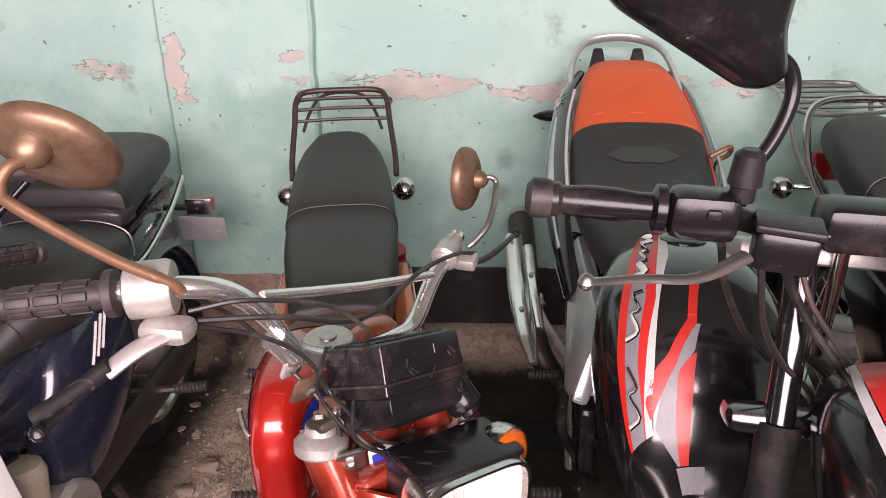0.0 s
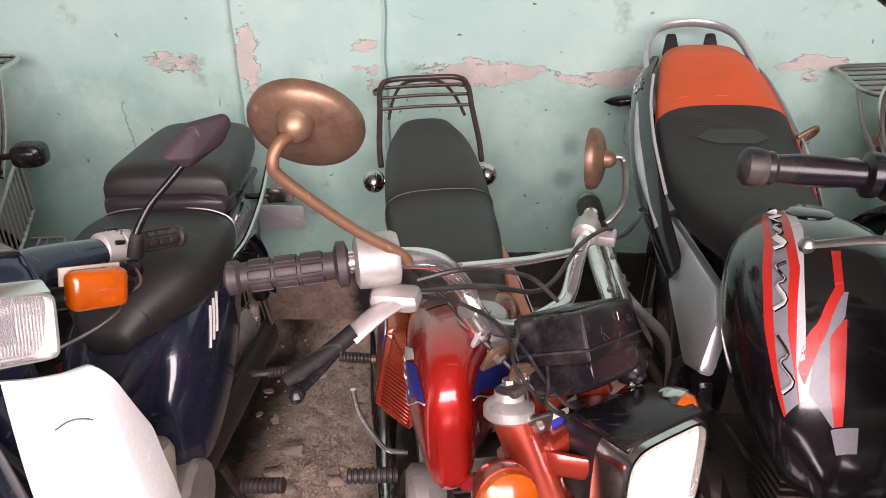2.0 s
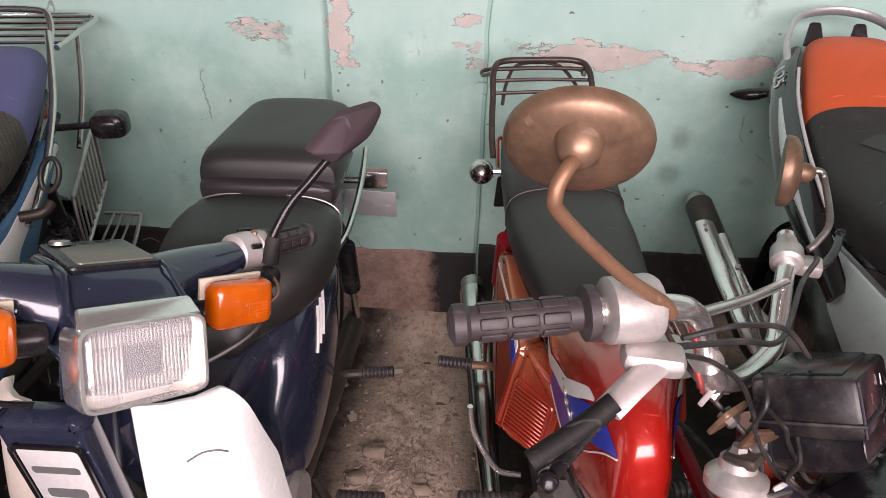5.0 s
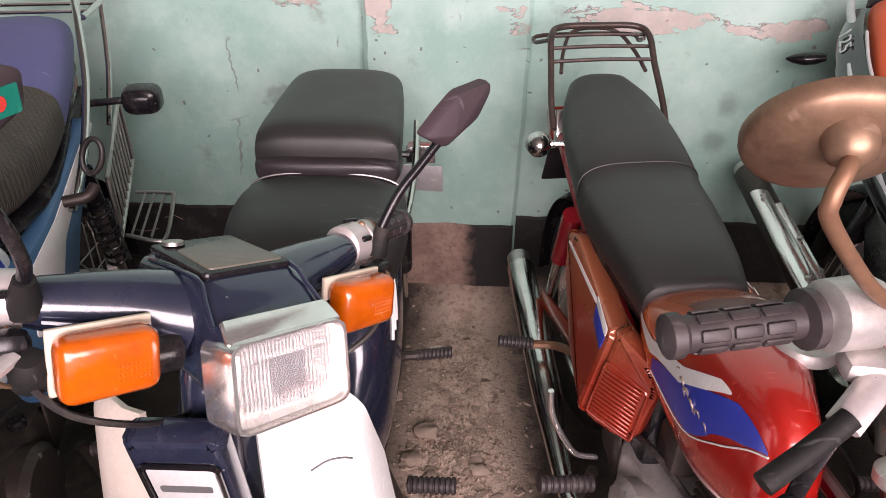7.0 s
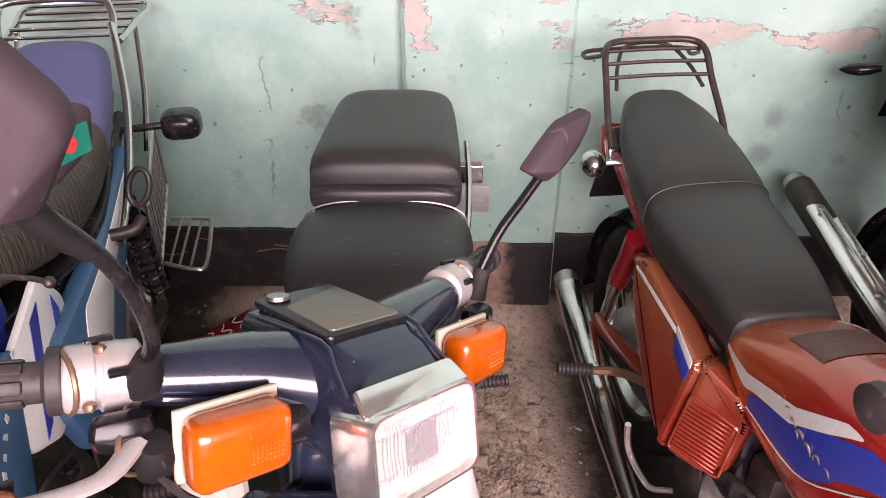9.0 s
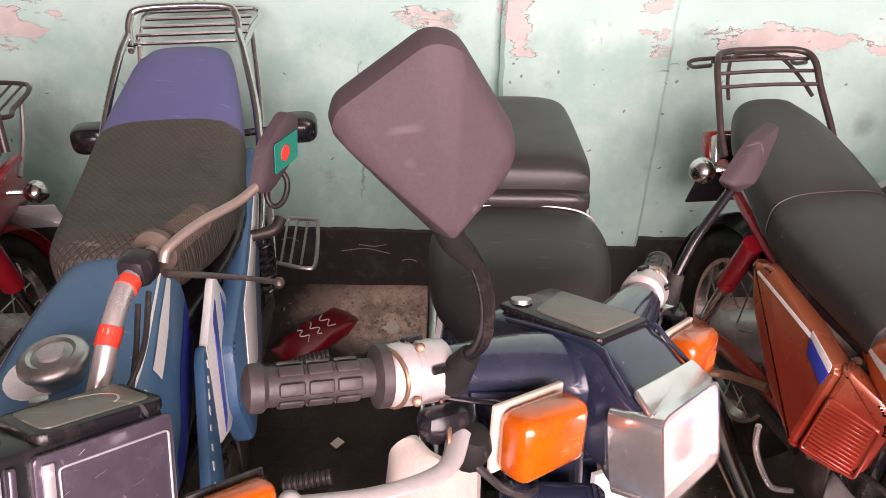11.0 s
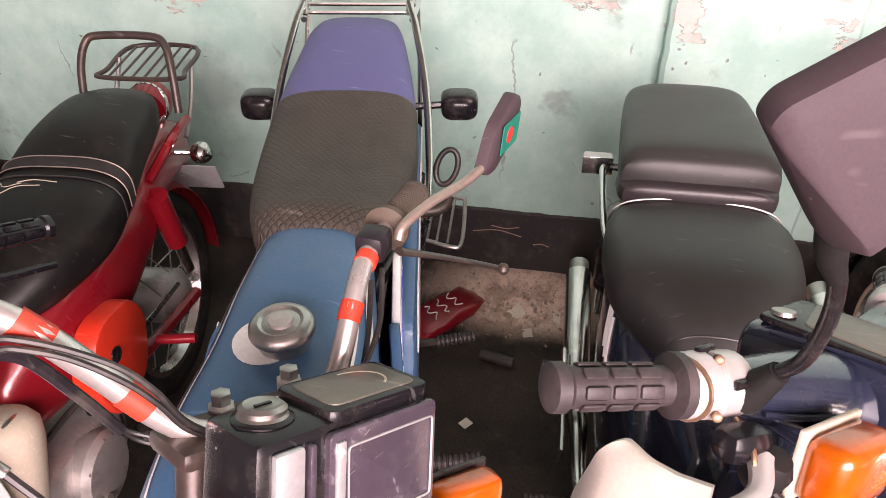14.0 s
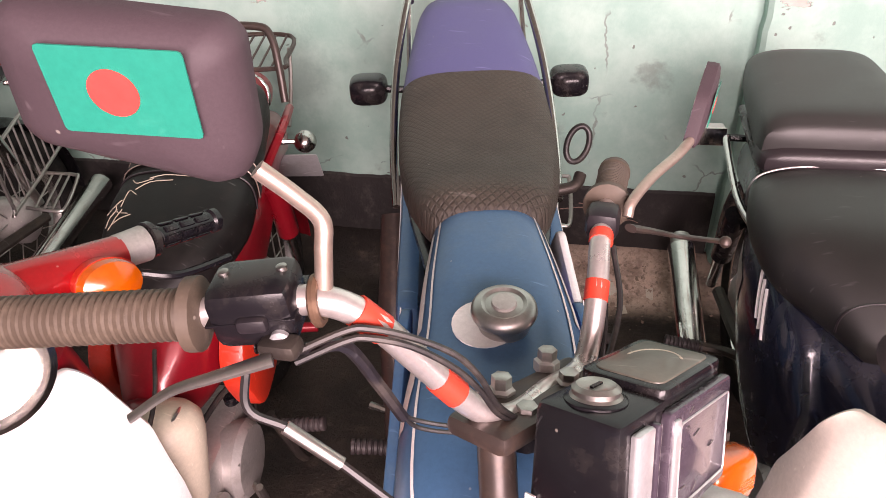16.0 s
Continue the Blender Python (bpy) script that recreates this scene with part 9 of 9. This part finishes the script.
SPOTS = ((-0.62, 1.28, 0.06, 0.09), (-0.58, 1.36, 0.05, 0.06), (-0.62, 1.75, 0.08, 0.18), (-0.60, 1.50, 0.07, 0.12), (-0.66, 1.95, 0.07, 0.12), (-0.62, 1.66, 0.05, 0.06), (-1.25, 2.2, 0.15, 0.05), (-0.62, 1.3, 0.08, 0.2))
crumbs(4200, SPOTS, 4, 0.0015, 0.010, "earth_crumbs", "loose brown earth crumbs and grit on the floor")
for i, (x, y, r) in enumerate(((-0.70, 1.70, 0.028), (-0.735, 1.60, 0.022), (-0.68, 1.55, 0.018), (-0.56, 1.58, 0.02), (-0.64, 1.44, 0.025))):
    rng = random.Random(i)
    bm = bmesh.new()
    bmesh.ops.create_icosphere(bm, subdivisions=2, radius=r)
    for v in bm.verts:
        v.co = V(v.co.x * 1.3, v.co.y * 0.9, v.co.z * 0.55) * (1 + 0.5 * noise.noise(v.co * 60 + V(i, 0, 0)))
        v.co += V(x, y, floor_z(x, y) + r * 0.35)
    solid("earth_clod", bm, rubble_mat, "brown clod of dry earth on the floor", "clod", "litter")


def flakes(count, spots, seed):
    """Flat scales of trodden earth and fallen limewash that have curled off the floor."""
    rng = random.Random(seed)
    bm = bmesh.new()
    for _ in range(count):
        cx, cy, rx, ry = rng.choice(spots)
        x, y = rng.gauss(cx, rx), min(2.26, rng.gauss(cy, ry))
        r = rng.uniform(0.006, 0.022)
        tilt = Euler((rng.gauss(0, 0.16), rng.gauss(0, 0.16), rng.random() * 6.3)).to_matrix()
        base = V(x, y, floor_z(x, y) + 0.004)
        n = rng.choice((5, 6, 7))
        ring = [(r * rng.uniform(0.55, 1.1) * math.cos(6.283 * i / n), r * rng.uniform(0.4, 0.8) * math.sin(6.283 * i / n)) for i in range(n)]
        top = [bm.verts.new(base + tilt @ V(a, b, 0.0025)) for a, b in ring]
        low = [bm.verts.new(base + tilt @ V(a * 1.05, b * 1.05, -0.003)) for a, b in ring]
        bm.faces.new(top)
        for i in range(n):
            bm.faces.new((low[i], low[(i + 1) % n], top[(i + 1) % n], top[i]))
    ob = part("earth_flakes", bm, rubble_mat, None, smooth=False)
    return tagged(ob, "flat curled flakes of dry earth on the floor", "rubble", kind="stuff")


flakes(150, ((-0.62, 1.28, 0.08, 0.10), (-0.60, 1.42, 0.07, 0.07), (-0.66, 1.62, 0.07, 0.12), (-0.62, 1.95, 0.10, 0.16)), 9)
